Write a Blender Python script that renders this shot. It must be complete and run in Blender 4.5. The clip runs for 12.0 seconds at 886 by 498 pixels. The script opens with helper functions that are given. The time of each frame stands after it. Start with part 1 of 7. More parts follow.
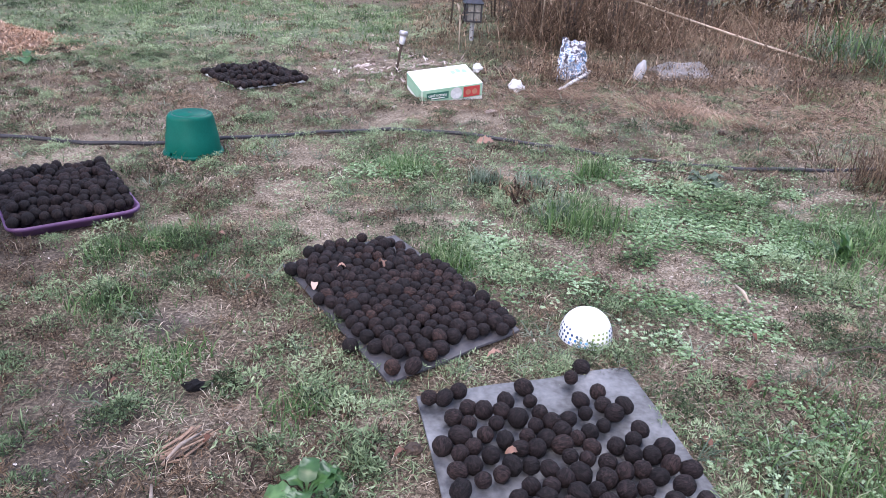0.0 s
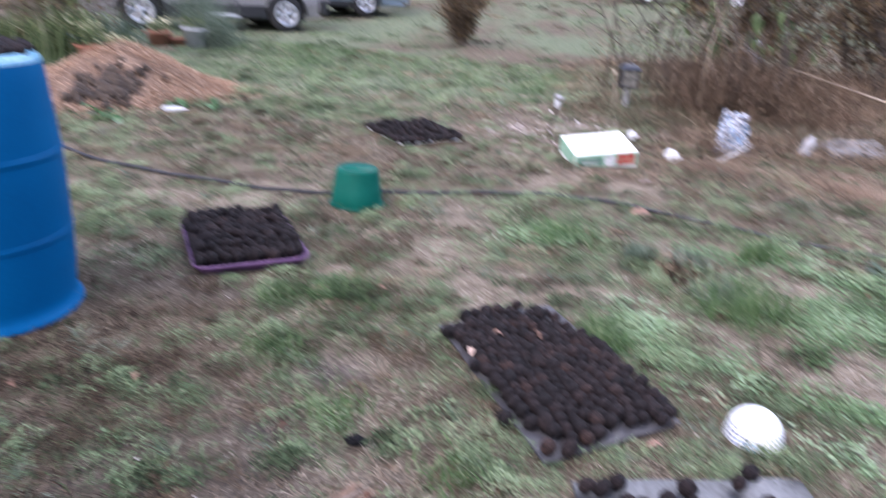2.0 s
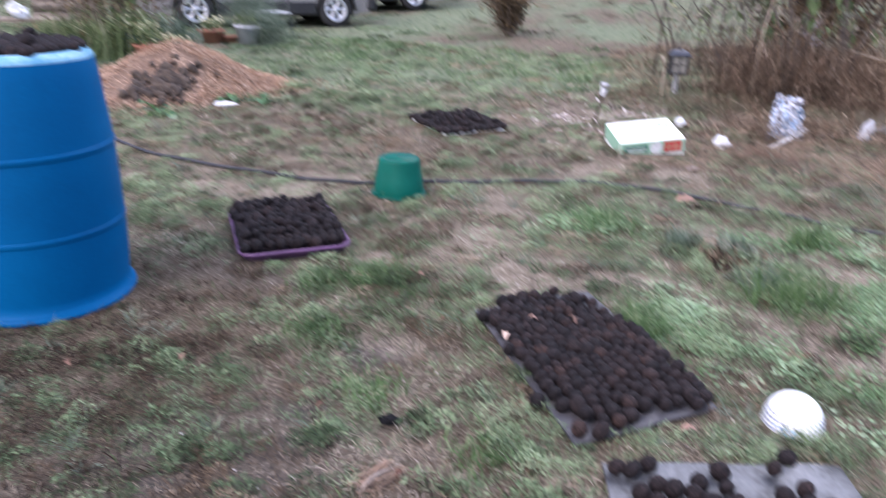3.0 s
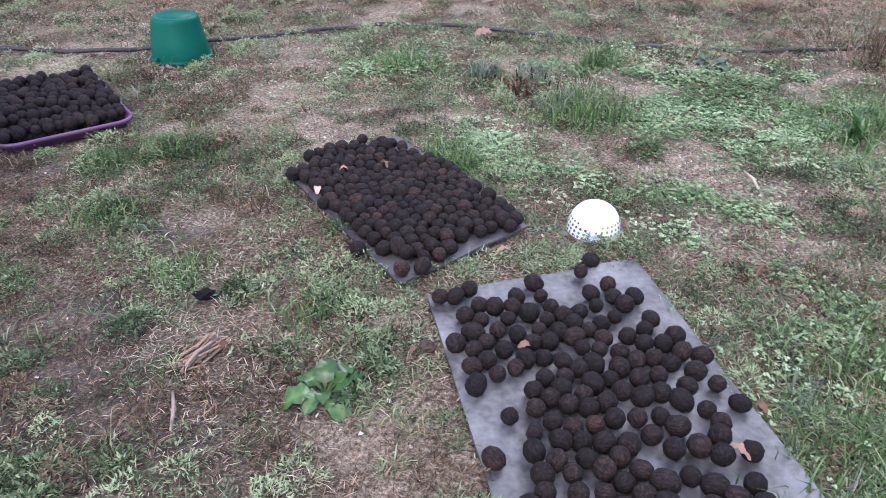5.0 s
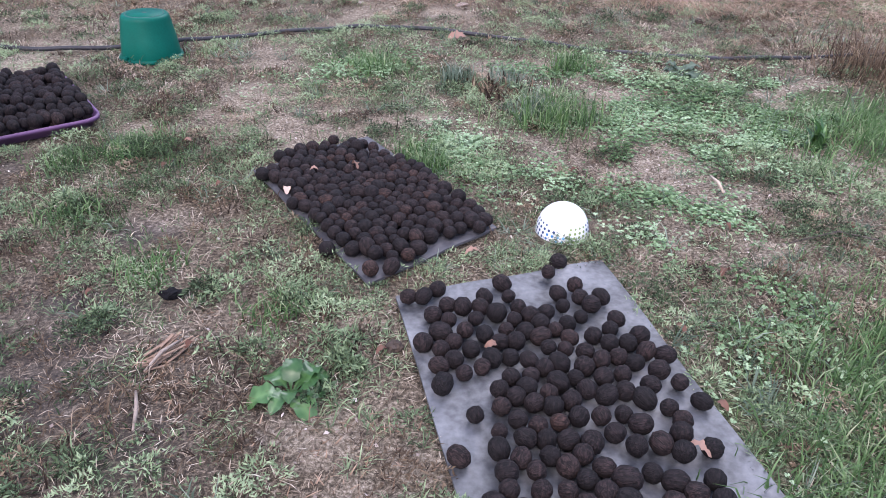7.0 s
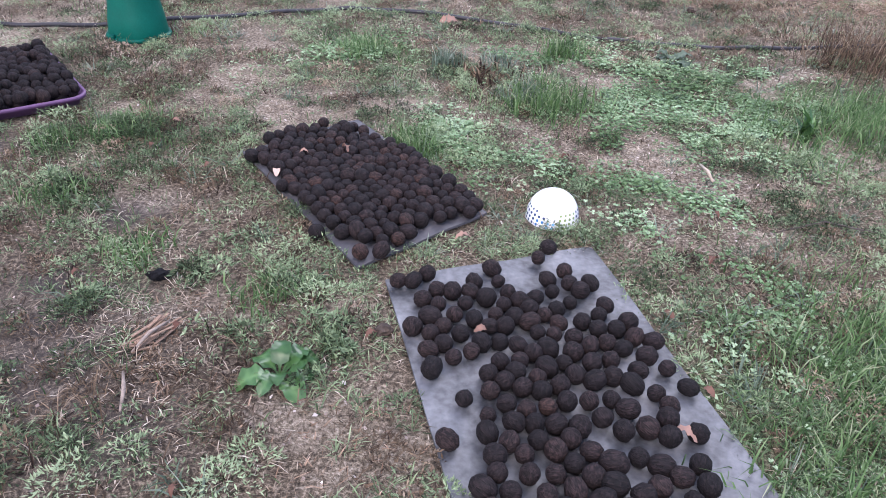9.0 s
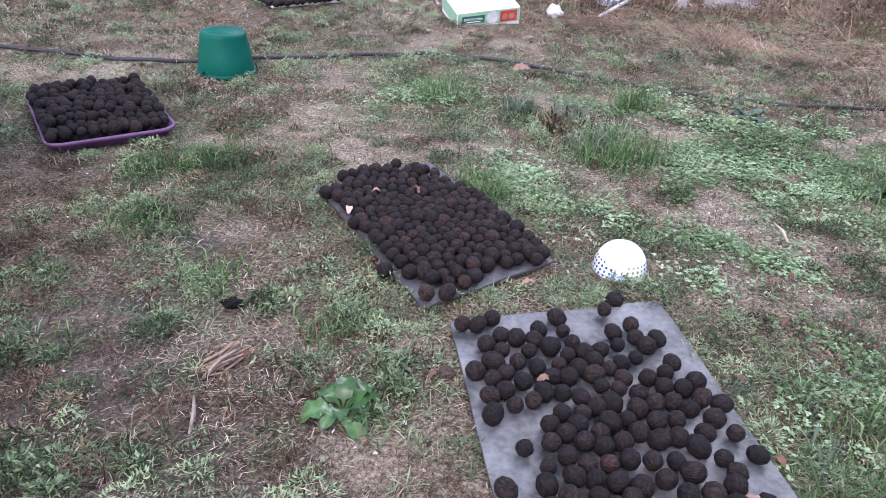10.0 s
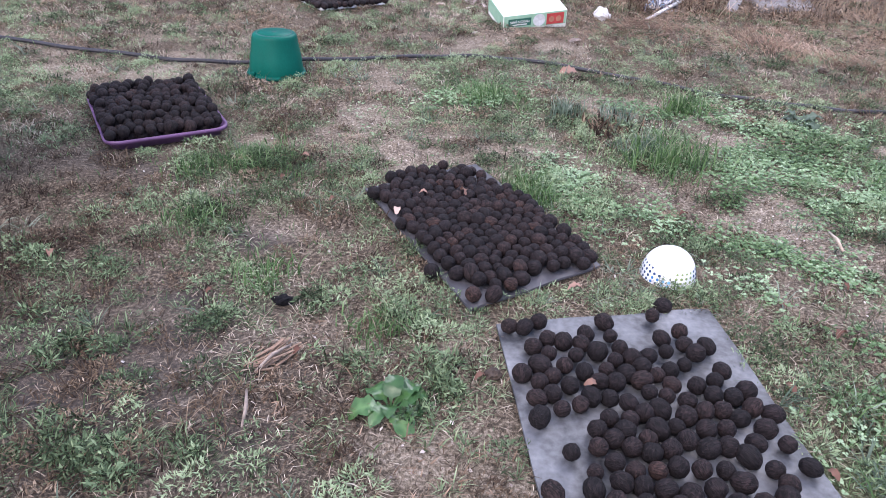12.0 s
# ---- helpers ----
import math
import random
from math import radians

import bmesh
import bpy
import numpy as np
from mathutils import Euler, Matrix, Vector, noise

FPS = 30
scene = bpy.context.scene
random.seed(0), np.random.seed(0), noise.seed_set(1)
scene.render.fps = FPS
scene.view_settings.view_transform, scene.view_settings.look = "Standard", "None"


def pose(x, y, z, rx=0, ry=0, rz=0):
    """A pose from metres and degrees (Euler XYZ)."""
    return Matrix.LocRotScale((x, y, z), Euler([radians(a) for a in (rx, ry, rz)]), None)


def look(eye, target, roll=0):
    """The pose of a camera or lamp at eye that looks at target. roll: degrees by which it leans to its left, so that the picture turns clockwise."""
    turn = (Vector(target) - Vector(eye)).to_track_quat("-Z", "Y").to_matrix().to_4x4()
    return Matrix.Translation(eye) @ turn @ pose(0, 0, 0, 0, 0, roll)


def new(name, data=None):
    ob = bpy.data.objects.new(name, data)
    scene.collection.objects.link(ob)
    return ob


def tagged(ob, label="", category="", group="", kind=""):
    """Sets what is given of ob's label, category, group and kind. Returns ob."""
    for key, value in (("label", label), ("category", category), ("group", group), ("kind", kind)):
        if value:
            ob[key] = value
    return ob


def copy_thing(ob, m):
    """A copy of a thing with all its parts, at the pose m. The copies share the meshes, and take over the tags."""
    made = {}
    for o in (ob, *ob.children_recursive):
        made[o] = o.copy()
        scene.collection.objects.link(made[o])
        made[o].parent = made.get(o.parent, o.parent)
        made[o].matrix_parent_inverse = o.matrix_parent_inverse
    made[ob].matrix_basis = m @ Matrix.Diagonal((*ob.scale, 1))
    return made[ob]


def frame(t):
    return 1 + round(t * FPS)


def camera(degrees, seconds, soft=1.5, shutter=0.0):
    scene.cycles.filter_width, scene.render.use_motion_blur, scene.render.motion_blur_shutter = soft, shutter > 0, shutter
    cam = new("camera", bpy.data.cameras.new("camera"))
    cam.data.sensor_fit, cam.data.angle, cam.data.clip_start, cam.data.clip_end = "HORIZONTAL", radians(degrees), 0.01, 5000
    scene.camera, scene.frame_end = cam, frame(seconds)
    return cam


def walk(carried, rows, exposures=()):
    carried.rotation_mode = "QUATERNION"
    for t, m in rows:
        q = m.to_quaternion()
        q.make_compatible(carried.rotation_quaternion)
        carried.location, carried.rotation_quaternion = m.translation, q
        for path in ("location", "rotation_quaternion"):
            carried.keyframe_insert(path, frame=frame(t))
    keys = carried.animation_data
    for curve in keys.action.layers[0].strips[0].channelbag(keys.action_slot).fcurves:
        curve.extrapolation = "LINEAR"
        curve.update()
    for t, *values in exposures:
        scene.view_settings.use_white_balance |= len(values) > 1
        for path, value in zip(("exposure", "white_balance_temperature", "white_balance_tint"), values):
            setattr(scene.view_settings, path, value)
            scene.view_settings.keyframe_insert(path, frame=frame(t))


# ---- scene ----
cam = camera(64.7, 12.0, soft=0.75, shutter=0.5)
PATH = [
    (0, (0.126, 0.18, 1.17), (-0.008, 1.989, 0.327), 3.0),
    (0.5, (0.125, 0.178, 1.172), (-0.02, 1.988, 0.334), 3.1),
    (1, (0.13, 0.177, 1.175), (-0.056, 1.984, 0.338), 2.9),
    (1.5, (0.12, 0.183, 1.183), (-0.056, 1.983, 0.331), 2.4),
    (1.8, (0.0777, 0.1786, 1.225), (-0.2452, 1.9619, 0.380), 4.1),
    (2, (-0.001, 0.169, 1.229), (-0.501, 1.964, 0.5), 3.7),
    (2.2, (0.0075, 0.1351, 1.252), (-0.6752, 1.8921, 0.582), 2.8),
    (2.5, (0.012, 0.141, 1.236), (-0.75, 1.863, 0.562), 2.5),
    (2.8, (0.0423, 0.1313, 1.264), (-0.6880, 1.8567, 0.565), 2.1),
    (3, (0.065, 0.153, 1.216), (-0.571, 1.894, 0.463), 1.8),
    (3.2, (0.0895, 0.1740, 1.215), (-0.4005, 1.8995, 0.329), 1.5),
    (3.5, (0.081, 0.203, 1.174), (-0.23, 1.928, 0.211), 2.6),
    (3.7, (0.083, 0.201, 1.169), (-0.233, 1.917, 0.191), 2.0),
    (5.3, (0.118, 0.205, 1.15), (0.021, 1.873, 0.051), 0.7),
    (5.5, (0.124, 0.207, 1.158), (0.0, 1.879, 0.068), 0.4),
    (6, (0.125, 0.2, 1.154), (0.036, 1.882, 0.075), 1.0),
    (6.5, (0.123, 0.186, 1.149), (0.043, 1.879, 0.088), 2.1),
    (7, (0.128, 0.193, 1.146), (0.08, 1.876, 0.067), 2.3),
    (8.8, (0.1294, 0.1711, 1.130), (0.0818, 1.8535, 0.049), 3.3),
    (9, (0.12, 0.192, 1.14), (0.111, 1.855, 0.03), 3.8),
    (9.5, (0.093, 0.182, 1.16), (-0.023, 1.906, 0.152), 4.3),
    (10, (0.091, 0.18, 1.156), (-0.09, 1.889, 0.134), 4.1),
    (10.5, (0.084, 0.18, 1.158), (-0.146, 1.886, 0.139), 3.2),
    (11, (0.082, 0.177, 1.16), (-0.171, 1.884, 0.148), 2.9),
    (11.5, (0.067, 0.171, 1.152), (-0.222, 1.856, 0.113), 3.2),
    (12, (0.065, 0.165, 1.161), (-0.223, 1.858, 0.137), 3.4),
]
walk(cam, [(t, look(eye, target, roll)) for t, eye, target, roll in PATH], [(0, 1.72, 5980, 23.2), (12, 1.72, 5980, 23.2)])

# ---------- light ----------
world = bpy.data.worlds.new("overcast_sky")
scene.world = world
world.use_nodes = True
wn = world.node_tree.nodes
sky = wn.new("ShaderNodeTexSky")
sky.sky_type = "NISHITA"
sky.sun_disc = False
sky.sun_elevation, sky.sun_rotation = radians(48), radians(200)
sky.dust_density, sky.air_density, sky.ozone_density = 3.0, 1.0, 1.0
world.node_tree.links.new(sky.outputs[0], wn["Background"].inputs[0])
wn["Background"].inputs[1].default_value = 0.13
sun = new("sun", bpy.data.lights.new("sun", "SUN"))
sun.data.energy, sun.data.angle, sun.data.color = 1.0, radians(40), (1.0, 0.985, 0.96)
sun.matrix_world = pose(0, 0, 30, 42, 0, 160)


# ---------- small helpers ----------
def part(name, bm, material, parent=None, label="", smooth=False):
    """Links a bmesh as one mesh object, under a parent where one is given."""
    me = bpy.data.meshes.new(name)
    bm.to_mesh(me)
    bm.free()
    if smooth:
        me.polygons.foreach_set("use_smooth", [True] * len(me.polygons))
    me.materials.append(material)
    ob = new(name, me)
    if parent is not None:
        ob.parent = parent
    return tagged(ob, label)


def thing(name, x, y, z, turn, label, category, group="", kind=""):
    ob = new(name)
    ob.matrix_basis = pose(x, y, z, 0, 0, turn)
    ob.empty_display_size = 0.05
    return tagged(ob, label, category, group, kind)


def lathe(profile, seg=40, bm=None, at=(0, 0, 0)):
    """A surface turned round z from (radius, height) pairs."""
    bm = bm or bmesh.new()
    rings = []
    for r, z in profile:
        if r < 1e-5:
            rings.append([bm.verts.new((at[0], at[1], at[2] + z))])
        else:
            rings.append([bm.verts.new((at[0] + r * math.cos(2 * math.pi * i / seg), at[1] + r * math.sin(2 * math.pi * i / seg), at[2] + z)) for i in range(seg)])
    for a, b in zip(rings, rings[1:]):
        for i in range(seg):
            j = (i + 1) % seg
            if len(a) == 1 and len(b) > 1:
                bm.faces.new((a[0], b[i], b[j]))
            elif len(b) == 1 and len(a) > 1:
                bm.faces.new((a[i], a[j], b[0]))
            elif len(a) > 1:
                bm.faces.new((a[i], a[j], b[j], b[i]))
    bmesh.ops.recalc_face_normals(bm, faces=bm.faces)
    return bm


def block(sx, sy, sz, at=(0, 0, 0), bevel=0.0, bm=None, seg=2):
    """A bevelled box whose foot stands at z of at."""
    bm = bm or bmesh.new()
    made = bmesh.ops.create_cube(bm, size=1.0)["verts"]
    for v in made:
        v.co = Vector((v.co.x * sx + at[0], v.co.y * sy + at[1], (v.co.z + 0.5) * sz + at[2]))
    if bevel:
        edges = {e for v in made for e in v.link_edges}
        bmesh.ops.bevel(bm, geom=list(edges), offset=bevel, segments=seg, affect="EDGES", profile=0.5)
    return bm


def tube(points, radii, seg=8, bm=None, cap=True):
    """A round rod through points; radii: one for all, or one a point."""
    bm = bm or bmesh.new()
    pts = [Vector(p) for p in points]
    radii = [radii] * len(pts) if not hasattr(radii, "__len__") else radii
    rings = []
    side = None
    for i, p in enumerate(pts):
        d = (pts[min(i + 1, len(pts) - 1)] - pts[max(i - 1, 0)]).normalized()
        if side is None:
            side = d.cross(Vector((0, 0, 1)) if abs(d.z) < 0.9 else Vector((1, 0, 0))).normalized()
        side = (side - d * side.dot(d)).normalized()
        up = d.cross(side)
        rings.append([bm.verts.new(p + radii[i] * (side * math.cos(2 * math.pi * k / seg) + up * math.sin(2 * math.pi * k / seg))) for k in range(seg)])
    for a, b in zip(rings, rings[1:]):
        for k in range(seg):
            bm.faces.new((a[k], a[(k + 1) % seg], b[(k + 1) % seg], b[k]))
    if cap:
        bm.faces.new(rings[0][::-1])
        bm.faces.new(rings[-1])
    return bm


def prism(outline, y0, y1, bm=None, lean=None):
    """Extrudes an outline in the xz plane from y0 to y1. lean(z): a factor on y."""
    bm = bm or bmesh.new()
    f = lean or (lambda z: 1.0)
    a = [bm.verts.new((x, y0 * f(z), z)) for x, z in outline]
    b = [bm.verts.new((x, y1 * f(z), z)) for x, z in outline]
    bm.faces.new(a)
    bm.faces.new(b[::-1])
    for i in range(len(a)):
        j = (i + 1) % len(a)
        bm.faces.new((a[i], b[i], b[j], a[j]))
    bmesh.ops.recalc_face_normals(bm, faces=bm.faces)
    return bm


rng = np.random.default_rng(7)


def vnoise(x, y, scale, seed=0):
    """Smooth value noise from 0 to 1."""
    x, y = np.asarray(x, float) * scale + seed * 17.3, np.asarray(y, float) * scale - seed * 9.1
    ix, iy = np.floor(x).astype(np.int64), np.floor(y).astype(np.int64)
    fx, fy = x - ix, y - iy
    fx, fy = fx * fx * (3 - 2 * fx), fy * fy * (3 - 2 * fy)

    def h(a, b):
        n = (a * 374761393 + b * 668265263 + seed * 974711) & 0x7FFFFFFF
        n = ((n ^ (n >> 13)) * 1274126177) & 0x7FFFFFFF
        return ((n ^ (n >> 16)) & 0xFFFF) / 65535.0
    return (h(ix, iy) * (1 - fx) + h(ix + 1, iy) * fx) * (1 - fy) + (h(ix, iy + 1) * (1 - fx) + h(ix + 1, iy + 1) * fx) * fy


def fbm(x, y, scale, seed=0):
    return 0.55 * vnoise(x, y, scale, seed) + 0.28 * vnoise(x, y, scale * 2.1, seed + 1) + 0.17 * vnoise(x, y, scale * 4.3, seed + 2)


def step01(v, a, b):
    s = np.clip((np.asarray(v, float) - a) / (b - a), 0, 1)
    return s * s * (3 - 2 * s)


def ground_z(x, y):
    """Height of the ground: nearly level round the camera, a low bank at the weed bed, a slow rise beyond the cars."""
    x, y = np.asarray(x, float), np.asarray(y, float)
    r = np.hypot(x, y)
    far = step01(r, 10, 24) * (0.032 * x + 0.038 * (y - 5))
    bank = 0.12 * step01(y + 0.25 * x, 6.6, 8.0) * step01(x, -1.4, -0.4) * (1 - step01(y, 11, 15))
    fine = 0.012 * (fbm(x, y, 1.7, 3) - 0.5) + 0.05 * (fbm(x, y, 0.35, 5) - 0.5) * step01(r, 3, 7)
    return np.clip(far, -2, 3) + bank + fine


def gz(x, y):
    return float(ground_z(x, y))


# ---------- materials ----------
def material(name):
    m = bpy.data.materials.new(name)
    m.use_nodes = True
    nt = m.node_tree
    return m, nt, nt.nodes["Principled BSDF"]


def ramp_node(nt, stops):
    r = nt.nodes.new("ShaderNodeValToRGB")
    e = r.color_ramp.elements
    while len(e) < len(stops):
        e.new(0.5)
    for el, (p, c) in zip(e, stops):
        el.position, el.color = p, (*c, 1)
    return r


def surf(name, c1, c2, scale=20.0, rough=0.7, metal=0.0, bump=0.2, c3=None, fine=6.0, coat=0.0, depth=0.003, spec=0.5):
    """A surface with grain at two scales: stains between c1 and c2, fine grain that lifts the relief, and c3 as specks of wear."""
    m, nt, p = material(name)
    tc = nt.nodes.new("ShaderNodeTexCoord")
    big, small = nt.nodes.new("ShaderNodeTexNoise"), nt.nodes.new("ShaderNodeTexNoise")
    big.inputs["Scale"].default_value, big.inputs["Detail"].default_value = scale, 6
    small.inputs["Scale"].default_value, small.inputs["Detail"].default_value = scale * fine, 4
    for n in (big, small):
        nt.links.new(tc.outputs["Object"], n.inputs["Vector"])
    r = ramp_node(nt, [(0.35, c1), (0.65, c2)] + ([(0.78, c3)] if c3 else []))
    mix = nt.nodes.new("ShaderNodeMath")
    mix.operation = "MULTIPLY_ADD"
    mix.inputs[1].default_value, mix.inputs[2].default_value = 0.35, 0.0
    add = nt.nodes.new("ShaderNodeMath")
    add.operation = "MULTIPLY_ADD"
    add.inputs[1].default_value = 0.65
    nt.links.new(small.outputs[0], mix.inputs[0])
    nt.links.new(big.outputs[0], add.inputs[0])
    nt.links.new(mix.outputs[0], add.inputs[2])
    nt.links.new(add.outputs[0], r.inputs[0])
    nt.links.new(r.outputs[0], p.inputs["Base Color"])
    mr = nt.nodes.new("ShaderNodeMapRange")
    mr.inputs[3].default_value, mr.inputs[4].default_value = max(0.02, rough - 0.12), min(1, rough + 0.12)
    nt.links.new(small.outputs[0], mr.inputs[0])
    nt.links.new(mr.outputs[0], p.inputs["Roughness"])
    p.inputs["Metallic"].default_value = metal
    p.inputs["Coat Weight"].default_value = coat
    p.inputs["Specular IOR Level"].default_value = spec
    b = nt.nodes.new("ShaderNodeBump")
    b.inputs["Strength"].default_value, b.inputs["Distance"].default_value = bump, depth
    nt.links.new(small.outputs[0], b.inputs["Height"])
    nt.links.new(b.outputs[0], p.inputs["Normal"])
    return m


def leafy(name, stops, rough=0.6, through_light=0.3, spec=0.14):
    """Leaves and blades: the colour runs along each one's own tone."""
    m, nt, p = material(name)
    at = nt.nodes.new("ShaderNodeAttribute")
    at.attribute_name = "tone"
    r = ramp_node(nt, stops)
    nt.links.new(at.outputs["Fac"], r.inputs[0])
    nt.links.new(r.outputs[0], p.inputs["Base Color"])
    p.inputs["Roughness"].default_value, p.inputs["Specular IOR Level"].default_value = rough, spec
    tl, mx = nt.nodes.new("ShaderNodeBsdfTranslucent"), nt.nodes.new("ShaderNodeMixShader")
    mx.inputs[0].default_value = through_light
    nt.links.new(r.outputs[0], tl.inputs[0])
    nt.links.new(p.outputs[0], mx.inputs[1])
    nt.links.new(tl.outputs[0], mx.inputs[2])
    nt.links.new(mx.outputs[0], nt.nodes["Material Output"].inputs[0])
    return m


def plain(name, c, rough=0.5, metal=0.0):
    return surf(name, tuple(v * 0.88 for v in c), tuple(min(1, v * 1.08) for v in c), 30, rough, metal, 0.08)


def soil_material():
    """Soil, thatch and low moss; the share of each comes from the ground's own cover values, broken up by noise."""
    m, nt, p = material("soil_and_thatch")
    tc = nt.nodes.new("ShaderNodeTexCoord")
    noises = []
    for s, d in ((2.2, 8), (14, 8), (90, 6), (320, 4)):
        n = nt.nodes.new("ShaderNodeTexNoise")
        n.inputs["Scale"].default_value, n.inputs["Detail"].default_value, n.inputs["Roughness"].default_value = s, d, 0.65
        nt.links.new(tc.outputs["Object"], n.inputs["Vector"])
        noises.append(n)
    dirt = ramp_node(nt, [(0.37, (0.045, 0.036, 0.027)), (0.48, (0.220, 0.184, 0.132)), (0.57, (0.44, 0.385, 0.300)), (0.64, (0.66, 0.59, 0.49))])
    straw = ramp_node(nt, [(0.38, (0.020, 0.016, 0.011)), (0.5, (0.098, 0.076, 0.051)), (0.6, (0.32, 0.262, 0.19))])
    moss = ramp_node(nt, [(0.39, (0.018, 0.024, 0.011)), (0.49, (0.062, 0.080, 0.036)), (0.60, (0.17, 0.21, 0.105))])
    turf = ramp_node(nt, [(0.36, (0.05, 0.064, 0.036)), (0.49, (0.128, 0.155, 0.092)), (0.62, (0.235, 0.268, 0.170))])
    for r, n, k in ((dirt, noises[2], 0.62), (straw, noises[2], 0.6), (moss, noises[2], 0.6), (turf, noises[1], 0.55)):
        a, b = nt.nodes.new("ShaderNodeMath"), nt.nodes.new("ShaderNodeMath")
        a.operation, b.operation = "MULTIPLY", "MULTIPLY_ADD"
        a.inputs[1].default_value, b.inputs[1].default_value = k, 1 - k
        nt.links.new(n.outputs[0], a.inputs[0])
        nt.links.new(noises[3].outputs[0], b.inputs[0])
        nt.links.new(a.outputs[0], b.inputs[2])
        nt.links.new(b.outputs[0], r.inputs[0])
    damp = ramp_node(nt, [(0.36, (0.6, 0.57, 0.55)), (0.52, (0.95, 0.93, 0.92)), (0.66, (1.2, 1.2, 1.2))])
    nt.links.new(noises[1].outputs[0], damp.inputs[0])
    wet = nt.nodes.new("ShaderNodeMix")
    wet.data_type, wet.blend_type = "RGBA", "MULTIPLY"
    wet.inputs["Factor"].default_value = 1
    nt.links.new(dirt.outputs[0], wet.inputs["A"])
    nt.links.new(damp.outputs[0], wet.inputs["B"])
    last = wet.outputs["Result"]
    for name, layer, n in (("dry", straw, noises[1]), ("green", moss, noises[0]), ("turf", turf, noises[0])):
        at = nt.nodes.new("ShaderNodeAttribute")
        at.attribute_name = name
        a = nt.nodes.new("ShaderNodeMath")
        a.operation = "ADD"
        nt.links.new(at.outputs["Fac"], a.inputs[0])
        nt.links.new(n.outputs[0], a.inputs[1])
        s = nt.nodes.new("ShaderNodeMapRange")
        s.inputs[1].default_value, s.inputs[2].default_value = 0.8, 1.15
        nt.links.new(a.outputs[0], s.inputs[0])
        mx = nt.nodes.new("ShaderNodeMix")
        mx.data_type = "RGBA"
        nt.links.new(s.outputs[0], mx.inputs["Factor"])
        nt.links.new(last, mx.inputs["A"])
        nt.links.new(layer.outputs[0], mx.inputs["B"])
        last = mx.outputs["Result"]
    at, mx = nt.nodes.new("ShaderNodeAttribute"), nt.nodes.new("ShaderNodeMix")
    at.attribute_name, mx.data_type = "mud", "RGBA"
    mx.inputs["B"].default_value = (0.062, 0.055, 0.052, 1)
    nt.links.new(at.outputs["Fac"], mx.inputs["Factor"])
    nt.links.new(last, mx.inputs["A"])
    nt.links.new(mx.outputs["Result"], p.inputs["Base Color"])
    p.inputs["Roughness"].default_value = 0.95
    p.inputs["Specular IOR Level"].default_value = 0.2
    h = nt.nodes.new("ShaderNodeMath")
    h.operation = "MULTIPLY_ADD"
    h.inputs[1].default_value = 0.5
    nt.links.new(noises[3].outputs[0], h.inputs[0])
    nt.links.new(noises[2].outputs[0], h.inputs[2])
    b = nt.nodes.new("ShaderNodeBump")
    b.inputs["Strength"].default_value, b.inputs["Distance"].default_value = 0.9, 0.012
    nt.links.new(h.outputs[0], b.inputs["Height"])
    nt.links.new(b.outputs[0], p.inputs["Normal"])
    return m


def nut_material():
    """Dried walnut shells: near black brown, dull, ridged; each a little different."""
    m, nt, p = material("walnut_shell")
    tc, info = nt.nodes.new("ShaderNodeTexCoord"), nt.nodes.new("ShaderNodeObjectInfo")
    geo = nt.nodes.new("ShaderNodeNewGeometry")
    n = nt.nodes.new("ShaderNodeTexNoise")
    n.inputs["Scale"].default_value, n.inputs["Detail"].default_value, n.inputs["Distortion"].default_value = 210, 6, 0.9
    mp = nt.nodes.new("ShaderNodeMapping")
    mp.inputs["Scale"].default_value = (1, 1, 0.3)
    nt.links.new(tc.outputs["Object"], mp.inputs["Vector"])
    nt.links.new(mp.outputs[0], n.inputs["Vector"])
    add = nt.nodes.new("ShaderNodeMath")
    add.operation = "ADD"
    nt.links.new(info.outputs["Random"], add.inputs[0])
    nt.links.new(geo.outputs["Random Per Island"], add.inputs[1])
    fr = nt.nodes.new("ShaderNodeMath")
    fr.operation = "FRACT"
    nt.links.new(add.outputs[0], fr.inputs[0])
    tone = ramp_node(nt, [(0.0, (0.0066, 0.0052, 0.0056)), (0.6, (0.0126, 0.0091, 0.0094)), (0.94, (0.0195, 0.0130, 0.0123)), (1.0, (0.031, 0.0180, 0.0145))])
    nt.links.new(fr.outputs[0], tone.inputs[0])
    light = ramp_node(nt, [(0.38, (0.35, 0.35, 0.35)), (0.5, (1.0, 1.0, 1.0)), (0.67, (2.5, 2.3, 2.25))])
    nt.links.new(n.outputs[0], light.inputs[0])
    mx = nt.nodes.new("ShaderNodeMix")
    mx.data_type, mx.blend_type = "RGBA", "MULTIPLY"
    mx.inputs["Factor"].default_value = 1
    nt.links.new(tone.outputs[0], mx.inputs["A"])
    nt.links.new(light.outputs[0], mx.inputs["B"])
    nt.links.new(mx.outputs["Result"], p.inputs["Base Color"])
    p.inputs["Roughness"].default_value, p.inputs["Specular IOR Level"].default_value = 0.75, 0.22
    b = nt.nodes.new("ShaderNodeBump")
    b.inputs["Strength"].default_value, b.inputs["Distance"].default_value = 1.0, 0.006
    nt.links.new(n.outputs[0], b.inputs["Height"])
    nt.links.new(b.outputs[0], p.inputs["Normal"])
    return m


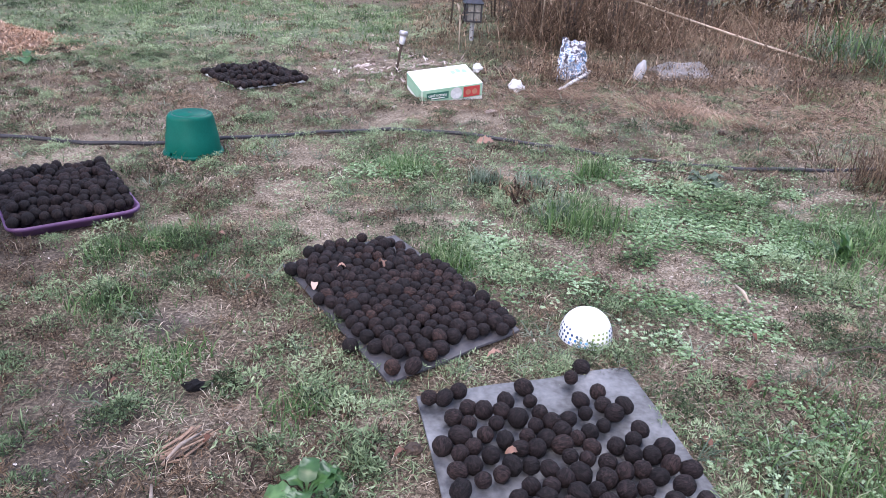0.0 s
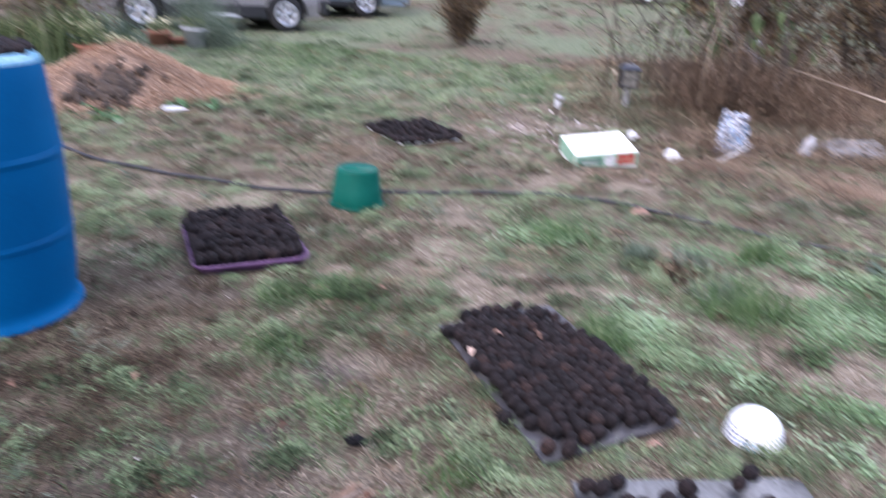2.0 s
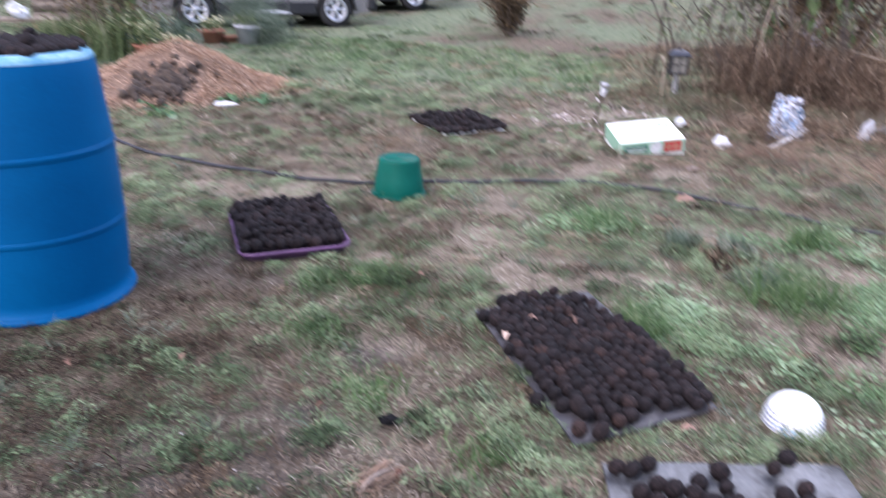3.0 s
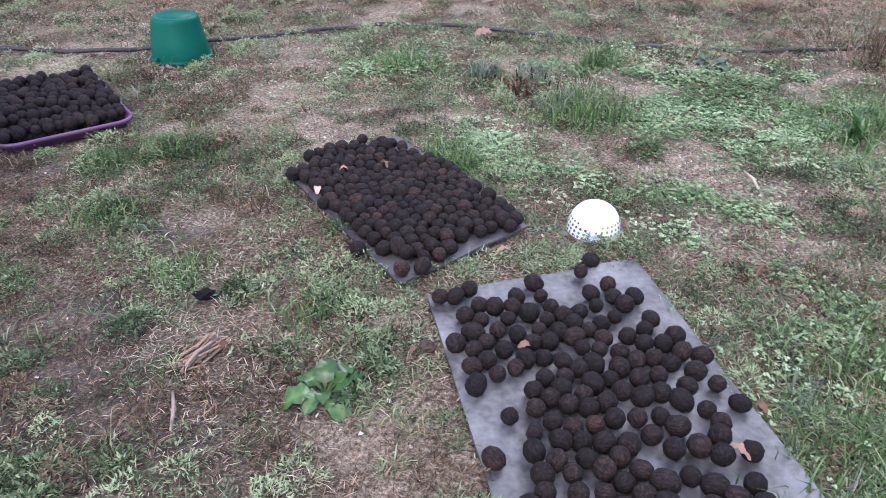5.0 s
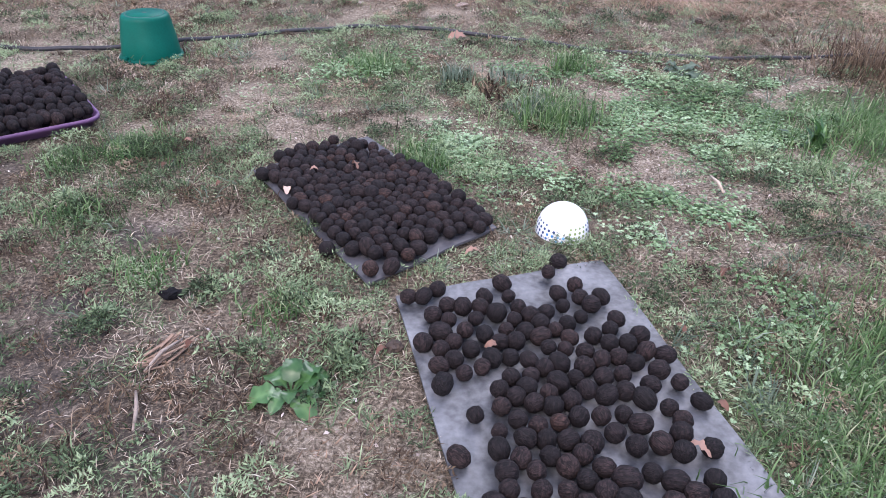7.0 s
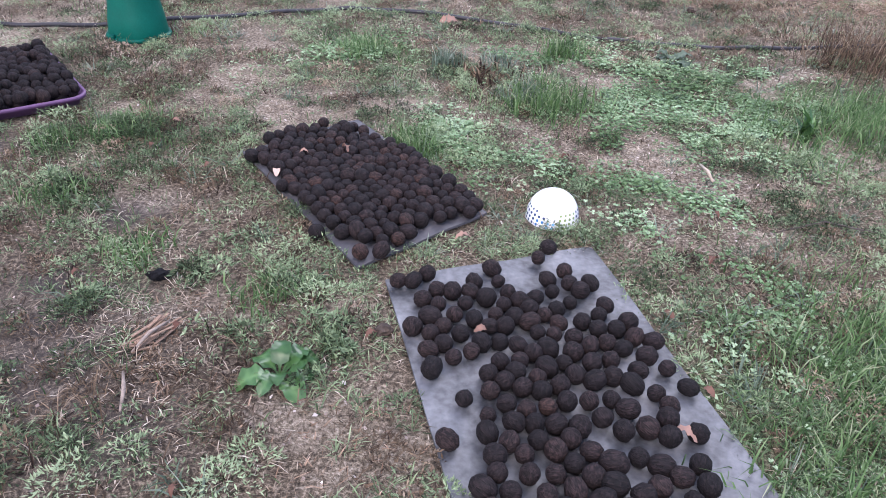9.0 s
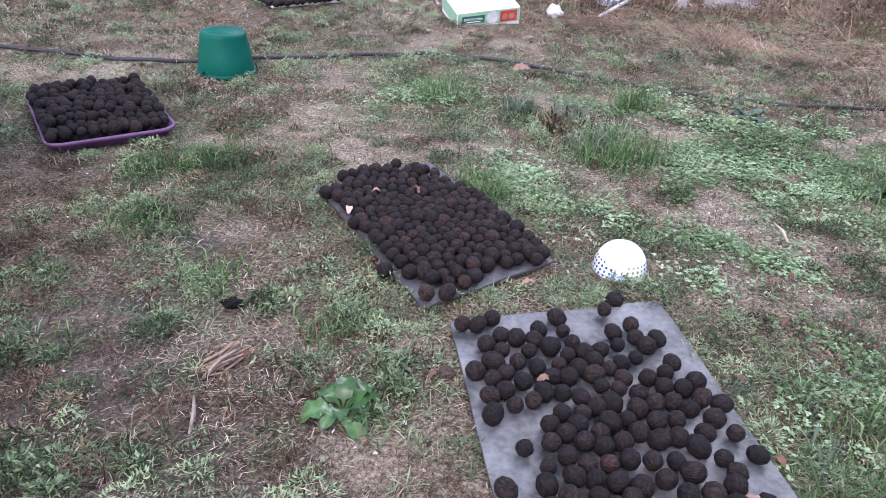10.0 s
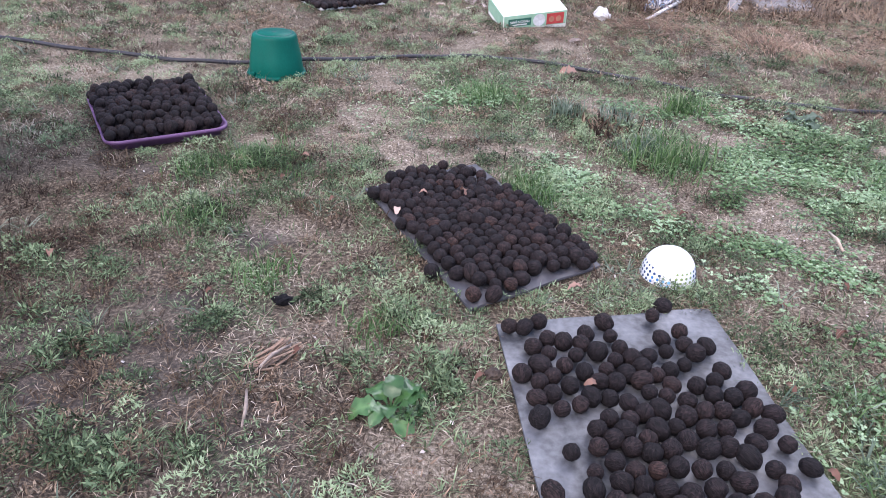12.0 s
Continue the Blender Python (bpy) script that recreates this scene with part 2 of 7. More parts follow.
M_SOIL = soil_material()
M_NUT = nut_material()
M_MAT = surf("grey_rubber", (0.012, 0.013, 0.015), (0.165, 0.172, 0.180), 7.5, 0.6, 0, 0.4, (0.27, 0.275, 0.28), 7, depth=0.002)
M_MAT_DARK = surf("dark_grey_rubber", (0.045, 0.045, 0.05), (0.09, 0.088, 0.095), 6, 0.65, 0, 0.3, (0.13, 0.125, 0.13), 9, depth=0.002)
M_BLUE = surf("blue_barrel_plastic", (0.0, 0.074, 0.205), (0.0, 0.095, 0.25), 4, 0.5, 0, 0.05, (0.003, 0.13, 0.31), 22, depth=0.002, spec=0.08)
# Pale blue that stands for sky glare on the drum's shoulder.
M_BLUEGLARE = surf("glare_blue_plastic", (0.07, 0.27, 0.43), (0.34, 0.55, 0.64), 8, 0.4, 0, 0.1, (0.55, 0.7, 0.76), 9, spec=0.4)
M_PALEBARK = surf("pale_bark", (0.22, 0.18, 0.155), (0.5, 0.43, 0.38), 24, 0.9, 0, 0.6)
M_GREEN = surf("green_bucket_plastic", (0.001, 0.080, 0.056), (0.002, 0.105, 0.074), 9, 0.45, 0, 0.05, None, 14, spec=0.12)
M_PURPLE = surf("purple_plastic", (0.105, 0.050, 0.115), (0.165, 0.080, 0.180), 7, 0.5, 0, 0.08, (0.24, 0.17, 0.24), 10)
M_WHITE = surf("white_plastic", (0.72, 0.74, 0.74), (0.80, 0.81, 0.80), 12, 0.4, 0, 0.04)
M_HOSE = surf("black_hose_rubber", (0.012, 0.012, 0.015), (0.028, 0.028, 0.034), 40, 0.6, 0, 0.1)
M_BOX = surf("white_card", (0.66, 0.69, 0.62), (0.78, 0.80, 0.73), 5, 0.75, 0, 0.08)
M_BOXGREEN = surf("pale_green_print", (0.22, 0.40, 0.27), (0.32, 0.5, 0.36), 8, 0.7, 0, 0.05)
M_BOXDARK = plain("dark_green_print", (0.015, 0.11, 0.075), 0.7)
M_BOXRED = surf("red_print", (0.33, 0.03, 0.03), (0.5, 0.07, 0.06), 16, 0.7, 0, 0.05)
M_INK = plain("pale_ink", (0.72, 0.76, 0.72), 0.7)
M_DIRTY = surf("dirty_white", (0.42, 0.43, 0.43), (0.72, 0.73, 0.72), 9, 0.6, 0, 0.3)
M_BLACK = surf("black_metal", (0.016, 0.016, 0.018), (0.03, 0.03, 0.032), 30, 0.5, 0, 0.1)
M_GREYMETAL = surf("weathered_steel", (0.34, 0.34, 0.35), (0.5, 0.5, 0.51), 30, 0.45, 0.6, 0.1)
M_STRAW = leafy("dry_grass", [(0, (0.05, 0.037, 0.026)), (0.35, (0.18, 0.14, 0.102)), (0.75, (0.42, 0.35, 0.265)), (1, (0.70, 0.63, 0.52))], 0.75, 0.2)
M_TANSTRAW = leafy("tan_straw", [(0, (0.045, 0.027, 0.016)), (0.4, (0.19, 0.122, 0.078)), (0.8, (0.42, 0.30, 0.205)), (1, (0.64, 0.52, 0.40))], 0.75, 0.2)
M_RUST = leafy("rusty_weeds", [(0, (0.026, 0.017, 0.013)), (0.4, (0.088, 0.062, 0.04)), (0.8, (0.215, 0.158, 0.104)), (1, (0.40, 0.32, 0.23))], 0.8, 0.2)
M_WEED = leafy("grey_green_weed", [(0, (0.020, 0.030, 0.013)), (0.35, (0.100, 0.148, 0.075)), (0.7, (0.220, 0.295, 0.158)), (1, (0.34, 0.425, 0.25))], 0.65, 0.18)
M_CLOVER = leafy("green_clover", [(0, (0.055, 0.105, 0.035)), (0.5, (0.195, 0.305, 0.150)), (1, (0.40, 0.53, 0.33))], 0.6, 0.22)
M_GRASS = leafy("green_grass", [(0, (0.04, 0.075, 0.028)), (0.5, (0.098, 0.180, 0.064)), (0.85, (0.185, 0.29, 0.125)), (1, (0.38, 0.41, 0.26))], 0.55, 0.35)
M_BLUEGRASS = leafy("bluish_grass", [(0, (0.06, 0.095, 0.06)), (0.6, (0.15, 0.20, 0.145)), (1, (0.30, 0.35, 0.27))], 0.6, 0.3)
M_DOCK = leafy("dock_leaf", [(0, (0.03, 0.075, 0.022)), (0.5, (0.050, 0.122, 0.036)), (1, (0.17, 0.30, 0.11))], 0.3, 0.2, 0.5)
M_FOLIAGE = leafy("tree_leaves", [(0, (0.02, 0.03, 0.014)), (0.5, (0.045, 0.06, 0.026)), (0.85, (0.085, 0.09, 0.04)), (1, (0.16, 0.13, 0.06))], 0.6, 0.3)
M_GARDEN = leafy("garden_leaves", [(0, (0.05, 0.08, 0.032)), (0.5, (0.15, 0.205, 0.09)), (0.85, (0.27, 0.31, 0.16)), (1, (0.48, 0.45, 0.30))], 0.55, 0.3)
M_BUSH = leafy("bronze_leaves", [(0, (0.03, 0.022, 0.013)), (0.5, (0.095, 0.066, 0.038)), (1, (0.22, 0.155, 0.085))], 0.6, 0.25)
M_BARK = surf("bark", (0.045, 0.036, 0.03), (0.11, 0.09, 0.075), 9, 0.9, 0, 0.9, None, 5, depth=0.02)
M_TWIG = surf("grey_twig", (0.10, 0.078, 0.06), (0.22, 0.175, 0.14), 20, 0.85, 0, 0.4)
M_STICK = surf("grey_stick", (0.16, 0.125, 0.10), (0.34, 0.28, 0.225), 30, 0.85, 0, 0.5)
M_CANE = surf("pale_cane", (0.27, 0.21, 0.15), (0.45, 0.38, 0.29), 14, 0.7, 0, 0.3)
M_WOOD = surf("weathered_wood", (0.16, 0.125, 0.095), (0.32, 0.26, 0.2), 10, 0.85, 0, 0.5)
M_CHIP = leafy("wood_chips", [(0, (0.12, 0.066, 0.040)), (0.35, (0.37, 0.225, 0.14)), (0.75, (0.60, 0.42, 0.295)), (1, (0.76, 0.61, 0.47))], 0.85, 0.05)
M_HULL = surf("husk_brown", (0.016, 0.011, 0.008), (0.075, 0.052, 0.036), 26, 0.85, 0, 0.5)
M_HUSK = surf("walnut_husk", (0.018, 0.012, 0.009), (0.085, 0.060, 0.040), 9, 0.85, 0, 0.6, (0.26, 0.19, 0.125), 16)
M_LEAFLITTER = leafy("fallen_leaf", [(0, (0.09, 0.04, 0.028)), (0.5, (0.20, 0.115, 0.085)), (0.85, (0.40, 0.25, 0.19)), (1, (0.68, 0.54, 0.45))], 0.75, 0.2)
M_MULCH = surf("mulch", (0.10, 0.06, 0.04), (0.32, 0.215, 0.145), 30, 0.9, 0, 0.9, (0.52, 0.385, 0.28), 5, depth=0.012)
M_CHAR = surf("charcoal", (0.004, 0.004, 0.005), (0.012, 0.012, 0.013), 60, 0.9, 0, 0.6, spec=0.15)
M_STONE = surf("pale_stone", (0.11, 0.105, 0.10), (0.26, 0.25, 0.24), 8, 0.9, 0, 0.5)
M_PEBBLE = leafy("pebbles", [(0, (0.12, 0.09, 0.075)), (0.7, (0.34, 0.28, 0.24)), (1, (0.66, 0.61, 0.55))], 0.85, 0.0)
M_TERRA = surf("terracotta", (0.30, 0.115, 0.07), (0.45, 0.20, 0.13), 9, 0.85, 0, 0.2)
M_POTGREY = surf("pale_pot", (0.40, 0.41, 0.42), (0.56, 0.57, 0.58), 9, 0.6, 0, 0.1)
M_POTGREEN = surf("dark_green_pot", (0.018, 0.06, 0.045), (0.03, 0.09, 0.066), 9, 0.5, 0, 0.1)
M_PETAL = plain("cream_petals", (0.7, 0.66, 0.42), 0.6)
M_CARGREY = surf("taupe_metallic_paint", (0.29, 0.272, 0.276), (0.35, 0.33, 0.335), 3, 0.3, 0.35, 0.0, None, 60, 0.7)
M_CARBLUE = surf("blue_grey_metallic_paint", (0.19, 0.235, 0.30), (0.23, 0.28, 0.345), 3, 0.32, 0.5, 0.0, None, 60, 0.7)
M_CARSILVER = surf("silver_paint", (0.15, 0.158, 0.178), (0.19, 0.198, 0.218), 3, 0.36, 0.4, 0.0, None, 60, 0.7)
M_TRIM = surf("black_plastic_trim", (0.012, 0.012, 0.013), (0.03, 0.03, 0.031), 20, 0.6, 0, 0.1)
M_TYRE = surf("tyre_rubber", (0.012, 0.012, 0.012), (0.035, 0.034, 0.033), 20, 0.85, 0, 0.2)
M_RIM = surf("alloy", (0.50, 0.51, 0.53), (0.62, 0.63, 0.65), 20, 0.38, 0.6, 0.0)
M_TAIL = plain("red_lens", (0.45, 0.015, 0.015), 0.2)
M_LENS = plain("clear_lens", (0.75, 0.77, 0.8), 0.15)
M_GLASS, _nt, _p = material("car_window_glass")
_p.inputs["Base Color"].default_value = (0.10, 0.115, 0.13, 1)
_p.inputs["Roughness"].default_value = 0.06
M_CLEAR, _nt, _p = material("clear_plastic")
_p.inputs["Base Color"].default_value = (0.86, 0.88, 0.92, 1)
_p.inputs["Roughness"].default_value, _p.inputs["Transmission Weight"].default_value = 0.15, 0.7


# ---------- ground cover ----------
# Patches of the yard as (x, y, reach along x, reach along y, weight).
MUD = [(-0.86, 1.97, 0.10, 0.07, 1.0), (-0.9, 1.62, 0.10, 0.05, 1.0), (-0.82, 1.48, 0.10, 0.07, 0.9), (-1.0, 1.16, 0.10, 0.05, 1.0), (-0.74, 1.22, 0.12, 0.06, 0.7), (-0.95, 1.25, 0.4, 0.35, 0.75), (-0.55, 1.15, 0.2, 0.12, 0.6), (-1.62, 2.36, 0.22, 0.1, 0.7)]
BARE = [(-0.86, 1.97, 0.09, 0.07, 0.95), (-0.74, 1.24, 0.14, 0.08, 0.9), (-1.62, 2.36, 0.2, 0.08, 0.8), (-0.86, 3.25, 0.14, 0.35, 0.6), (-0.47, 2.86, 0.2, 0.1, 0.6), (-0.75, 2.05, 0.16, 0.14, 0.6), (-1.02, 2.0, 0.16, 0.1, 0.6), (-0.95, 1.42, 0.2, 0.2, 0.45),
        (-0.6, 1.35, 0.16, 0.2, 0.6), (-0.3, 1.55, 0.28, 0.12, 0.6), (-0.12, 1.15, 0.25, 0.15, 0.7), (1.12, 2.52, 0.28, 0.16, 0.7),
        (1.2, 2.1, 0.3, 0.12, 0.6), (-0.2, 3.0, 0.35, 0.12, 0.6), (-0.3, 4.75, 0.6, 0.3, 0.7), (-0.9, 6.5, 0.5, 0.5, 0.7), (-1.0, 3.6, 0.2, 0.4, 0.5)]
CLOVER = [(0.18, 2.75, 0.12, 0.25, 0.5), (0.42, 2.5, 0.14, 0.12, 0.3), (1.1, 3.15, 0.42, 0.3, 1.2), (1.5, 3.4, 0.45, 0.28, 1.0), (0.85, 2.03, 0.18, 0.14, 0.4),
          (0.86, 2.36, 0.2, 0.15, 0.6), (0.95, 1.75, 0.15, 0.3, 0.2), (-0.3, 3.5, 0.4, 0.3, 0.45), (0.6, 3.6, 0.4, 0.25, 0.6), (0.35, 2.95, 0.2, 0.2, 0.6)]
RUSTY = [(-0.8, 1.0, 0.5, 0.2, 0.7), (-0.9, 1.75, 0.45, 0.35, 0.6), (-0.5, 1.35, 0.5, 0.4, 0.55), (-1.65, 2.15, 0.25, 0.35, 0.6), (1.15, 1.82, 0.3, 0.16, 0.7), (0.62, 2.65, 0.25, 0.2, 0.4), (-1.85, 2.1, 0.42, 0.5, 1.0), (-0.95, 1.25, 0.4, 0.35, 0.85), (2.0, 13.5, 5.0, 2.5, 0.3), (-1.8, 1.2, 0.8, 0.7, 1.0), (-1.15, 1.5, 0.25, 0.2, 0.6), (-2.4, 4.75, 1.5, 0.5, 1.2), (-3.3, 5.1, 1.0, 0.6, 1.0), (-3.0, 3.9, 0.8, 0.3, 0.8), (-8.0, 30.0, 30.0, 12.0, 0.5), (1.8, 4.6, 1.6, 0.6, 0.9),
         (0.7, 4.75, 1.0, 0.45, 0.7), (-0.6, 2.35, 0.2, 0.2, 0.3), (2.6, 3.9, 0.7, 0.6, 0.8), (-0.55, 1.9, 0.2, 0.12, 0.3), (1.2, 5.6, 2.5, 0.7, 1.0), (3.5, 6.0, 2.0, 1.5, 0.9)]
LUSH = [(1.95, 3.1, 0.45, 0.35, 0.9), (1.2, 1.4, 0.3, 0.35, 1.0), (0.5, 3.05, 0.14, 0.12, 1.0), (-0.05, 2.6, 0.07, 0.1, 1.0), (-1.1, 2.5, 0.2, 0.16, 0.6), (-0.95, 2.35, 0.3, 0.25, 0.3),
        (-1.08, 2.05, 0.1, 0.1, 0.6), (-0.35, 3.65, 0.2, 0.15, 0.7), (-1.5, 3.85, 0.3, 0.1, 0.5), (-3.2, 12.0, 5, 2.5, 0.35), (3.9, 7.4, 0.8, 0.5, 1.0), (1.0, 1.0, 0.3, 0.3, 0.6), (-2.2, 8.5, 2.5, 1.2, 0.45), (-4.0, 10.5, 3.0, 1.5, 0.5)]

WEEDY = [(-1.11, 1.34, 0.11, 0.08, 1.0), (-1.0, 1.38, 0.08, 0.08, 1.0), (-0.86, 1.06, 0.12, 0.09, 1.0), (-1.37, 1.67, 0.12, 0.08, 0.9), (-0.79, 1.55, 0.07, 0.06, 1.0), (-0.72, 1.63, 0.06, 0.05, 1.0), (-0.54, 1.66, 0.07, 0.05, 1.0), (-0.46, 1.79, 0.12, 0.10, 0.9),
         (-0.26, 1.66, 0.10, 0.06, 0.8), (-0.36, 1.48, 0.08, 0.06, 0.9), (-0.12, 1.4, 0.08, 0.12, 1.0), (-0.57, 1.1, 0.08, 0.05, 0.9), (-1.01, 1.98, 0.1, 0.08, 0.9)]


def patches(x, y, rows):
    v = np.zeros_like(x)
    for px, py, rx, ry, w in rows:
        v = np.maximum(v, w * np.exp(-0.7 * (((x - px) / rx) ** 2 + ((y - py) / ry) ** 2)))
    return v


def cover(x, y):
    """Shares of bare soil, clover, rusty weeds and lush grass at places of the yard."""
    x, y = np.asarray(x, float), np.asarray(y, float)
    j1, j2 = 0.18 * (fbm(x, y, 2.2, 21) - 0.5), 0.18 * (fbm(x, y, 2.2, 31) - 0.5)
    far = step01(np.hypot(x, y), 4, 8)
    dead = step01(-x, 1.15, 1.5) * (1 - step01(y, 2.2, 2.6))
    bare = patches(x + j1, y + j2, BARE) + 0.5 * step01(fbm(x, y, 2.2, 41), 0.53, 0.68) * (1 - 0.75 * step01(-x, 0.25, 0.5) * (1 - step01(y, 1.75, 2.0))) * (1 - 0.8 * dead) * (1 - 0.9 * step01(x, 0.5, 0.75) * (1 - step01(y, 2.1, 2.4))) * (1 - 0.45 * step01(y, 3.6, 4.4)) * (1 - 0.85 * step01(np.hypot(x, y - 3), 4.5, 7))
    clover = patches(x + j1, y + j2, CLOVER)
    rusty = patches(x + j1, y + j2, RUSTY) + 0.4 * step01(fbm(x, y, 0.9, 61), 0.55, 0.72) + 0.5 * dead
    lush = patches(x + j1, y + j2, LUSH) + 0.6 * far * step01(fbm(x, y, 0.5, 71), 0.45, 0.7)
    bare = bare * (0.2 + 1.3 * step01(fbm(x, y, 6.0, 45), 0.34, 0.58))
    keep = 1 - 0.9 * patches(x + 0.3 * j1, y + 0.3 * j2, WEEDY)
    bare, rusty = bare * keep, rusty * keep
    return np.clip(bare, 0, 1), np.clip(clover * (1 - dead), 0, 1), np.clip(rusty, 0, 1), np.clip(lush, 0, 1)


def build_ground():
    """One sheet from fine steps near the camera to the horizon."""
    def axis(lo, hi, fine, reach):
        a = list(np.arange(lo, hi + 1e-6, fine))
        s, v = fine, a[-1]
        while v < reach:
            s *= 1.13
            v += s
            a.append(v)
        s, v = fine, a[0]
        while v > -reach:
            s *= 1.13
            v -= s
            a.insert(0, v)
        return np.array(a)
    xs, ys = axis(-3.4, 3.4, 0.05, 900), axis(0.2, 6.5, 0.05, 900)
    gx, gy = np.meshgrid(xs, ys)
    x, y = gx.ravel(), gy.ravel()
    z = ground_z(x, y) + 0.006 * (fbm(x, y, 9, 81) - 0.5) * (np.hypot(x, y) < 12)
    n, m = len(xs), len(ys)
    i = (np.arange(m - 1)[:, None] * n + np.arange(n - 1)[None, :]).ravel()
    quads = np.stack([i, i + 1, i + n + 1, i + n], 1)
    ob = raw_mesh("ground", np.stack([x, y, z], 1), quads, M_SOIL)
    bare, clover, rusty, lush = cover(x, y)
    far = step01(np.hypot(x, y), 5, 10)
    lawn = step01(np.hypot(x, y), 6.0, 8.5)
    for name, v in (("mud", np.clip(patches(x, y, MUD) * (0.78 + 0.8 * (fbm(x, y, 9, 95) - 0.35)), 0, 0.85)), ("dry", np.clip(0.62 - 0.55 * bare + 0.4 * rusty, 0, 1)), ("turf", np.clip(lawn * (0.58 + 0.9 * (fbm(x, y, 0.55, 97) - 0.5) - 0.5 * bare - 0.3 * rusty), 0, 1)), ("green", np.clip(0.34 + 0.34 * far + 0.3 * (fbm(x, y, 0.8, 91) - 0.5) - 0.32 * step01(np.hypot(x, y), 8.5, 12.5) - 0.5 * bare - 0.35 * rusty + 0.3 * clover + 0.3 * lush, 0, 1))):
        ob.data.attributes.new(name, "FLOAT", "POINT").data.foreach_set("value", v.astype(np.float32))
    ob.data.polygons.foreach_set("use_smooth", np.ones(len(quads), bool))
    return tagged(ob, "patchy yard ground of brown soil, thatch and moss", "ground", "", "structure")


def raw_mesh(name, verts, faces, mat, tone=None):
    """A mesh straight from arrays of places and equal-sided faces."""
    me = bpy.data.meshes.new(name)
    k = faces.shape[1]
    me.vertices.add(len(verts))
    me.vertices.foreach_set("co", np.asarray(verts, np.float32).ravel())
    me.loops.add(faces.size)
    me.loops.foreach_set("vertex_index", faces.astype(np.int32).ravel())
    me.polygons.add(len(faces))
    me.polygons.foreach_set("loop_start", np.arange(0, faces.size, k, dtype=np.int32))
    me.update(calc_edges=True)
    if tone is not None:
        me.attributes.new("tone", "FLOAT", "POINT").data.foreach_set("value", np.asarray(tone, np.float32))
    me.materials.append(mat)
    return new(name, me)


def blades(pts, length, width, lean, droop=0.5, tone=None, yaw=None):
    """Bent grass blades: five corners, three triangles each. lean: radians from upright."""
    n = len(pts)
    yaw = rng.uniform(0, 2 * math.pi, n) if yaw is None else yaw
    d = np.stack([np.cos(yaw), np.sin(yaw), np.zeros(n)], 1)
    tw = yaw + rng.normal(0, 0.8, n) + math.pi / 2
    s = np.stack([np.cos(tw), np.sin(tw), np.zeros(n)], 1) * (width / 2)[:, None]
    up = np.array([0, 0, 1.0])
    l1 = lean
    l2 = lean + droop * rng.uniform(0.3, 1.6, n)
    mid = pts + (length * 0.55)[:, None] * (d * np.sin(l1)[:, None] + up * np.cos(l1)[:, None])
    tip = mid + (length * 0.45)[:, None] * (d * np.sin(l2)[:, None] + up * np.cos(l2)[:, None])
    floor = pts[:, 2] + 0.002
    mid[:, 2], tip[:, 2] = np.maximum(mid[:, 2], floor), np.maximum(tip[:, 2], floor)
    v = np.stack([pts - s, pts + s, mid - s * 0.8, mid + s * 0.8, tip], 1).reshape(-1, 3)
    b = (np.arange(n) * 5)[:, None]
    f = np.concatenate([b + [0, 1, 3], b + [0, 3, 2], b + [2, 3, 4]])
    tone = rng.uniform(0, 1, n) if tone is None else tone
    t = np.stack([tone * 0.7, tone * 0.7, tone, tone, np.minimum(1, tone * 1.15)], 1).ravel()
    return v, f, t


def leaves(pts, size, aspect=0.55, tilt=0.5, tone=None, yaw=None):
    """Small folded leaves: four corners, two triangles each."""
    n = len(pts)
    yaw = rng.uniform(0, 2 * math.pi, n) if yaw is None else yaw
    pitch = rng.normal(0.25, tilt, n)
    d = np.stack([np.cos(yaw) * np.cos(pitch), np.sin(yaw) * np.cos(pitch), np.sin(pitch)], 1)
    roll = rng.normal(0, tilt, n)
    s = np.stack([-np.sin(yaw) * np.cos(roll), np.cos(yaw) * np.cos(roll), np.sin(roll)], 1)
    L, W = size[:, None], (size * aspect)[:, None]
    up = np.array([0, 0, 1.0])
    v = np.stack([pts, pts + 0.45 * L * d + 0.5 * W * s + 0.12 * W * up, pts + L * d, pts + 0.45 * L * d - 0.5 * W * s + 0.12 * W * up], 1).reshape(-1, 3)
    b = (np.arange(n) * 4)[:, None]
    f = np.concatenate([b + [0, 1, 2], b + [0, 2, 3]])
    tone = rng.uniform(0, 1, n) if tone is None else tone
    return v, f, np.repeat(tone, 4)


def joined(name, sets, mat, label="", category="", kind="stuff", group=""):
    vs, fs, ts, o = [], [], [], 0
    for v, f, t in sets:
        vs.append(v), fs.append(f + o), ts.append(t)
        o += len(v)
    ob = raw_mesh(name, np.concatenate(vs), np.concatenate(fs), mat, np.concatenate(ts))
    return tagged(ob, label, category, group, kind)


ground = build_ground()

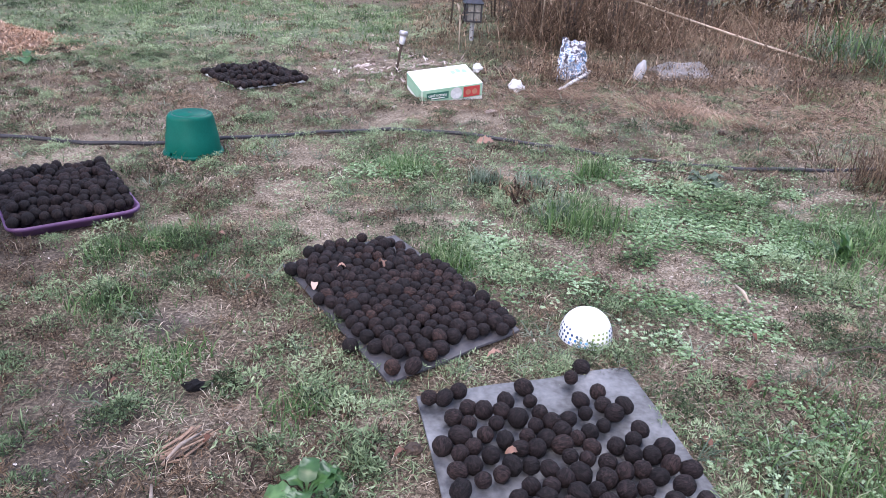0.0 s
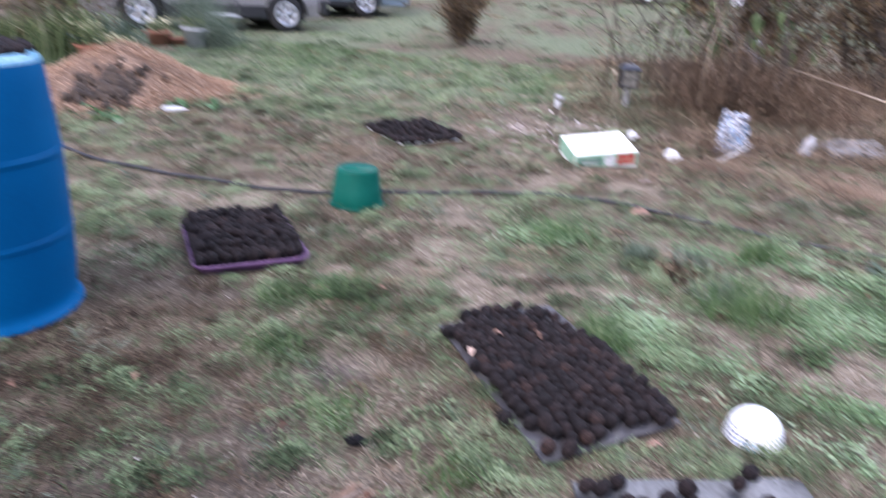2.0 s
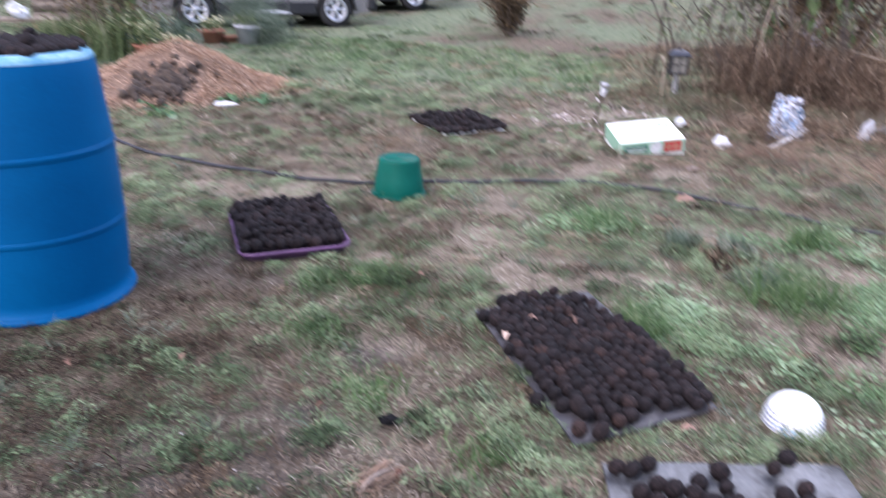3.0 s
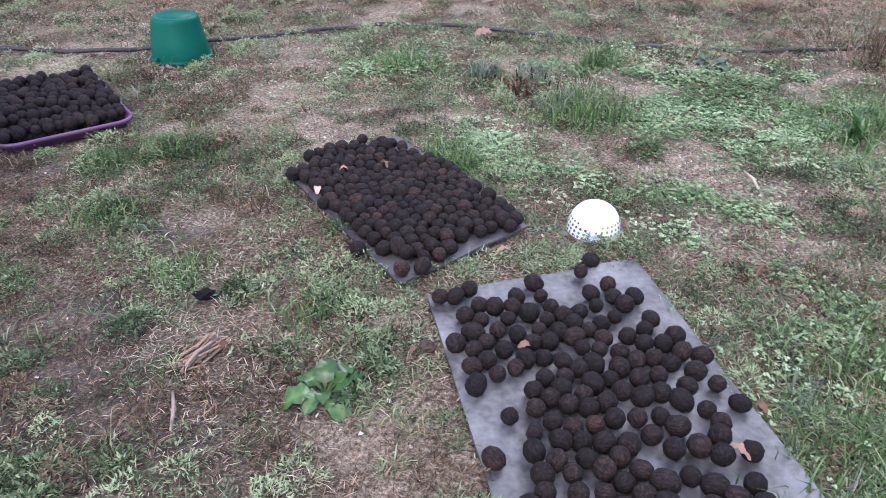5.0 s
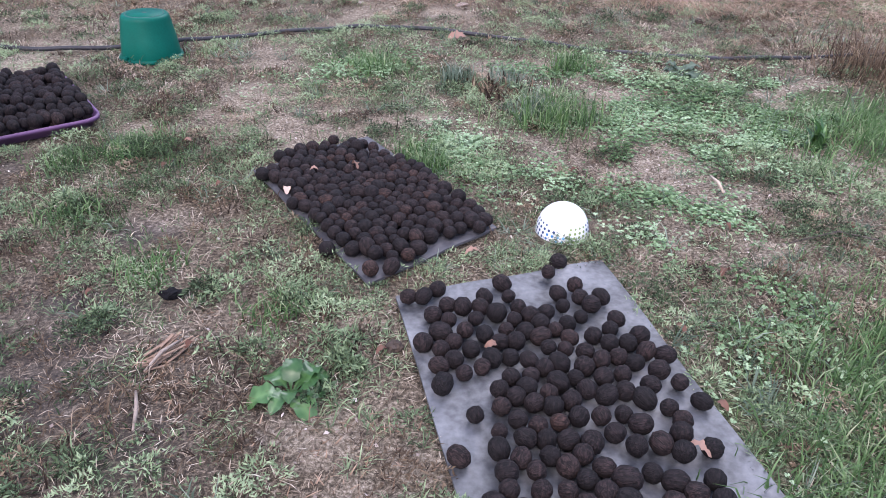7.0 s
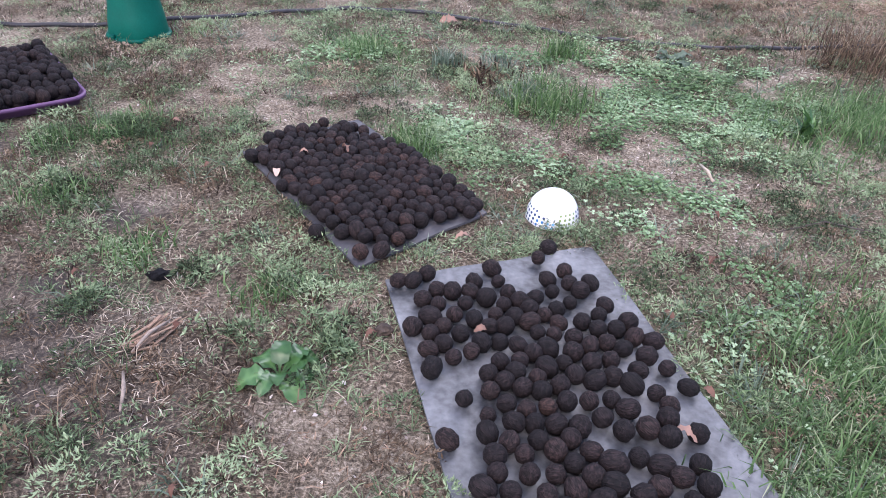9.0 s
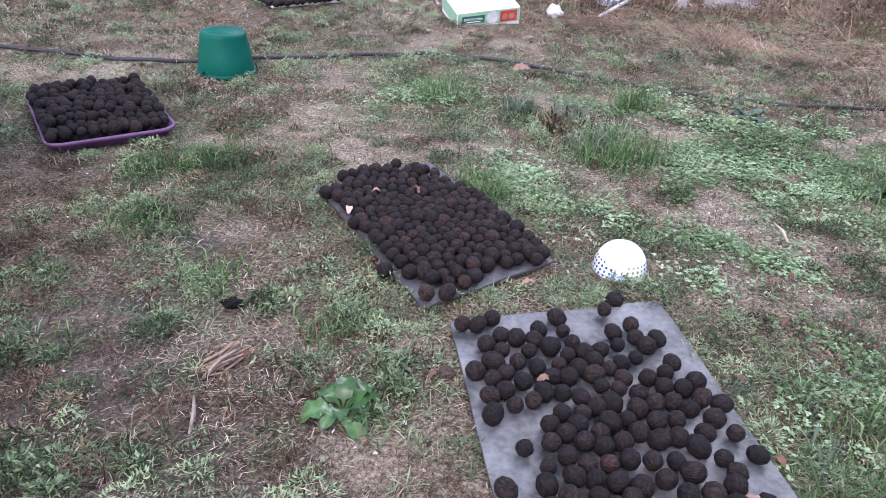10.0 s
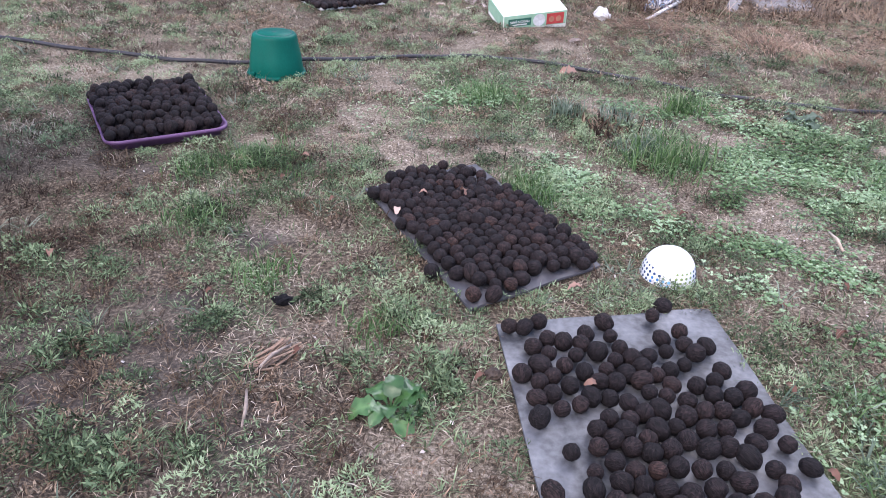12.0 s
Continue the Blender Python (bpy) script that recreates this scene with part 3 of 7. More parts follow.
# ---------- walnuts ----------


def nut_bmesh(sub, seed):
    """A walnut in its shell: nearly round, with furrows from pole to pole and a seam."""
    bm = bmesh.new()
    bmesh.ops.create_icosphere(bm, subdivisions=sub, radius=0.0234)
    for v in bm.verts:
        n = v.co.normalized()
        a = math.atan2(n.y, n.x)
        w = noise.noise(n * 2.2 + Vector((seed * 3.1, 0, 0)))
        ridge = abs(math.sin(a * 7 + 3.0 * w + n.z * 2)) * (1 - n.z * n.z)
        seam = math.exp(-((math.sin(a) * math.sqrt(max(0, 1 - n.z * n.z))) / 0.12) ** 2)
        k = 1 + 0.07 * w - 0.085 * (1 - ridge) ** 2 + 0.03 * seam + 0.03 * noise.noise(n * 5.5 + Vector((seed, 5, 0)))
        v.co = n * 0.0234 * k
        v.co.z *= (1.06, 1.2, 0.97, 1.26, 1.12)[seed % 5]
        v.co.x *= (0.96, 1.0, 0.93, 0.98, 1.02)[seed % 5]
    return bm


NUT_MESHES = []
for s in range(5):
    me = bpy.data.meshes.new("walnut")
    b = nut_bmesh(3, s)
    b.to_mesh(me)
    b.free()
    me.polygons.foreach_set("use_smooth", [True] * len(me.polygons))
    me.materials.append(M_NUT)
    NUT_MESHES.append(me)


def nut(x, y, z, group, label="dull black-brown dried walnut in its shell", size=1.0):
    ob = new("walnut", random.choice(NUT_MESHES))
    k = size * random.uniform(0.88, 1.12)
    ob.matrix_basis = pose(x, y, z, random.uniform(0, 360), random.uniform(0, 360), random.uniform(0, 360)) @ Matrix.Diagonal((k, k, k, 1))
    return tagged(ob, label, "walnut", group)


def nut_heap(name, places, label):
    """A heap of walnuts that nobody counts, as one mesh."""
    base = []
    for s in range(4):
        b = nut_bmesh(2, s)
        base.append((np.array([v.co for v in b.verts]), np.array([[v.index for v in f.verts] for f in b.faces])))
        b.free()
    vs, fs, o = [], [], 0
    for x, y, z in places:
        v, f = random.choice(base)
        r = np.array(Euler([random.uniform(0, 6.3) for _ in range(3)]).to_matrix())
        vs.append((v * random.uniform(0.92, 1.12)) @ r.T + (x, y, z))
        fs.append(f + o)
        o += len(v)
    ob = raw_mesh(name, np.concatenate(vs), np.concatenate(fs), M_NUT)
    ob.data.polygons.foreach_set("use_smooth", np.ones(len(ob.data.polygons), bool))
    return tagged(ob, label, "walnuts", "", "stuff")


def packed(w, h, gap, jitter, keep=lambda u, v: True):
    """Places in loose rows on a rectangle w by h round its centre."""
    out, row, v = [], 0, -h / 2
    while v <= h / 2:
        u = -w / 2 + (gap / 2 if row % 2 else 0)
        while u <= w / 2:
            a, b = u + random.uniform(-jitter, jitter), v + random.uniform(-jitter, jitter)
            if keep(a, b):
                out.append((a, b))
            u += gap
        v += gap * 0.88
        row += 1
    return out


def settled(w, h, gap, keep=lambda u, v: True, slack=0.93):
    """Places crowded on a rectangle: loose turned rows, pushed apart until hardly any two overlap."""
    L = math.hypot(w, h)
    a = random.uniform(0.3, 0.6)
    pts = [(u * math.cos(a) - v * math.sin(a), u * math.sin(a) + v * math.cos(a)) for u, v in packed(L, L, gap * slack, gap * 0.3)]
    p = np.array([q for q in pts if abs(q[0]) < w / 2 and abs(q[1]) < h / 2 and keep(*q)])
    for _ in range(40):
        d = p[:, None] - p[None]
        r = np.hypot(d[..., 0], d[..., 1]) + 1e-9
        np.fill_diagonal(r, 9)
        push = np.where(r < gap, (gap - r) / r * 0.3, 0)
        p = p + (d * push[..., None]).sum(1)
        p = np.clip(p, (-w / 2, -h / 2), (w / 2, h / 2))
    return [tuple(q) for q in p]


def strewn(w, h, lo, hi, keep=lambda u, v: True, fill=0.93):
    """Places and sizes of unlike nuts poured on a rectangle: thrown at random, then pushed apart."""
    n = int(fill * w * h / (0.866 * (0.5 * (lo + hi)) ** 2))
    p = np.array([(random.uniform(-w / 2, w / 2), random.uniform(-h / 2, h / 2)) for _ in range(n)])
    p = p[[keep(*q) for q in p]]
    s = np.array([random.uniform(lo, hi) for _ in p])
    for _ in range(90):
        d = p[:, None] - p[None]
        r = np.hypot(d[..., 0], d[..., 1]) + 1e-9
        np.fill_diagonal(r, 9)
        gap = 0.5 * (s[:, None] + s[None])
        push = np.where(r < gap, (gap - r) / r * 0.3, 0)
        p = np.clip(p + (d * push[..., None]).sum(1), (-w / 2, -h / 2), (w / 2, h / 2))
    return [(u, v, k) for (u, v), k in zip(p, s)]


def on(m, u, v, z=0.0):
    return m @ Vector((u, v, z))


# ---------- rubber mats ----------
def rubber_mat(x, y, turn, w, h, mat, label, askew=0.0):
    bm = bmesh.new()
    nx, ny = 14, 20
    grid = [[bm.verts.new((w * (i / nx - 0.5), h * (j / ny - 0.5) + askew * w * (i / nx - 0.5), 0.010 + 0.0025 * math.sin(i * 0.9 + j * 0.5))) for i in range(nx + 1)] for j in range(ny + 1)]
    for j in range(ny):
        for i in range(nx):
            bm.faces.new((grid[j][i], grid[j][i + 1], grid[j + 1][i + 1], grid[j + 1][i]))
    ext = bmesh.ops.extrude_face_region(bm, geom=bm.faces[:])
    for v in [g for g in ext["geom"] if isinstance(g, bmesh.types.BMVert)]:
        v.co.z += 0.008
    bmesh.ops.recalc_face_normals(bm, faces=bm.faces)
    ob = part("rubber_mat", bm, mat, None, label)
    ob.matrix_basis = pose(x, y, 0, 0, 0, turn)
    return tagged(ob, "", "mat", "mats of drying walnuts")


A1 = 16.5
mat_1 = rubber_mat(0.384, 1.392, A1, 0.63, 0.905, M_MAT, "grey rubber mat on the grass, half covered with walnuts", 0.095)
A2 = 37.6
mat_2 = rubber_mat(-0.190, 2.251, A2, 0.495, 0.823, M_MAT_DARK, "dark grey rubber mat crowded with walnuts", 0.112)

BACK_NUTS = [(0.380, 1.828), (0.447, 1.769), (0.248, 1.761), (0.398, 1.726), (0.512, 1.723), (0.074, 1.716), (0.455, 1.715), (0.264, 1.700), (0.200, 1.692), (0.481, 1.685), (0.039, 1.679), (-0.001, 1.674), (0.406, 1.673), (0.288, 1.655), (0.191, 1.649), (0.104, 1.648), (0.143, 1.647), (0.359, 1.640), (0.448, 1.630), (0.538, 1.628), (0.232, 1.626), (0.319, 1.624), (0.069, 1.604), (0.276, 1.602), (0.178, 1.597), (0.408, 1.596), (0.342, 1.593), (0.516, 1.585), (0.110, 1.584), (0.379, 1.576), (0.587, 1.567), (0.304, 1.557), (0.254, 1.556), (0.470, 1.555), (0.152, 1.548), (0.411, 1.545), (0.337, 1.542), (0.201, 1.538), (0.092, 1.534), (0.552, 1.534), (0.507, 1.532), (0.275, 1.518), (0.239, 1.511), (0.592, 1.510)]
MIDDLE_NUTS = [(0.126, 1.502), (0.356, 1.501), (0.395, 1.501), (0.636, 1.500), (0.443, 1.496), (0.052, 1.493), (0.522, 1.482), (0.168, 1.477), (0.096, 1.474), (0.478, 1.466), (0.556, 1.465), (0.262, 1.458), (0.219, 1.450), (0.309, 1.448), (0.376, 1.448), (0.609, 1.443), (0.435, 1.441), (0.129, 1.437), (0.338, 1.431), (0.521, 1.422), (0.195, 1.417), (0.095, 1.415), (0.475, 1.407), (0.649, 1.406), (0.409, 1.400), (0.307, 1.397), (0.154, 1.395), (0.579, 1.391), (0.261, 1.389), (0.368, 1.383), (0.517, 1.365), (0.431, 1.363), (0.296, 1.360), (0.106, 1.354), (0.474, 1.350), (0.684, 1.349), (0.235, 1.346), (0.557, 1.346), (0.345, 1.344), (0.269, 1.328), (0.393, 1.327), (0.606, 1.321), (0.310, 1.313), (0.351, 1.307)]
FRONT_NUTS = [(0.503, 1.295), (0.237, 1.294), (0.452, 1.284), (0.626, 1.283), (0.404, 1.280), (0.534, 1.271), (0.181, 1.267), (0.272, 1.259), (0.360, 1.258), (0.617, 1.253), (0.314, 1.245), (0.475, 1.240), (0.232, 1.223), (0.567, 1.218), (0.671, 1.214), (0.374, 1.212), (0.286, 1.209), (0.329, 1.208), (0.423, 1.208), (0.515, 1.208), (0.608, 1.198), (0.230, 1.176), (0.401, 1.176), (0.334, 1.165), (0.278, 1.152), (0.149, 1.151), (0.439, 1.146), (0.367, 1.143), (0.533, 1.139), (0.299, 1.132), (0.654, 1.132), (0.575, 1.123), (0.480, 1.120), (0.244, 1.119), (0.401, 1.113), (0.609, 1.097), (0.435, 1.085), (0.361, 1.083), (0.310, 1.079), (0.473, 1.067), (0.556, 1.067), (0.396, 1.051), (0.529, 1.051), (0.272, 1.036)]
G1, G2 = "walnuts on the light grey mat", "walnuts on the dark grey mat"


def settle(places, gap):
    """Eases apart walnuts that would sit inside one another."""
    p = np.array(places)
    for _ in range(25):
        d = p[:, None] - p[None]
        r = np.hypot(d[..., 0], d[..., 1]) + 1e-9
        np.fill_diagonal(r, 9)
        p = p + (d * np.where(r < gap, (gap - r) / r * 0.25, 0)[..., None]).sum(1)
    return p


laid = [tuple(q) for q in settle(BACK_NUTS + MIDDLE_NUTS + FRONT_NUTS, 0.0405)]
tries = 0
while tries < 3000 and len(laid) < 160:
    tries += 1
    x, y = random.uniform(0.22, 0.66), random.uniform(0.99, 1.09)
    if all((x - a) ** 2 + (y - b) ** 2 > 0.042 ** 2 for a, b in laid):
        laid.append((x, y))
for x, y in laid:
    nut(x, y, 0.0415 + random.uniform(-0.001, 0.002), G1, size=random.uniform(0.92, 1.02))
nut(0.415, 1.90, 0.03, G1, "black-brown walnut lying in the grass beside the mat", 1.0)
P2 = pose(-0.190, 2.251, 0, 0, 0, A2)


def on_heap(u, v):
    """Where the walnuts lie on the dark mat: short of its near corner and of two of its edges."""
    v -= 0.112 * u
    return not (u > 0.15 and v > 0.24) and not (u > 0.185 and v > 0.02) and not (u < -0.17 and v < -0.33) and v > -0.365


for u, v, k in strewn(0.445, 0.79, 0.0395, 0.049, on_heap, 1.10):
    p = on(P2, u + 0.004, v + 0.112 * u + 0.006)
    nut(p.x, p.y, 0.019 + 0.52 * k + random.choice((0, 0, 0, 0.003, 0.010)), G2, size=k / 0.046)
for x, y in ((-0.061, 1.809), (-0.118, 1.794), (-0.564, 2.327), (-0.415, 2.136), (0.185, 2.05), (-0.217, 2.589)):
    nut(x, y, 0.043, G2, "black-brown walnut at the rim of the mat")
nut(-0.262, 1.905, 0.026, G2, "black-brown walnut rolled off the mat onto the grass")


# ---------- trays ----------
def rounded_outline(w, h, r, seg=6):
    pts = []
    for cx, cy, a0 in ((w / 2 - r, h / 2 - r, 0), (-w / 2 + r, h / 2 - r, 90), (-w / 2 + r, -h / 2 + r, 180), (w / 2 - r, -h / 2 + r, 270)):
        for k in range(seg + 1):
            a = radians(a0 + 90 * k / seg)
            pts.append((cx + r * math.cos(a), cy + r * math.sin(a)))
    return pts


def tray_shell(w, h, r, height, rim):
    """An open tray: floor, sloping walls with thickness and a rolled rim."""
    bm = bmesh.new()
    rows = [(0.94, 0.0), (1.0, height), (1.0 + rim / w * 2, height + 0.004), (1.0 + rim / w * 2, height - 0.012), (1.0 + rim / w, height - 0.012),
            (1.0 + rim / w, height - 0.004), (0.985, height - 0.004), (0.92, 0.006)]
    base = rounded_outline(w, h, r)
    rings = [[bm.verts.new((x * k, y * k, z)) for x, y in base] for k, z in rows]
    n = len(base)
    for a, b in zip(rings, rings[1:]):
        for i in range(n):
            bm.faces.new((a[i], a[(i + 1) % n], b[(i + 1) % n], b[i]))
    bm.faces.new(rings[0][::-1])
    bm.faces.new(rings[-1])
    bmesh.ops.recalc_face_normals(bm, faces=bm.faces)
    return bm


TT = 41.0
tray = part("plastic_tray", tray_shell(0.47, 0.615, 0.06, 0.045, 0.010), M_PURPLE, None, "purple plastic tray heaped with black walnuts", True)
tray.matrix_basis = pose(-1.702, 2.815, gz(-1.702, 2.815) + 0.004, 0, 0, TT)
tagged(tray, "", "tray")
PT = tray.matrix_basis
heap = []
for lay, (w, h, z) in enumerate(((0.405, 0.53, 0.036), (0.435, 0.565, 0.064), (0.415, 0.54, 0.088))):
    for u, v in settled(w, h, 0.0445, lambda u, v: lay < 2 or (v > -0.2 and random.random() < 0.55)):
        heap.append(tuple(on(PT, u, v, z + random.uniform(-0.006, 0.008))))
nut_heap("walnut_heap", heap, "heap of black-brown walnuts filling the purple tray")

A3 = 47.0
sheet3 = part("drying_board", block(0.54, 0.60, 0.012, bevel=0.003), M_DIRTY, None, "thin whitish board under a layer of black walnuts")
sheet3.matrix_basis = pose(-1.81, 5.53, gz(-1.81, 5.53) + 0.008, 0, 0, A3)
tagged(sheet3, "", "board")
P3 = sheet3.matrix_basis
heap = []
for lay, (w, h, z) in enumerate(((0.56, 0.63, 0.034), (0.5, 0.56, 0.066))):
    for u, v in settled(w, h, 0.047, lambda u, v: lay < 1 or random.random() < 0.35):
        heap.append(tuple(on(P3, u, v, z)))
nut_heap("walnut_layer", heap, "layer of black walnuts drying on a whitish board")


# ---------- barrel ----------
BX, BY = -2.198, 1.922
barrel = thing("barrel", BX, BY, gz(BX, BY), 20, "blue plastic drum standing on the grass with walnuts on top", "barrel")
R = 0.287
profile = [(0.0, 0.0), (0.28, 0.0), (0.290, 0.004), (0.292, 0.014), (0.290, 0.024), (0.284, 0.032), (0.277, 0.042), (0.279, 0.07), (0.286, 0.15), (0.2905, 0.25), (0.2915, 0.34),
           (0.2918, 0.45), (0.2905, 0.56), (0.2865, 0.63), (0.281, 0.70), (0.274, 0.79), (0.268, 0.842), (0.262, 0.862), (0.252, 0.876), (0.238, 0.880), (0.225, 0.876), (0.216, 0.868), (0.0, 0.866)]
profile = [(r * 1.05, z * 1.04) for r, z in profile]
part("body", lathe(profile, 72), M_BLUE, barrel, "", True)
part("bottom_rim", lathe([(0.302, 0.002), (0.309, 0.004), (0.3125, 0.012), (0.309, 0.022), (0.302, 0.026)], 72), M_BLUE, barrel, "", True)
for bz in (0.30, 0.585):
    part("rolling_hoop", lathe([(0.303, bz - 0.013), (0.3068, bz - 0.010), (0.3078, bz), (0.3085, bz + 0.007), (0.3065, bz + 0.012), (0.302, bz + 0.013)], 72), M_BLUE, barrel, "", True)
# Reflected sky on the shoulder, painted as a pale band over the blue.
part("glare_shoulder", lathe([(r * 1.05 + 0.0012, z * 1.04) for r, z in ((0.2652, 0.853), (0.2624, 0.862), (0.2522, 0.8765), (0.238, 0.8815), (0.228, 0.879))], 72), M_BLUEGLARE, barrel, "pale shoulder with sky glare painted in", True)
heap = []
for lay, z in enumerate((0.917, 0.946)):
    for u, v in settled(0.52, 0.52, 0.045):
        if math.hypot(u, v) < (0.245, 0.17)[lay] and (lay == 0 or random.random() < 0.1):
            heap.append((BX + u, BY + v, gz(BX, BY) + z + 0.003))
nut_heap("walnut_heap", heap, "black walnuts piled on the end of the blue drum")


# ---------- bucket ----------
KX, KY = -1.485, 3.636
bucket = thing("bucket", KX, KY, gz(KX, KY), 0, "green plastic bucket turned upside down on the grass", "bucket")
part("body", lathe([(r * 1.11, z) for r, z in [(0.119, 0.0), (0.127, 0.0), (0.128, 0.02), (0.119, 0.107), (0.117, 0.112), (0.105, 0.196), (0.1025, 0.206), (0.098, 0.213), (0.092, 0.2165), (0.086, 0.2175), (0.0835, 0.2160), (0.0785, 0.2160), (0.077, 0.2185),
                    (0.0, 0.2195), (0.0, 0.206), (0.083, 0.204), (0.096, 0.2), (0.119, 0.0)]], 56), M_GREEN, bucket, "", True)
part("rim", lathe([(r * 1.11, z) for r, z in [(0.126, 0.004), (0.137, 0.003), (0.140, 0.010), (0.137, 0.019), (0.126, 0.021)]], 56), M_GREEN, bucket, "", True)
part("base_ring", lathe([(r * 1.11, z) for r, z in [(0.0780, 0.2155), (0.0785, 0.2175), (0.0830, 0.2175), (0.0838, 0.2155)]], 40), M_POTGREEN, bucket)
part("moulding_mark", lathe([(r * 1.11, z) for r, z in [(0.0, 0.2210), (0.010, 0.2208), (0.012, 0.2180)]], 20), M_POTGREEN, bucket, "small dark moulded mark")
for a in (60, 240):
    part("handle_ear", block(0.026, 0.03, 0.026, (0.151 * math.cos(radians(a)), 0.151 * math.sin(radians(a)), 0.010), 0.006), M_GREEN, bucket)


# ---------- colander bowl ----------
CX, CY = 0.45, 2.125
bowl = thing("bowl", CX, CY, gz(CX, CY), 0, "white plastic bowl with blue and green dots, upside down on grass", "bowl")
BR, BH = 0.0845, 0.096


def bowl_r(z):
    return BR * math.sqrt(max(0.0, 1 - (z / BH) ** 2)) ** 0.85


part("shell", lathe([(BR + 0.001, 0.0), (BR + 0.002, 0.003)] + [(bowl_r(BH * math.sin(q)), BH * math.sin(q)) for q in [k * math.pi / 2 / 20 for k in range(1, 20)]] + [(0.0, BH)], 48), M_WHITE, bowl, "", True)
DOTS = [plain("blue_dots", (0.02, 0.16, 0.42)), plain("navy_dots", (0.015, 0.045, 0.13)), plain("green_dots", (0.20, 0.28, 0.09)), plain("pale_blue_dots", (0.2, 0.48, 0.68))]
patterns = [bmesh.new() for _ in DOTS]
for row in range(4):
    z0 = 0.009 + 0.0132 * row
    rr = bowl_r(z0)
    for k in range(30):
        ang = 2 * math.pi * (k + 0.15 * row) / 30
        turn = (math.degrees(ang) + 160) % 145
        if row == 3 and turn > 100 or row == 2 and turn > 125:
            continue
        tint = 2 if turn < 52 else 1 if turn < 92 else (0 if row < 2 else 1) if turn < 118 else 3
        bm = patterns[tint]
        w = 0.0048 if row < 3 else 0.0040
        lean_in = (bowl_r(z0 + 0.004) - rr) / 0.004
        s, u = Vector((-math.sin(ang), math.cos(ang), 0)), Vector((lean_in * math.cos(ang), lean_in * math.sin(ang), 1)).normalized()
        c = Vector((rr * math.cos(ang), rr * math.sin(ang), z0)) + s.cross(u) * 0.0012
        bm.faces.new([bm.verts.new(c + w * (s * math.cos(q) + u * math.sin(q))) for q in [i * math.pi / 4 for i in range(8)]])
for tint, bm in zip(DOTS, patterns):
    tagged(part("dot_pattern", bm, tint, bowl, "printed dots in one colour"), "", "", "", "stuff")


# ---------- carton ----------
def text_mesh(body, size, mat, parent, m, name="lettering"):
    cu = bpy.data.curves.new("text", "FONT")
    cu.body, cu.size, cu.extrude, cu.align_x, cu.align_y = body, size, 0.0006, "CENTER", "CENTER"
    tmp = bpy.data.objects.new("text", cu)
    me = bpy.data.meshes.new_from_object(tmp)
    bpy.data.objects.remove(tmp)
    bpy.data.curves.remove(cu)
    me.materials.clear()
    me.materials.append(mat)
    ob = new(name, me)
    ob.parent = parent
    ob.matrix_basis = m
    return ob


XL, XW, XH = 0.475, 0.36, 0.105
XF = XL / 0.59
FA = 25.0
fdir, sdir = Vector((math.cos(radians(FA)), math.sin(radians(FA)))), Vector((-math.sin(radians(FA)), math.cos(radians(FA))))
c = Vector((-0.460, 5.212)) + fdir * XL / 2 + sdir * XW / 2
carton = thing("carton", c.x, c.y, gz(c.x, c.y) + 0.004, FA, "white cardboard carton with green and red printed side in the grass", "box")
carton.matrix_basis = pose(c.x, c.y, gz(c.x, c.y) + 0.035, 11, -6, FA)
part("case", block(XL, XW, XH + 0.03, (0, 0, -0.03), 0.004), M_BOX, carton)
part("printed_side", block(XL - 0.01, 0.004, XH - 0.008, (0, -XW / 2 - 0.001, 0.004)), M_BOXGREEN, carton, "pale green printed side")
part("printed_end", block(0.004, XW - 0.01, XH - 0.008, (-XL / 2 - 0.001, 0, 0.004)), M_BOXGREEN, carton)
part("name_panel", block(0.21 * XF, 0.003, 0.055, (-0.145 * XF, -XW / 2 - 0.0035, 0.022)), M_BOXDARK, carton, "dark green name panel")
part("red_panel", block(0.16 * XF, 0.003, 0.08, (0.185 * XF, -XW / 2 - 0.0035, 0.01)), M_BOXRED, carton, "red printed picture panel")
bm = bmesh.new()
for px in (0.15 * XF, 0.215 * XF):
    lathe([(0.0, 0.0), (0.021, 0.0), (0.021, 0.0012), (0.0, 0.0012)], 20, bm, (px, 0.0, 0.0))
ob = part("picture_discs", bm, M_TERRA, carton)
ob.matrix_basis = pose(0, -XW / 2 - 0.0055, 0.048, 90, 0, 0)
bm = lathe([(0.0, 0.0), (0.045, 0.0), (0.045, 0.0012), (0.0, 0.0012)], 24)
ob = part("jar_picture", bm, M_DIRTY, carton, "round pale picture of a jar")
ob.matrix_basis = pose(0.035 * XF, -XW / 2 - 0.0035, 0.05, 90, 0, 0)
text_mesh("MASON JARS", 0.025, M_INK, carton, pose(-0.145 * XF, -XW / 2 - 0.0058, 0.054, 90, 180, 0))
bm = block(0.13 * XF, 0.0012, 0.006, (-0.145 * XF, -XW / 2 - 0.0056, 0.030))
part("small_print", bm, M_INK, carton)
for k in range(3):
    part("top_print", block(0.035, 0.06, 0.0012, (0.09 + 0.045 * k, 0.06 + 0.02 * (k % 2), XH + 0.0004)), M_BOXGREEN, carton)


# ---------- hose ----------
HOSE = [(-4.4, 4.2), (-3.9, 3.92), (-3.3, 3.69), (-2.75, 3.63), (-2.18, 3.615), (-1.83, 3.672), (-1.4, 3.885), (-0.9, 4.146), (-0.58, 4.296), (-0.27, 4.329), (0.4, 4.235), (0.83, 4.096), (1.14, 4.057), (1.45, 4.062), (1.84, 4.127), (2.5, 4.3), (3.3, 4.4)]


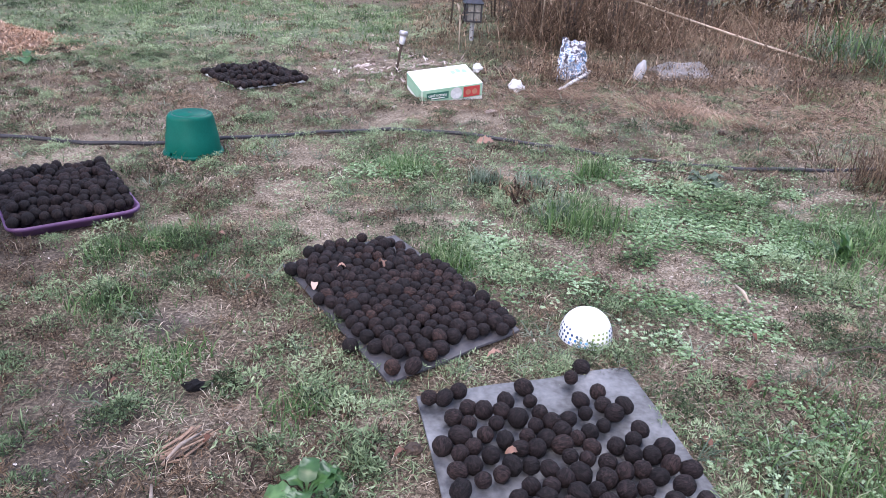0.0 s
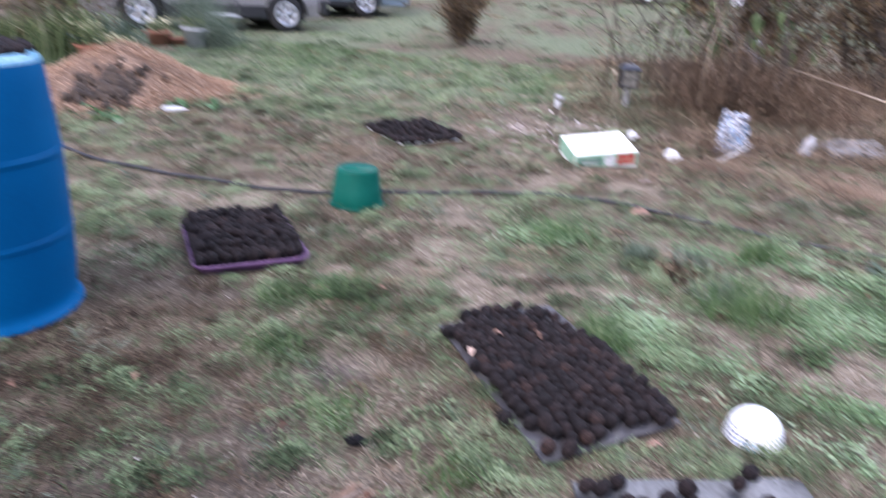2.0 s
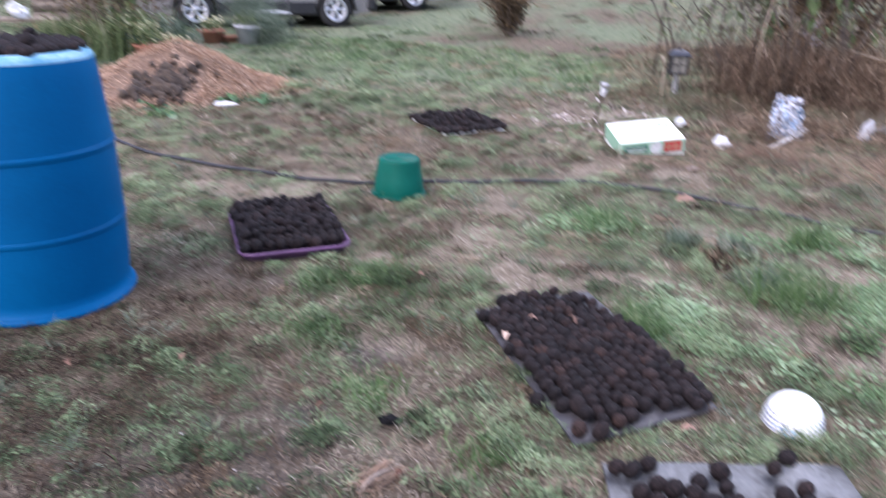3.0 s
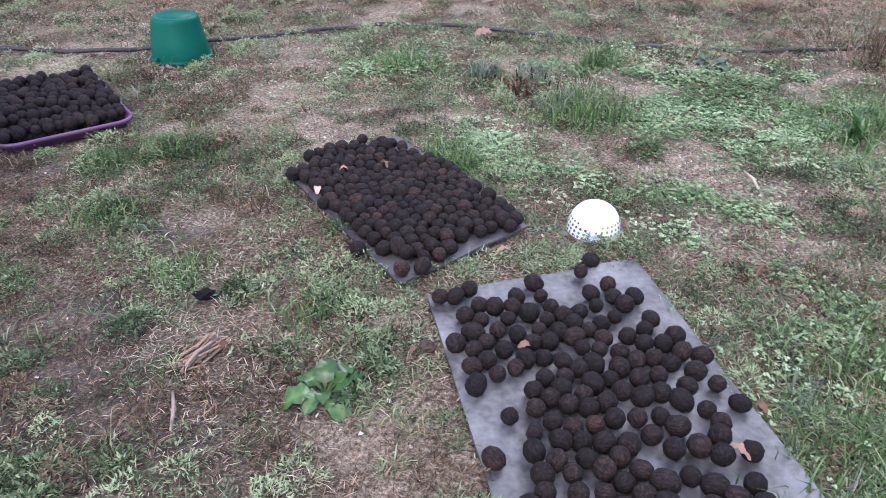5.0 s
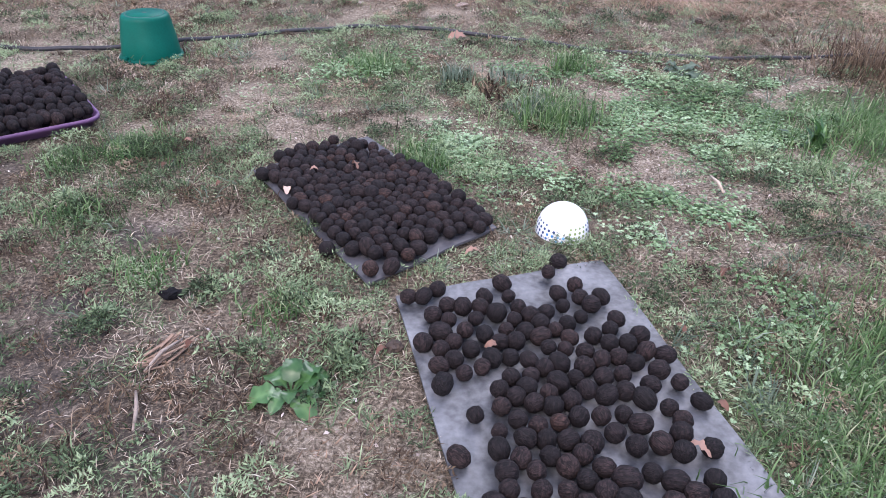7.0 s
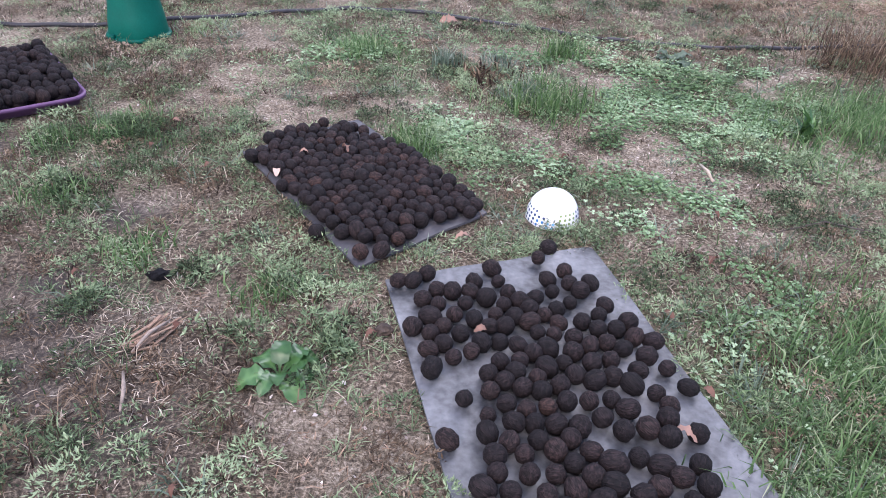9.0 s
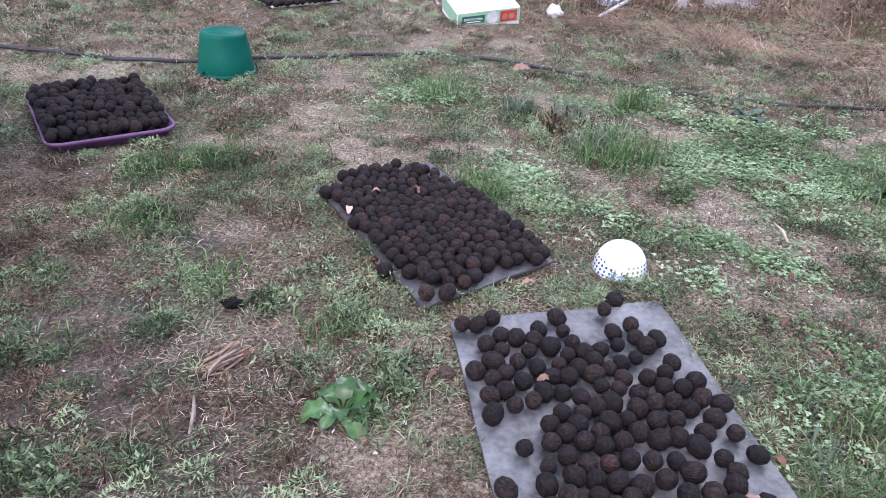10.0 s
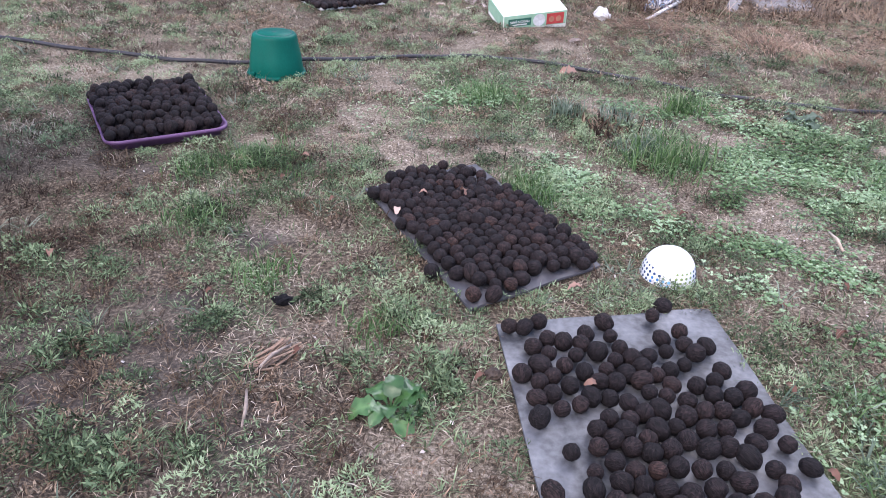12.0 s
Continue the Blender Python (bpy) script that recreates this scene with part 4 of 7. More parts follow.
def smooth_path(pts, n=8):
    """A smooth way through the points."""
    out = []
    P = [Vector(p) for p in pts]
    for i in range(len(P) - 1):
        a, b, c2, d = P[max(i - 1, 0)], P[i], P[i + 1], P[min(i + 2, len(P) - 1)]
        for k in range(n):
            t = k / n
            out.append(0.5 * ((2 * b) + (c2 - a) * t + (2 * a - 5 * b + 4 * c2 - d) * t * t + (3 * b - a - 3 * c2 + d) * t ** 3))
    out.append(P[-1])
    return out


hp = [(p.x, p.y, gz(p.x, p.y) + 0.017 - 0.007 * float(step01(p.x, -0.1, 0.5)) + 0.004 * math.sin(i * 0.7)) for i, p in enumerate(smooth_path(HOSE))]
part("garden_hose", tube(hp, 0.011, 10), M_HOSE, None, "black rubber garden hose lying across the grass", True)
tagged(bpy.data.objects["garden_hose"], "", "hose")


# ---------- cars ----------
def wheel(parent, x, y, r, side, spokes=5):
    w = part("wheel", lathe([(r * 0.62, -0.1), (r * 0.9, -0.105), (r * 0.985, -0.085), (r, -0.04), (r, 0.04), (r * 0.985, 0.085), (r * 0.9, 0.105), (r * 0.62, 0.1)], 32), M_TYRE, parent, "black tyre on an alloy rim", True)
    w.matrix_basis = pose(x, y, r, 90 * -side, 0, 0)
    part("rim", lathe([(r * 0.66, 0.03), (r * 0.68, 0.1), (r * 0.62, 0.104), (r * 0.53, 0.094), (r * 0.50, 0.07), (r * 0.50, 0.03)], 32), M_RIM, w, "", True)
    part("brake_disc", lathe([(0.0, 0.0), (r * 0.6, 0.0), (r * 0.6, 0.012), (0.0, 0.012)], 24), M_BLACK, w)
    for k in range(spokes):
        bm = bmesh.new()
        rows = [(0.10, 0.09, 0.088), (0.30, 0.085, 0.094), (0.45, 0.13, 0.092), (0.56, 0.19, 0.086)]
        ring = [[bm.verts.new((r * a, r * h * q, z)) for q, z in ((-1, c - 0.05), (-0.8, c), (0.8, c), (1, c - 0.05))] for a, h, c in rows]
        for u, v in zip(ring, ring[1:]):
            for q in range(3):
                bm.faces.new((u[q], v[q], v[q + 1], u[q + 1]))
        bmesh.ops.rotate(bm, verts=bm.verts, cent=(0, 0, 0), matrix=Matrix.Rotation(2 * math.pi * k / spokes, 3, "Z"))
        part("spoke", bm, M_RIM, w, "", True)
    part("hub_cap", lathe([(0.0, 0.104), (r * 0.09, 0.103), (r * 0.17, 0.096), (r * 0.2, 0.06)], 16), M_RIM, w, "", True)


def car(name, label, fx, fy, turn, base, front, rear, height, width, paint, r, hood, belt, windows, cabin, wz=None):
    """A parked car. Its left front wheel stands at (fx, fy); turn: the way it faces. cabin: outline of the upper body from belt to roof;
    windows: outlines of the side panes. x runs ahead of the front axle."""
    y = width / 2 - 0.1
    m = Matrix.Rotation(radians(turn), 4, "Z")
    o = Vector((fx, fy, 0)) - (m @ Vector((0, y, 0)))
    c0 = thing(name, o.x, o.y, gz(fx, fy) if wz is None else wz, turn, label, "car")
    ar = r * 1.16
    low = 0.24
    def arch(xc, steps=9):
        a0 = math.asin((r - low) / ar) if r > low else 0
        return [(xc + ar * math.cos(a), r + ar * math.sin(a)) for a in [-a0 + (math.pi + 2 * a0) * i / steps for i in range(steps + 1)]]
    lower = [(front, 0.34), (front + 0.02, 0.55), (front - 0.03, hood - 0.14), (front - 0.14, hood - 0.02), (0.1, belt - 0.03), (-0.55, belt), (-base - 0.4, belt + 0.03), (rear + 0.06, belt + 0.02), (rear, belt - 0.2),
             (rear - 0.05, 0.62), (rear - 0.04, 0.36), (rear + 0.12, low + 0.04)]
    lower += arch(-base)[::-1] + arch(0.0)[::-1] + [(front - 0.12, low)]
    bm = prism(lower, -width / 2, width / 2)
    for k in range(9):
        z = 0.36 + (belt - 0.38) * k / 8
        bmesh.ops.bisect_plane(bm, geom=bm.verts[:] + bm.edges[:] + bm.faces[:], plane_co=(0, 0, z), plane_no=(0, 0, 1))
    for v in bm.verts:
        v.co.y *= 1.0 - 0.085 * ((v.co.z - 0.62) / 0.45) ** 2 - 0.10 * max(0.0, (v.co.x - front + 0.5) / 0.5) ** 2 - 0.06 * max(0.0, (rear + 0.4 - v.co.x) / 0.4) ** 2
    bmesh.ops.recalc_face_normals(bm, faces=bm.faces)
    part("body", bm, paint, c0)
    lean = lambda z: 1 - 0.22 * max(0, z - belt) / (height - belt)
    bm = prism(cabin, -width / 2 + 0.06, width / 2 - 0.06, None, lean)
    bmesh.ops.bevel(bm, geom=[e for e in bm.edges if abs(e.verts[0].co.y - e.verts[1].co.y) < 0.2 and max(e.verts[0].co.z, e.verts[1].co.z) > belt + 0.1], offset=0.03, segments=2, affect="EDGES")
    part("cabin", bm, paint, c0)
    for s in (1, -1):
        for w in windows:
            yy = width / 2 - 0.06
            bm = bmesh.new()
            a = [bm.verts.new((x, s * (yy * lean(z) + 0.004), z)) for x, z in w]
            b = [bm.verts.new((x, s * (yy * lean(z) - 0.012), z)) for x, z in w]
            bm.faces.new(a)
            bm.faces.new(b)
            for i in range(len(a)):
                bm.faces.new((a[i], b[i], b[(i + 1) % len(a)], a[(i + 1) % len(a)]))
            bmesh.ops.recalc_face_normals(bm, faces=bm.faces)
            part("side_window", bm, M_GLASS, c0, "dark tinted window")
        part("sill", block(base - 2 * ar + 0.06, 0.03, 0.13, (-base / 2, s * (width / 2 - 0.045), low - 0.01), 0.012), M_TRIM, c0, "black lower sill")
        part("side_moulding", block(base - 2 * ar - 0.06, 0.02, 0.028, (-base / 2, s * (width / 2 - 0.008), 0.50), 0.006), paint if paint is M_CARGREY else M_TRIM, c0)
        part("waistline", block(abs(rear) + 0.1, 0.012, 0.014, ((rear - 0.1) / 2 + 0.1, s * (width / 2 - 0.032), belt - 0.13)), M_TRIM, c0)
        for hx in (-0.98, -1.9):
            part("door_handle", block(0.17, 0.035, 0.035, (hx, s * (width / 2 - 0.028), belt - 0.1), 0.012), M_TRIM if paint is M_CARGREY else paint, c0)
        for sx in (-0.55, -1.42, -2.25):
            part("door_gap", block(0.010, 0.05, belt - 0.5, (sx, s * (width / 2 - 0.0235), 0.42)), M_BLACK, c0)
        part("tail_light", block(0.10, 0.1, 0.27, (rear + 0.085, s * (width / 2 - 0.055), belt - 0.11), 0.03), M_TAIL, c0, "red tail light")
        part("headlight", block(0.26, 0.12, 0.15, (front - 0.16, s * (width / 2 - 0.075), hood - 0.22), 0.04), M_LENS, c0, "clear headlight")
        part("wing_mirror", block(0.12, 0.16, 0.13, (-0.62, s * (width / 2 + 0.08), belt + 0.02), 0.035), M_TRIM, c0)
        for wx in (0.0, -base):
            arc = [(wx + (ar + 0.005) * math.cos(a), s * (width / 2 - 0.002), r + (ar + 0.005) * math.sin(a)) for a in [math.pi * i / 14 for i in range(15)]]
            part("wheel_arch", tube(arc, 0.028, 6), M_TRIM if paint is M_CARGREY else paint, c0, "", True)
            wheel(c0, wx, s * y, r, s, 6 if paint is M_CARGREY else 5)
    if paint is M_CARGREY:
        for s in (-1, 1):
            part("sill", block(base - 2 * r - 0.12, 0.05, 0.22, (-base / 2, s * (width / 2 - 0.012), 0.25), 0.02), M_TRIM, c0, "black plastic sill")
    part("rear_bumper", block(0.2, width - 0.04, 0.3, (rear + 0.06, 0, 0.32), 0.05), M_TRIM if paint is M_CARGREY else paint, c0)
    part("underside", block(base + 0.9, width - 0.5, 0.16, (-base / 2, 0, 0.2)), M_BLACK, c0)
    return c0


suv_cabin = [(-0.15, 0.98), (-0.95, 1.52), (-1.25, 1.62), (-2.0, 1.67), (-2.9, 1.64), (-3.18, 1.58), (-3.42, 1.06), (-3.42, 0.98)]
suv_win = [[(-0.62, 1.04), (-1.06, 1.47), (-1.40, 1.52), (-1.40, 1.04)], [(-1.47, 1.04), (-1.47, 1.53), (-2.24, 1.55), (-2.24, 1.04)], [(-2.34, 1.06), (-2.34, 1.54), (-2.86, 1.50), (-3.05, 1.12)]]
F = math.degrees(math.atan2(-1.908, -1.792))
car("sport_utility_car", "taupe grey sport utility car with alloy wheels parked on the grass", -8.82, 11.03, F, 2.62, 0.88, -3.44, 1.68, 1.80, M_CARGREY, 0.335, 0.95, 1.0, suv_win, suv_cabin, (gz(-8.765, 11.215) + gz(-6.97, 13.12)) / 2)
van_cabin = [(0.25, 1.0), (-0.6, 1.5), (-1.2, 1.7), (-2.4, 1.74), (-3.7, 1.70), (-4.0, 1.62), (-4.2, 1.08), (-4.2, 1.0)]
van_win = [[(-0.4, 1.08), (-0.95, 1.52), (-1.35, 1.58), (-1.35, 1.08)], [(-1.45, 1.08), (-1.45, 1.6), (-2.6, 1.61), (-2.6, 1.08)], [(-2.7, 1.08), (-2.7, 1.6), (-3.75, 1.56), (-3.9, 1.1)]]
FV = F - 3
vx, vy = -7.02 + 3.0 * math.cos(radians(FV)), 16.85 + 3.0 * math.sin(radians(FV))
car("minivan", "blue-grey minivan with alloy wheels parked behind the grey car", vx, vy, FV, 3.0, 0.95, -4.12, 1.76, 1.94, M_CARBLUE, 0.335, 1.0, 1.02, van_win, van_cabin, gz(-6.97, 17.17))
sed_cabin = [(-0.1, 0.9), (-1.0, 1.36), (-1.35, 1.42), (-2.2, 1.42), (-2.6, 1.36), (-3.3, 0.98), (-3.3, 0.9)]
sed_win = [[(-0.65, 0.96), (-1.1, 1.29), (-1.5, 1.33), (-1.5, 0.96)], [(-1.58, 0.96), (-1.58, 1.33), (-2.3, 1.31), (-2.75, 1.0)]]
car("sedan", "silver sedan parked far off by the trees", -0.66, 25.0, 184, 2.7, 0.9, -3.62, 1.44, 1.78, M_CARSILVER, 0.31, 0.82, 0.92, sed_win, sed_cabin)


# ---------- trees of the wood edge ----------
def tree(x, y, height, spread, seed, label, foliage=M_FOLIAGE, n=2600):
    rs = random.Random(seed)
    t = thing("tree", x, y, gz(x, y) - 0.05, rs.uniform(0, 360), label, "tree", "trees of the wood edge")
    pts = [(0, 0, 0)]
    for k in range(1, 8):
        pts.append((pts[-1][0] + rs.uniform(-0.18, 0.18), pts[-1][1] + rs.uniform(-0.18, 0.18), height * k / 8))
    r0 = 0.02 * height
    bm = tube(pts, [r0 * (1.35 if k == 0 else 1 - 0.11 * k) for k in range(8)], 9)
    tips = []
    for k in range(14):
        i = rs.randint(2, 7)
        a, L = rs.uniform(0, 6.28), spread * rs.uniform(0.5, 1.0)
        p0 = Vector(pts[i])
        p1 = p0 + Vector((math.cos(a) * L * 0.5, math.sin(a) * L * 0.5, L * rs.uniform(0.1, 0.4)))
        p2 = p1 + Vector((math.cos(a + 0.4) * L * 0.5, math.sin(a + 0.4) * L * 0.5, L * rs.uniform(0.0, 0.3)))
        tube([p0, p1, p2], [r0 * 0.4, r0 * 0.25, r0 * 0.1], 5, bm)
        tips += [p1, p2, (p1 + p2) / 2]
    part("trunk", bm, M_BARK, t, "", True)
    g = np.random.default_rng(seed)
    base = np.array([tuple(p) for p in tips])
    c0 = base[g.integers(0, len(base), n)] + g.normal(0, spread * 0.24, (n, 3)) * (1, 1, 0.8)
    c0[:, 2] = np.maximum(c0[:, 2], height * 0.12)
    v, f, tn = leaves(c0, g.uniform(0.16, 0.42, n), 0.6, 0.9)
    cr = raw_mesh("crown", v, f, foliage, tn)
    cr.parent = t
    return t


kinds = [tree(-26, 50, 11, 3.4, 1, "tall dark broadleaved tree at the wood edge"), tree(-10, 52, 13, 3.8, 2, "tall dark broadleaved tree at the wood edge"), tree(4, 50, 10, 3.2, 3, "tall dark broadleaved tree at the wood edge")]
spots = random.Random(5)
for row in range(2):
    for k in range(22):
        a = radians(-62 + 128 * k / 21 + spots.uniform(-2.2, 2.2))
        d = 43 + 9 * row + spots.uniform(-3, 3)
        if k < 7:
            d -= (7 - k) * 2.2
        x, y = d * math.sin(a), d * math.cos(a)
        s = spots.uniform(0.85, 1.25)
        copy_thing(kinds[k % 3], pose(x, y, gz(x, y) - 0.1, 0, 0, spots.uniform(0, 360)) @ Matrix.Diagonal((s, s, s, 1)))


def underbrush():
    """Dark brush below the far trees."""
    n = 26000
    a = radians(1) * rng.uniform(-66, 68, n)
    d = rng.uniform(40, 50, n) - np.clip((-a - 0.35) * 14, 0, 14)
    x, y = d * np.sin(a), d * np.cos(a)
    h = np.abs(rng.normal(0, 1.0, n)) * (0.6 + 1.1 * vnoise(x, y, 0.25, 9))
    p = np.stack([x, y, ground_z(x, y) + h], 1)
    return joined("underbrush", [leaves(p, rng.uniform(0.18, 0.45, n), 0.6, 0.9)], M_FOLIAGE, "dark brush along the foot of the far trees", "brush")


underbrush()
post = part("post", tube([(0, 0, -0.1), (0, 0, 2.4)], 0.11, 12), M_STONE, None, "pale round post standing at the wood edge", True)
post.matrix_basis = pose(-7.1, 33.4, gz(-7.1, 33.4), 0, 1.5, 0)
tagged(post, "", "post")


# ---------- mulch pile ----------
MX, MY, MA = -4.82, 5.78, 58


def pile_height(u, v):
    r = np.sqrt((u / 1.25) ** 2 + (v / 0.85) ** 2)
    return 0.52 * np.clip(1 - r, 0, 1) ** 1.1 * (0.75 + 0.5 * fbm(u, v, 2.6, 90)) * (1 - 0.45 * step01(u, 0.1, 1.2))


def mulch_pile():
    n = 60
    us, vs = np.linspace(-1.3, 1.3, n), np.linspace(-0.9, 0.9, n)
    U, V = np.meshgrid(us, vs)
    u, v = U.ravel(), V.ravel()
    z = pile_height(u, v) - 0.02
    i = (np.arange(n - 1)[:, None] * n + np.arange(n - 1)[None, :]).ravel()
    t = thing("mulch_pile", MX, MY, gz(MX, MY), MA + 14, "heap of reddish wood chips with dark walnut husks on one side", "mulch pile")
    ob = raw_mesh("mound", np.stack([u, v, z], 1), np.stack([i, i + 1, i + n + 1, i + n], 1), M_MULCH)
    ob.parent = t
    k = 26000
    u, v = rng.uniform(-1.35, 1.35, k), rng.uniform(-0.95, 0.95, k)
    h = pile_height(u, v)
    dark = ((u + 0.42) / 0.45) ** 2 + ((v + 0.36) / 0.36) ** 2 < 1
    ok = ((h > 0.004) | (rng.uniform(0, 1, k) < 0.25)) & ~(dark & (rng.uniform(0, 1, k) < 0.7))
    p = np.stack([u, v, h + 0.004], 1)[ok]
    vv, ff, tt = leaves(p, rng.uniform(0.014, 0.048, len(p)), 0.3, 0.55)
    ch = raw_mesh("chip_layer", vv, ff, M_CHIP, tt)
    ch.parent = t
    tagged(ch, "reddish brown wood chips", "", "", "stuff")
    k = 9000
    u, v = rng.uniform(-1.25, 1.35, k), rng.uniform(-0.9, 0.9, k)
    h = pile_height(u, v)
    dark = ((u + 0.42) / 0.45) ** 2 + ((v + 0.36) / 0.36) ** 2 < 1
    ok = (h > 0.004) & ~(dark & (rng.uniform(0, 1, k) < 0.9))
    p = np.stack([u, v, h + rng.uniform(0.004, 0.018, k)], 1)[ok]
    vv, ff, tt = blades(p, rng.uniform(0.03, 0.10, len(p)), rng.uniform(0.003, 0.007, len(p)), rng.uniform(1.1, 1.6, len(p)), 0.35)
    fb = raw_mesh("fibre_layer", vv, ff, M_CHIP, tt)
    fb.parent = t
    tagged(fb, "orange-tan shredded wood fibre", "", "", "stuff")
    bm = bmesh.new()
    for _ in range(110):
        a, b = random.gauss(-0.43, 0.15), random.gauss(-0.44, 0.10)
        hh = float(pile_height(np.array(a), np.array(b)))
        if hh > 0.01:
            bmesh.ops.create_icosphere(bm, subdivisions=1, radius=random.uniform(0.028, 0.05), matrix=pose(a, b, hh + 0.004, random.uniform(0, 360), random.uniform(0, 90), 0))
    for v in bm.verts:
        v.co += Vector((noise.noise(v.co * 23), noise.noise(v.co * 23 + Vector((7, 0, 0))), noise.noise(v.co * 23 + Vector((0, 7, 0))))) * 0.026
    hk = part("husk_layer", bm, M_HUSK, t, "dark walnut husks", True)
    tagged(hk, "", "", "", "stuff")


mulch_pile()


# ---------- garden pots and plants ----------
def pot(name, x, y, r, h, mat, label, soil=True):
    t = thing(name, x, y, gz(x, y), 0, label, "plant pot")
    part("body", lathe([(0.0, 0.0), (r * 0.72, 0.0), (r * 0.97, h * 0.85), (r * 1.06, h * 0.86), (r * 1.06, h), (r * 0.95, h), (r * 0.9, h * 0.8), (0.0, h * 0.78)], 28), mat, t, "", True)
    part("soil", lathe([(0.0, h * 0.86), (r * 0.91, h * 0.84)], 20), M_HULL, t)
    return t


def tuft(parent, r, h, n, mat, wide=0.012, lean=0.5, name="leaf_tuft"):
    p = np.stack([rng.normal(0, r * 0.4, n), rng.normal(0, r * 0.4, n), np.full(n, h[0])], 1)
    v, f, t = blades(p, rng.uniform(0.5, 1.0, n) * h[1], rng.uniform(0.6, 1.2, n) * wide, np.abs(rng.normal(0, lean, n)), 0.9)
    ob = raw_mesh(name, v, f, mat, t)
    ob.parent = parent
    return tagged(ob, "", "", "", "stuff")


def blob_leaves(parent, centre, spread, n, size, mat, name="foliage", aspect=0.55):
    p = rng.normal(0, 1, (n, 3)) * np.array(spread) + np.array(centre)
    p[:, 2] = np.maximum(p[:, 2], 0.02)
    v, f, t = leaves(p, rng.uniform(0.6, 1.4, n) * size, aspect, 0.8)
    ob = raw_mesh(name, v, f, mat, t)
    ob.parent = parent
    return ob


def petals(parent, centre, spread, n, size, mat=None):
    p = rng.normal(0, 1, (n, 3)) * np.array(spread) + np.array(centre)
    v, f, t = leaves(p, np.full(n, size), 0.9, 0.9)
    ob = raw_mesh("flower_spray", v, f, mat or M_PETAL, t)
    ob.parent = parent
    return tagged(ob, "", "", "", "stuff")


def broad_leaf(bm, L, W, yaw, pitch, at=(0, 0, 0), stalk=0.12, curl=0.75):
    """One veined leaf with a wavy edge and a fold, on its stalk."""
    n, rows = 11, []
    for i in range(n + 1):
        s = i / n
        q = max(0.0, (s - stalk) / (1 - stalk))
        w = W * (0.10 if s <= stalk else max(0.1, math.sin(math.pi * min(1, q ** 0.8)) ** 0.5)) * (1 + 0.07 * math.sin(s * 24 + yaw))
        w = max(w, 0.0015)
        a = pitch - curl * s * s
        x, z = L * s * math.cos(a), L * s * math.sin(a) + 0.012 * math.sin(s * 3)
        row = []
        for k in (-1, -0.5, 0, 0.5, 1):
            q = Vector((x, w / 2 * k, z + 0.10 * w * abs(k) + 0.13 * w * math.sin(21 * s + 3 * k + yaw) * abs(k)))
            q.rotate(Euler((0, 0, yaw)))
            row.append(bm.verts.new(q + Vector(at)))
        rows.append(row)
    for a, b in zip(rows, rows[1:]):
        for k in range(4):
            bm.faces.new((a[k], a[k + 1], b[k + 1], b[k]))


t = pot("terracotta_pot", -7.12, 9.28, 0.19, 0.20, M_TERRA, "terracotta bowl pot with pale yellowish flowers")
blob_leaves(t, (0, 0, 0.27), (0.10, 0.10, 0.05), 260, 0.05, M_GARDEN)
petals(t, (0, 0, 0.31), (0.10, 0.10, 0.04), 90, 0.035)
t = pot("terracotta_saucer", -6.93, 9.46, 0.15, 0.11, M_TERRA, "shallow terracotta pot standing on the ground")
t = pot("pale_grey_pot", -6.61, 9.5, 0.2, 0.28, M_POTGREY, "pale grey pot with trailing feathery green plant")
blob_leaves(t, (0, 0, 0.33), (0.1, 0.1, 0.05), 260, 0.05, M_GARDEN)
fe = thing("feathery_plant", -6.33, 9.6, gz(-6.33, 9.6), 0, "soft feathery grey-green plant hanging beside the pots", "plant")
blob_leaves(fe, (0, 0, 0.2), (0.17, 0.13, 0.16), 9000, 0.05, M_BLUEGRASS, aspect=0.13)
fe = thing("feathery_plant", -7.0, 10.1, gz(-7.0, 10.1), 0, "tall feathery green plant behind the pots", "plant")
blob_leaves(fe, (0, 0, 0.5), (0.2, 0.2, 0.27), 9000, 0.055, M_BLUEGRASS, aspect=0.13)
t = pot("terracotta_pot", -6.47, 7.2, 0.15, 0.2, M_TERRA, "terracotta pot with leafy plant")
blob_leaves(t, (0, 0, 0.34), (0.11, 0.11, 0.09), 350, 0.055, M_GARDEN)
petals(t, (0, 0, 0.42), (0.1, 0.1, 0.05), 30, 0.03)
t = pot("terracotta_pot", -6.26, 7.38, 0.17, 0.17, M_TERRA, "wide terracotta pot with small white flowers")
blob_leaves(t, (0, 0, 0.24), (0.11, 0.11, 0.04), 200, 0.045, M_GARDEN)
petals(t, (0, 0, 0.28), (0.1, 0.1, 0.03), 60, 0.03)
t = pot("blue_pot", -6.75, 7.28, 0.14, 0.3, surf("blue_glaze", (0.03, 0.09, 0.16), (0.05, 0.14, 0.22), 9, 0.3), "dark blue glazed pot between the plants")
blob_leaves(t, (0, 0, 0.4), (0.11, 0.11, 0.08), 300, 0.06, M_GARDEN)
t = pot("green_tub", -7.83, 7.12, 0.27, 0.23, M_POTGREEN, "wide dark green tub full of low plants")
tuft(t, 0.36, (0.18, 0.34), 500, M_GARDEN, 0.014, 0.8)
big = thing("garden_shrub", -7.25, 7.55, gz(-7.25, 7.55), 0, "tall leggy garden plants with dry brown and green leaves", "shrub")
bm = bmesh.new()
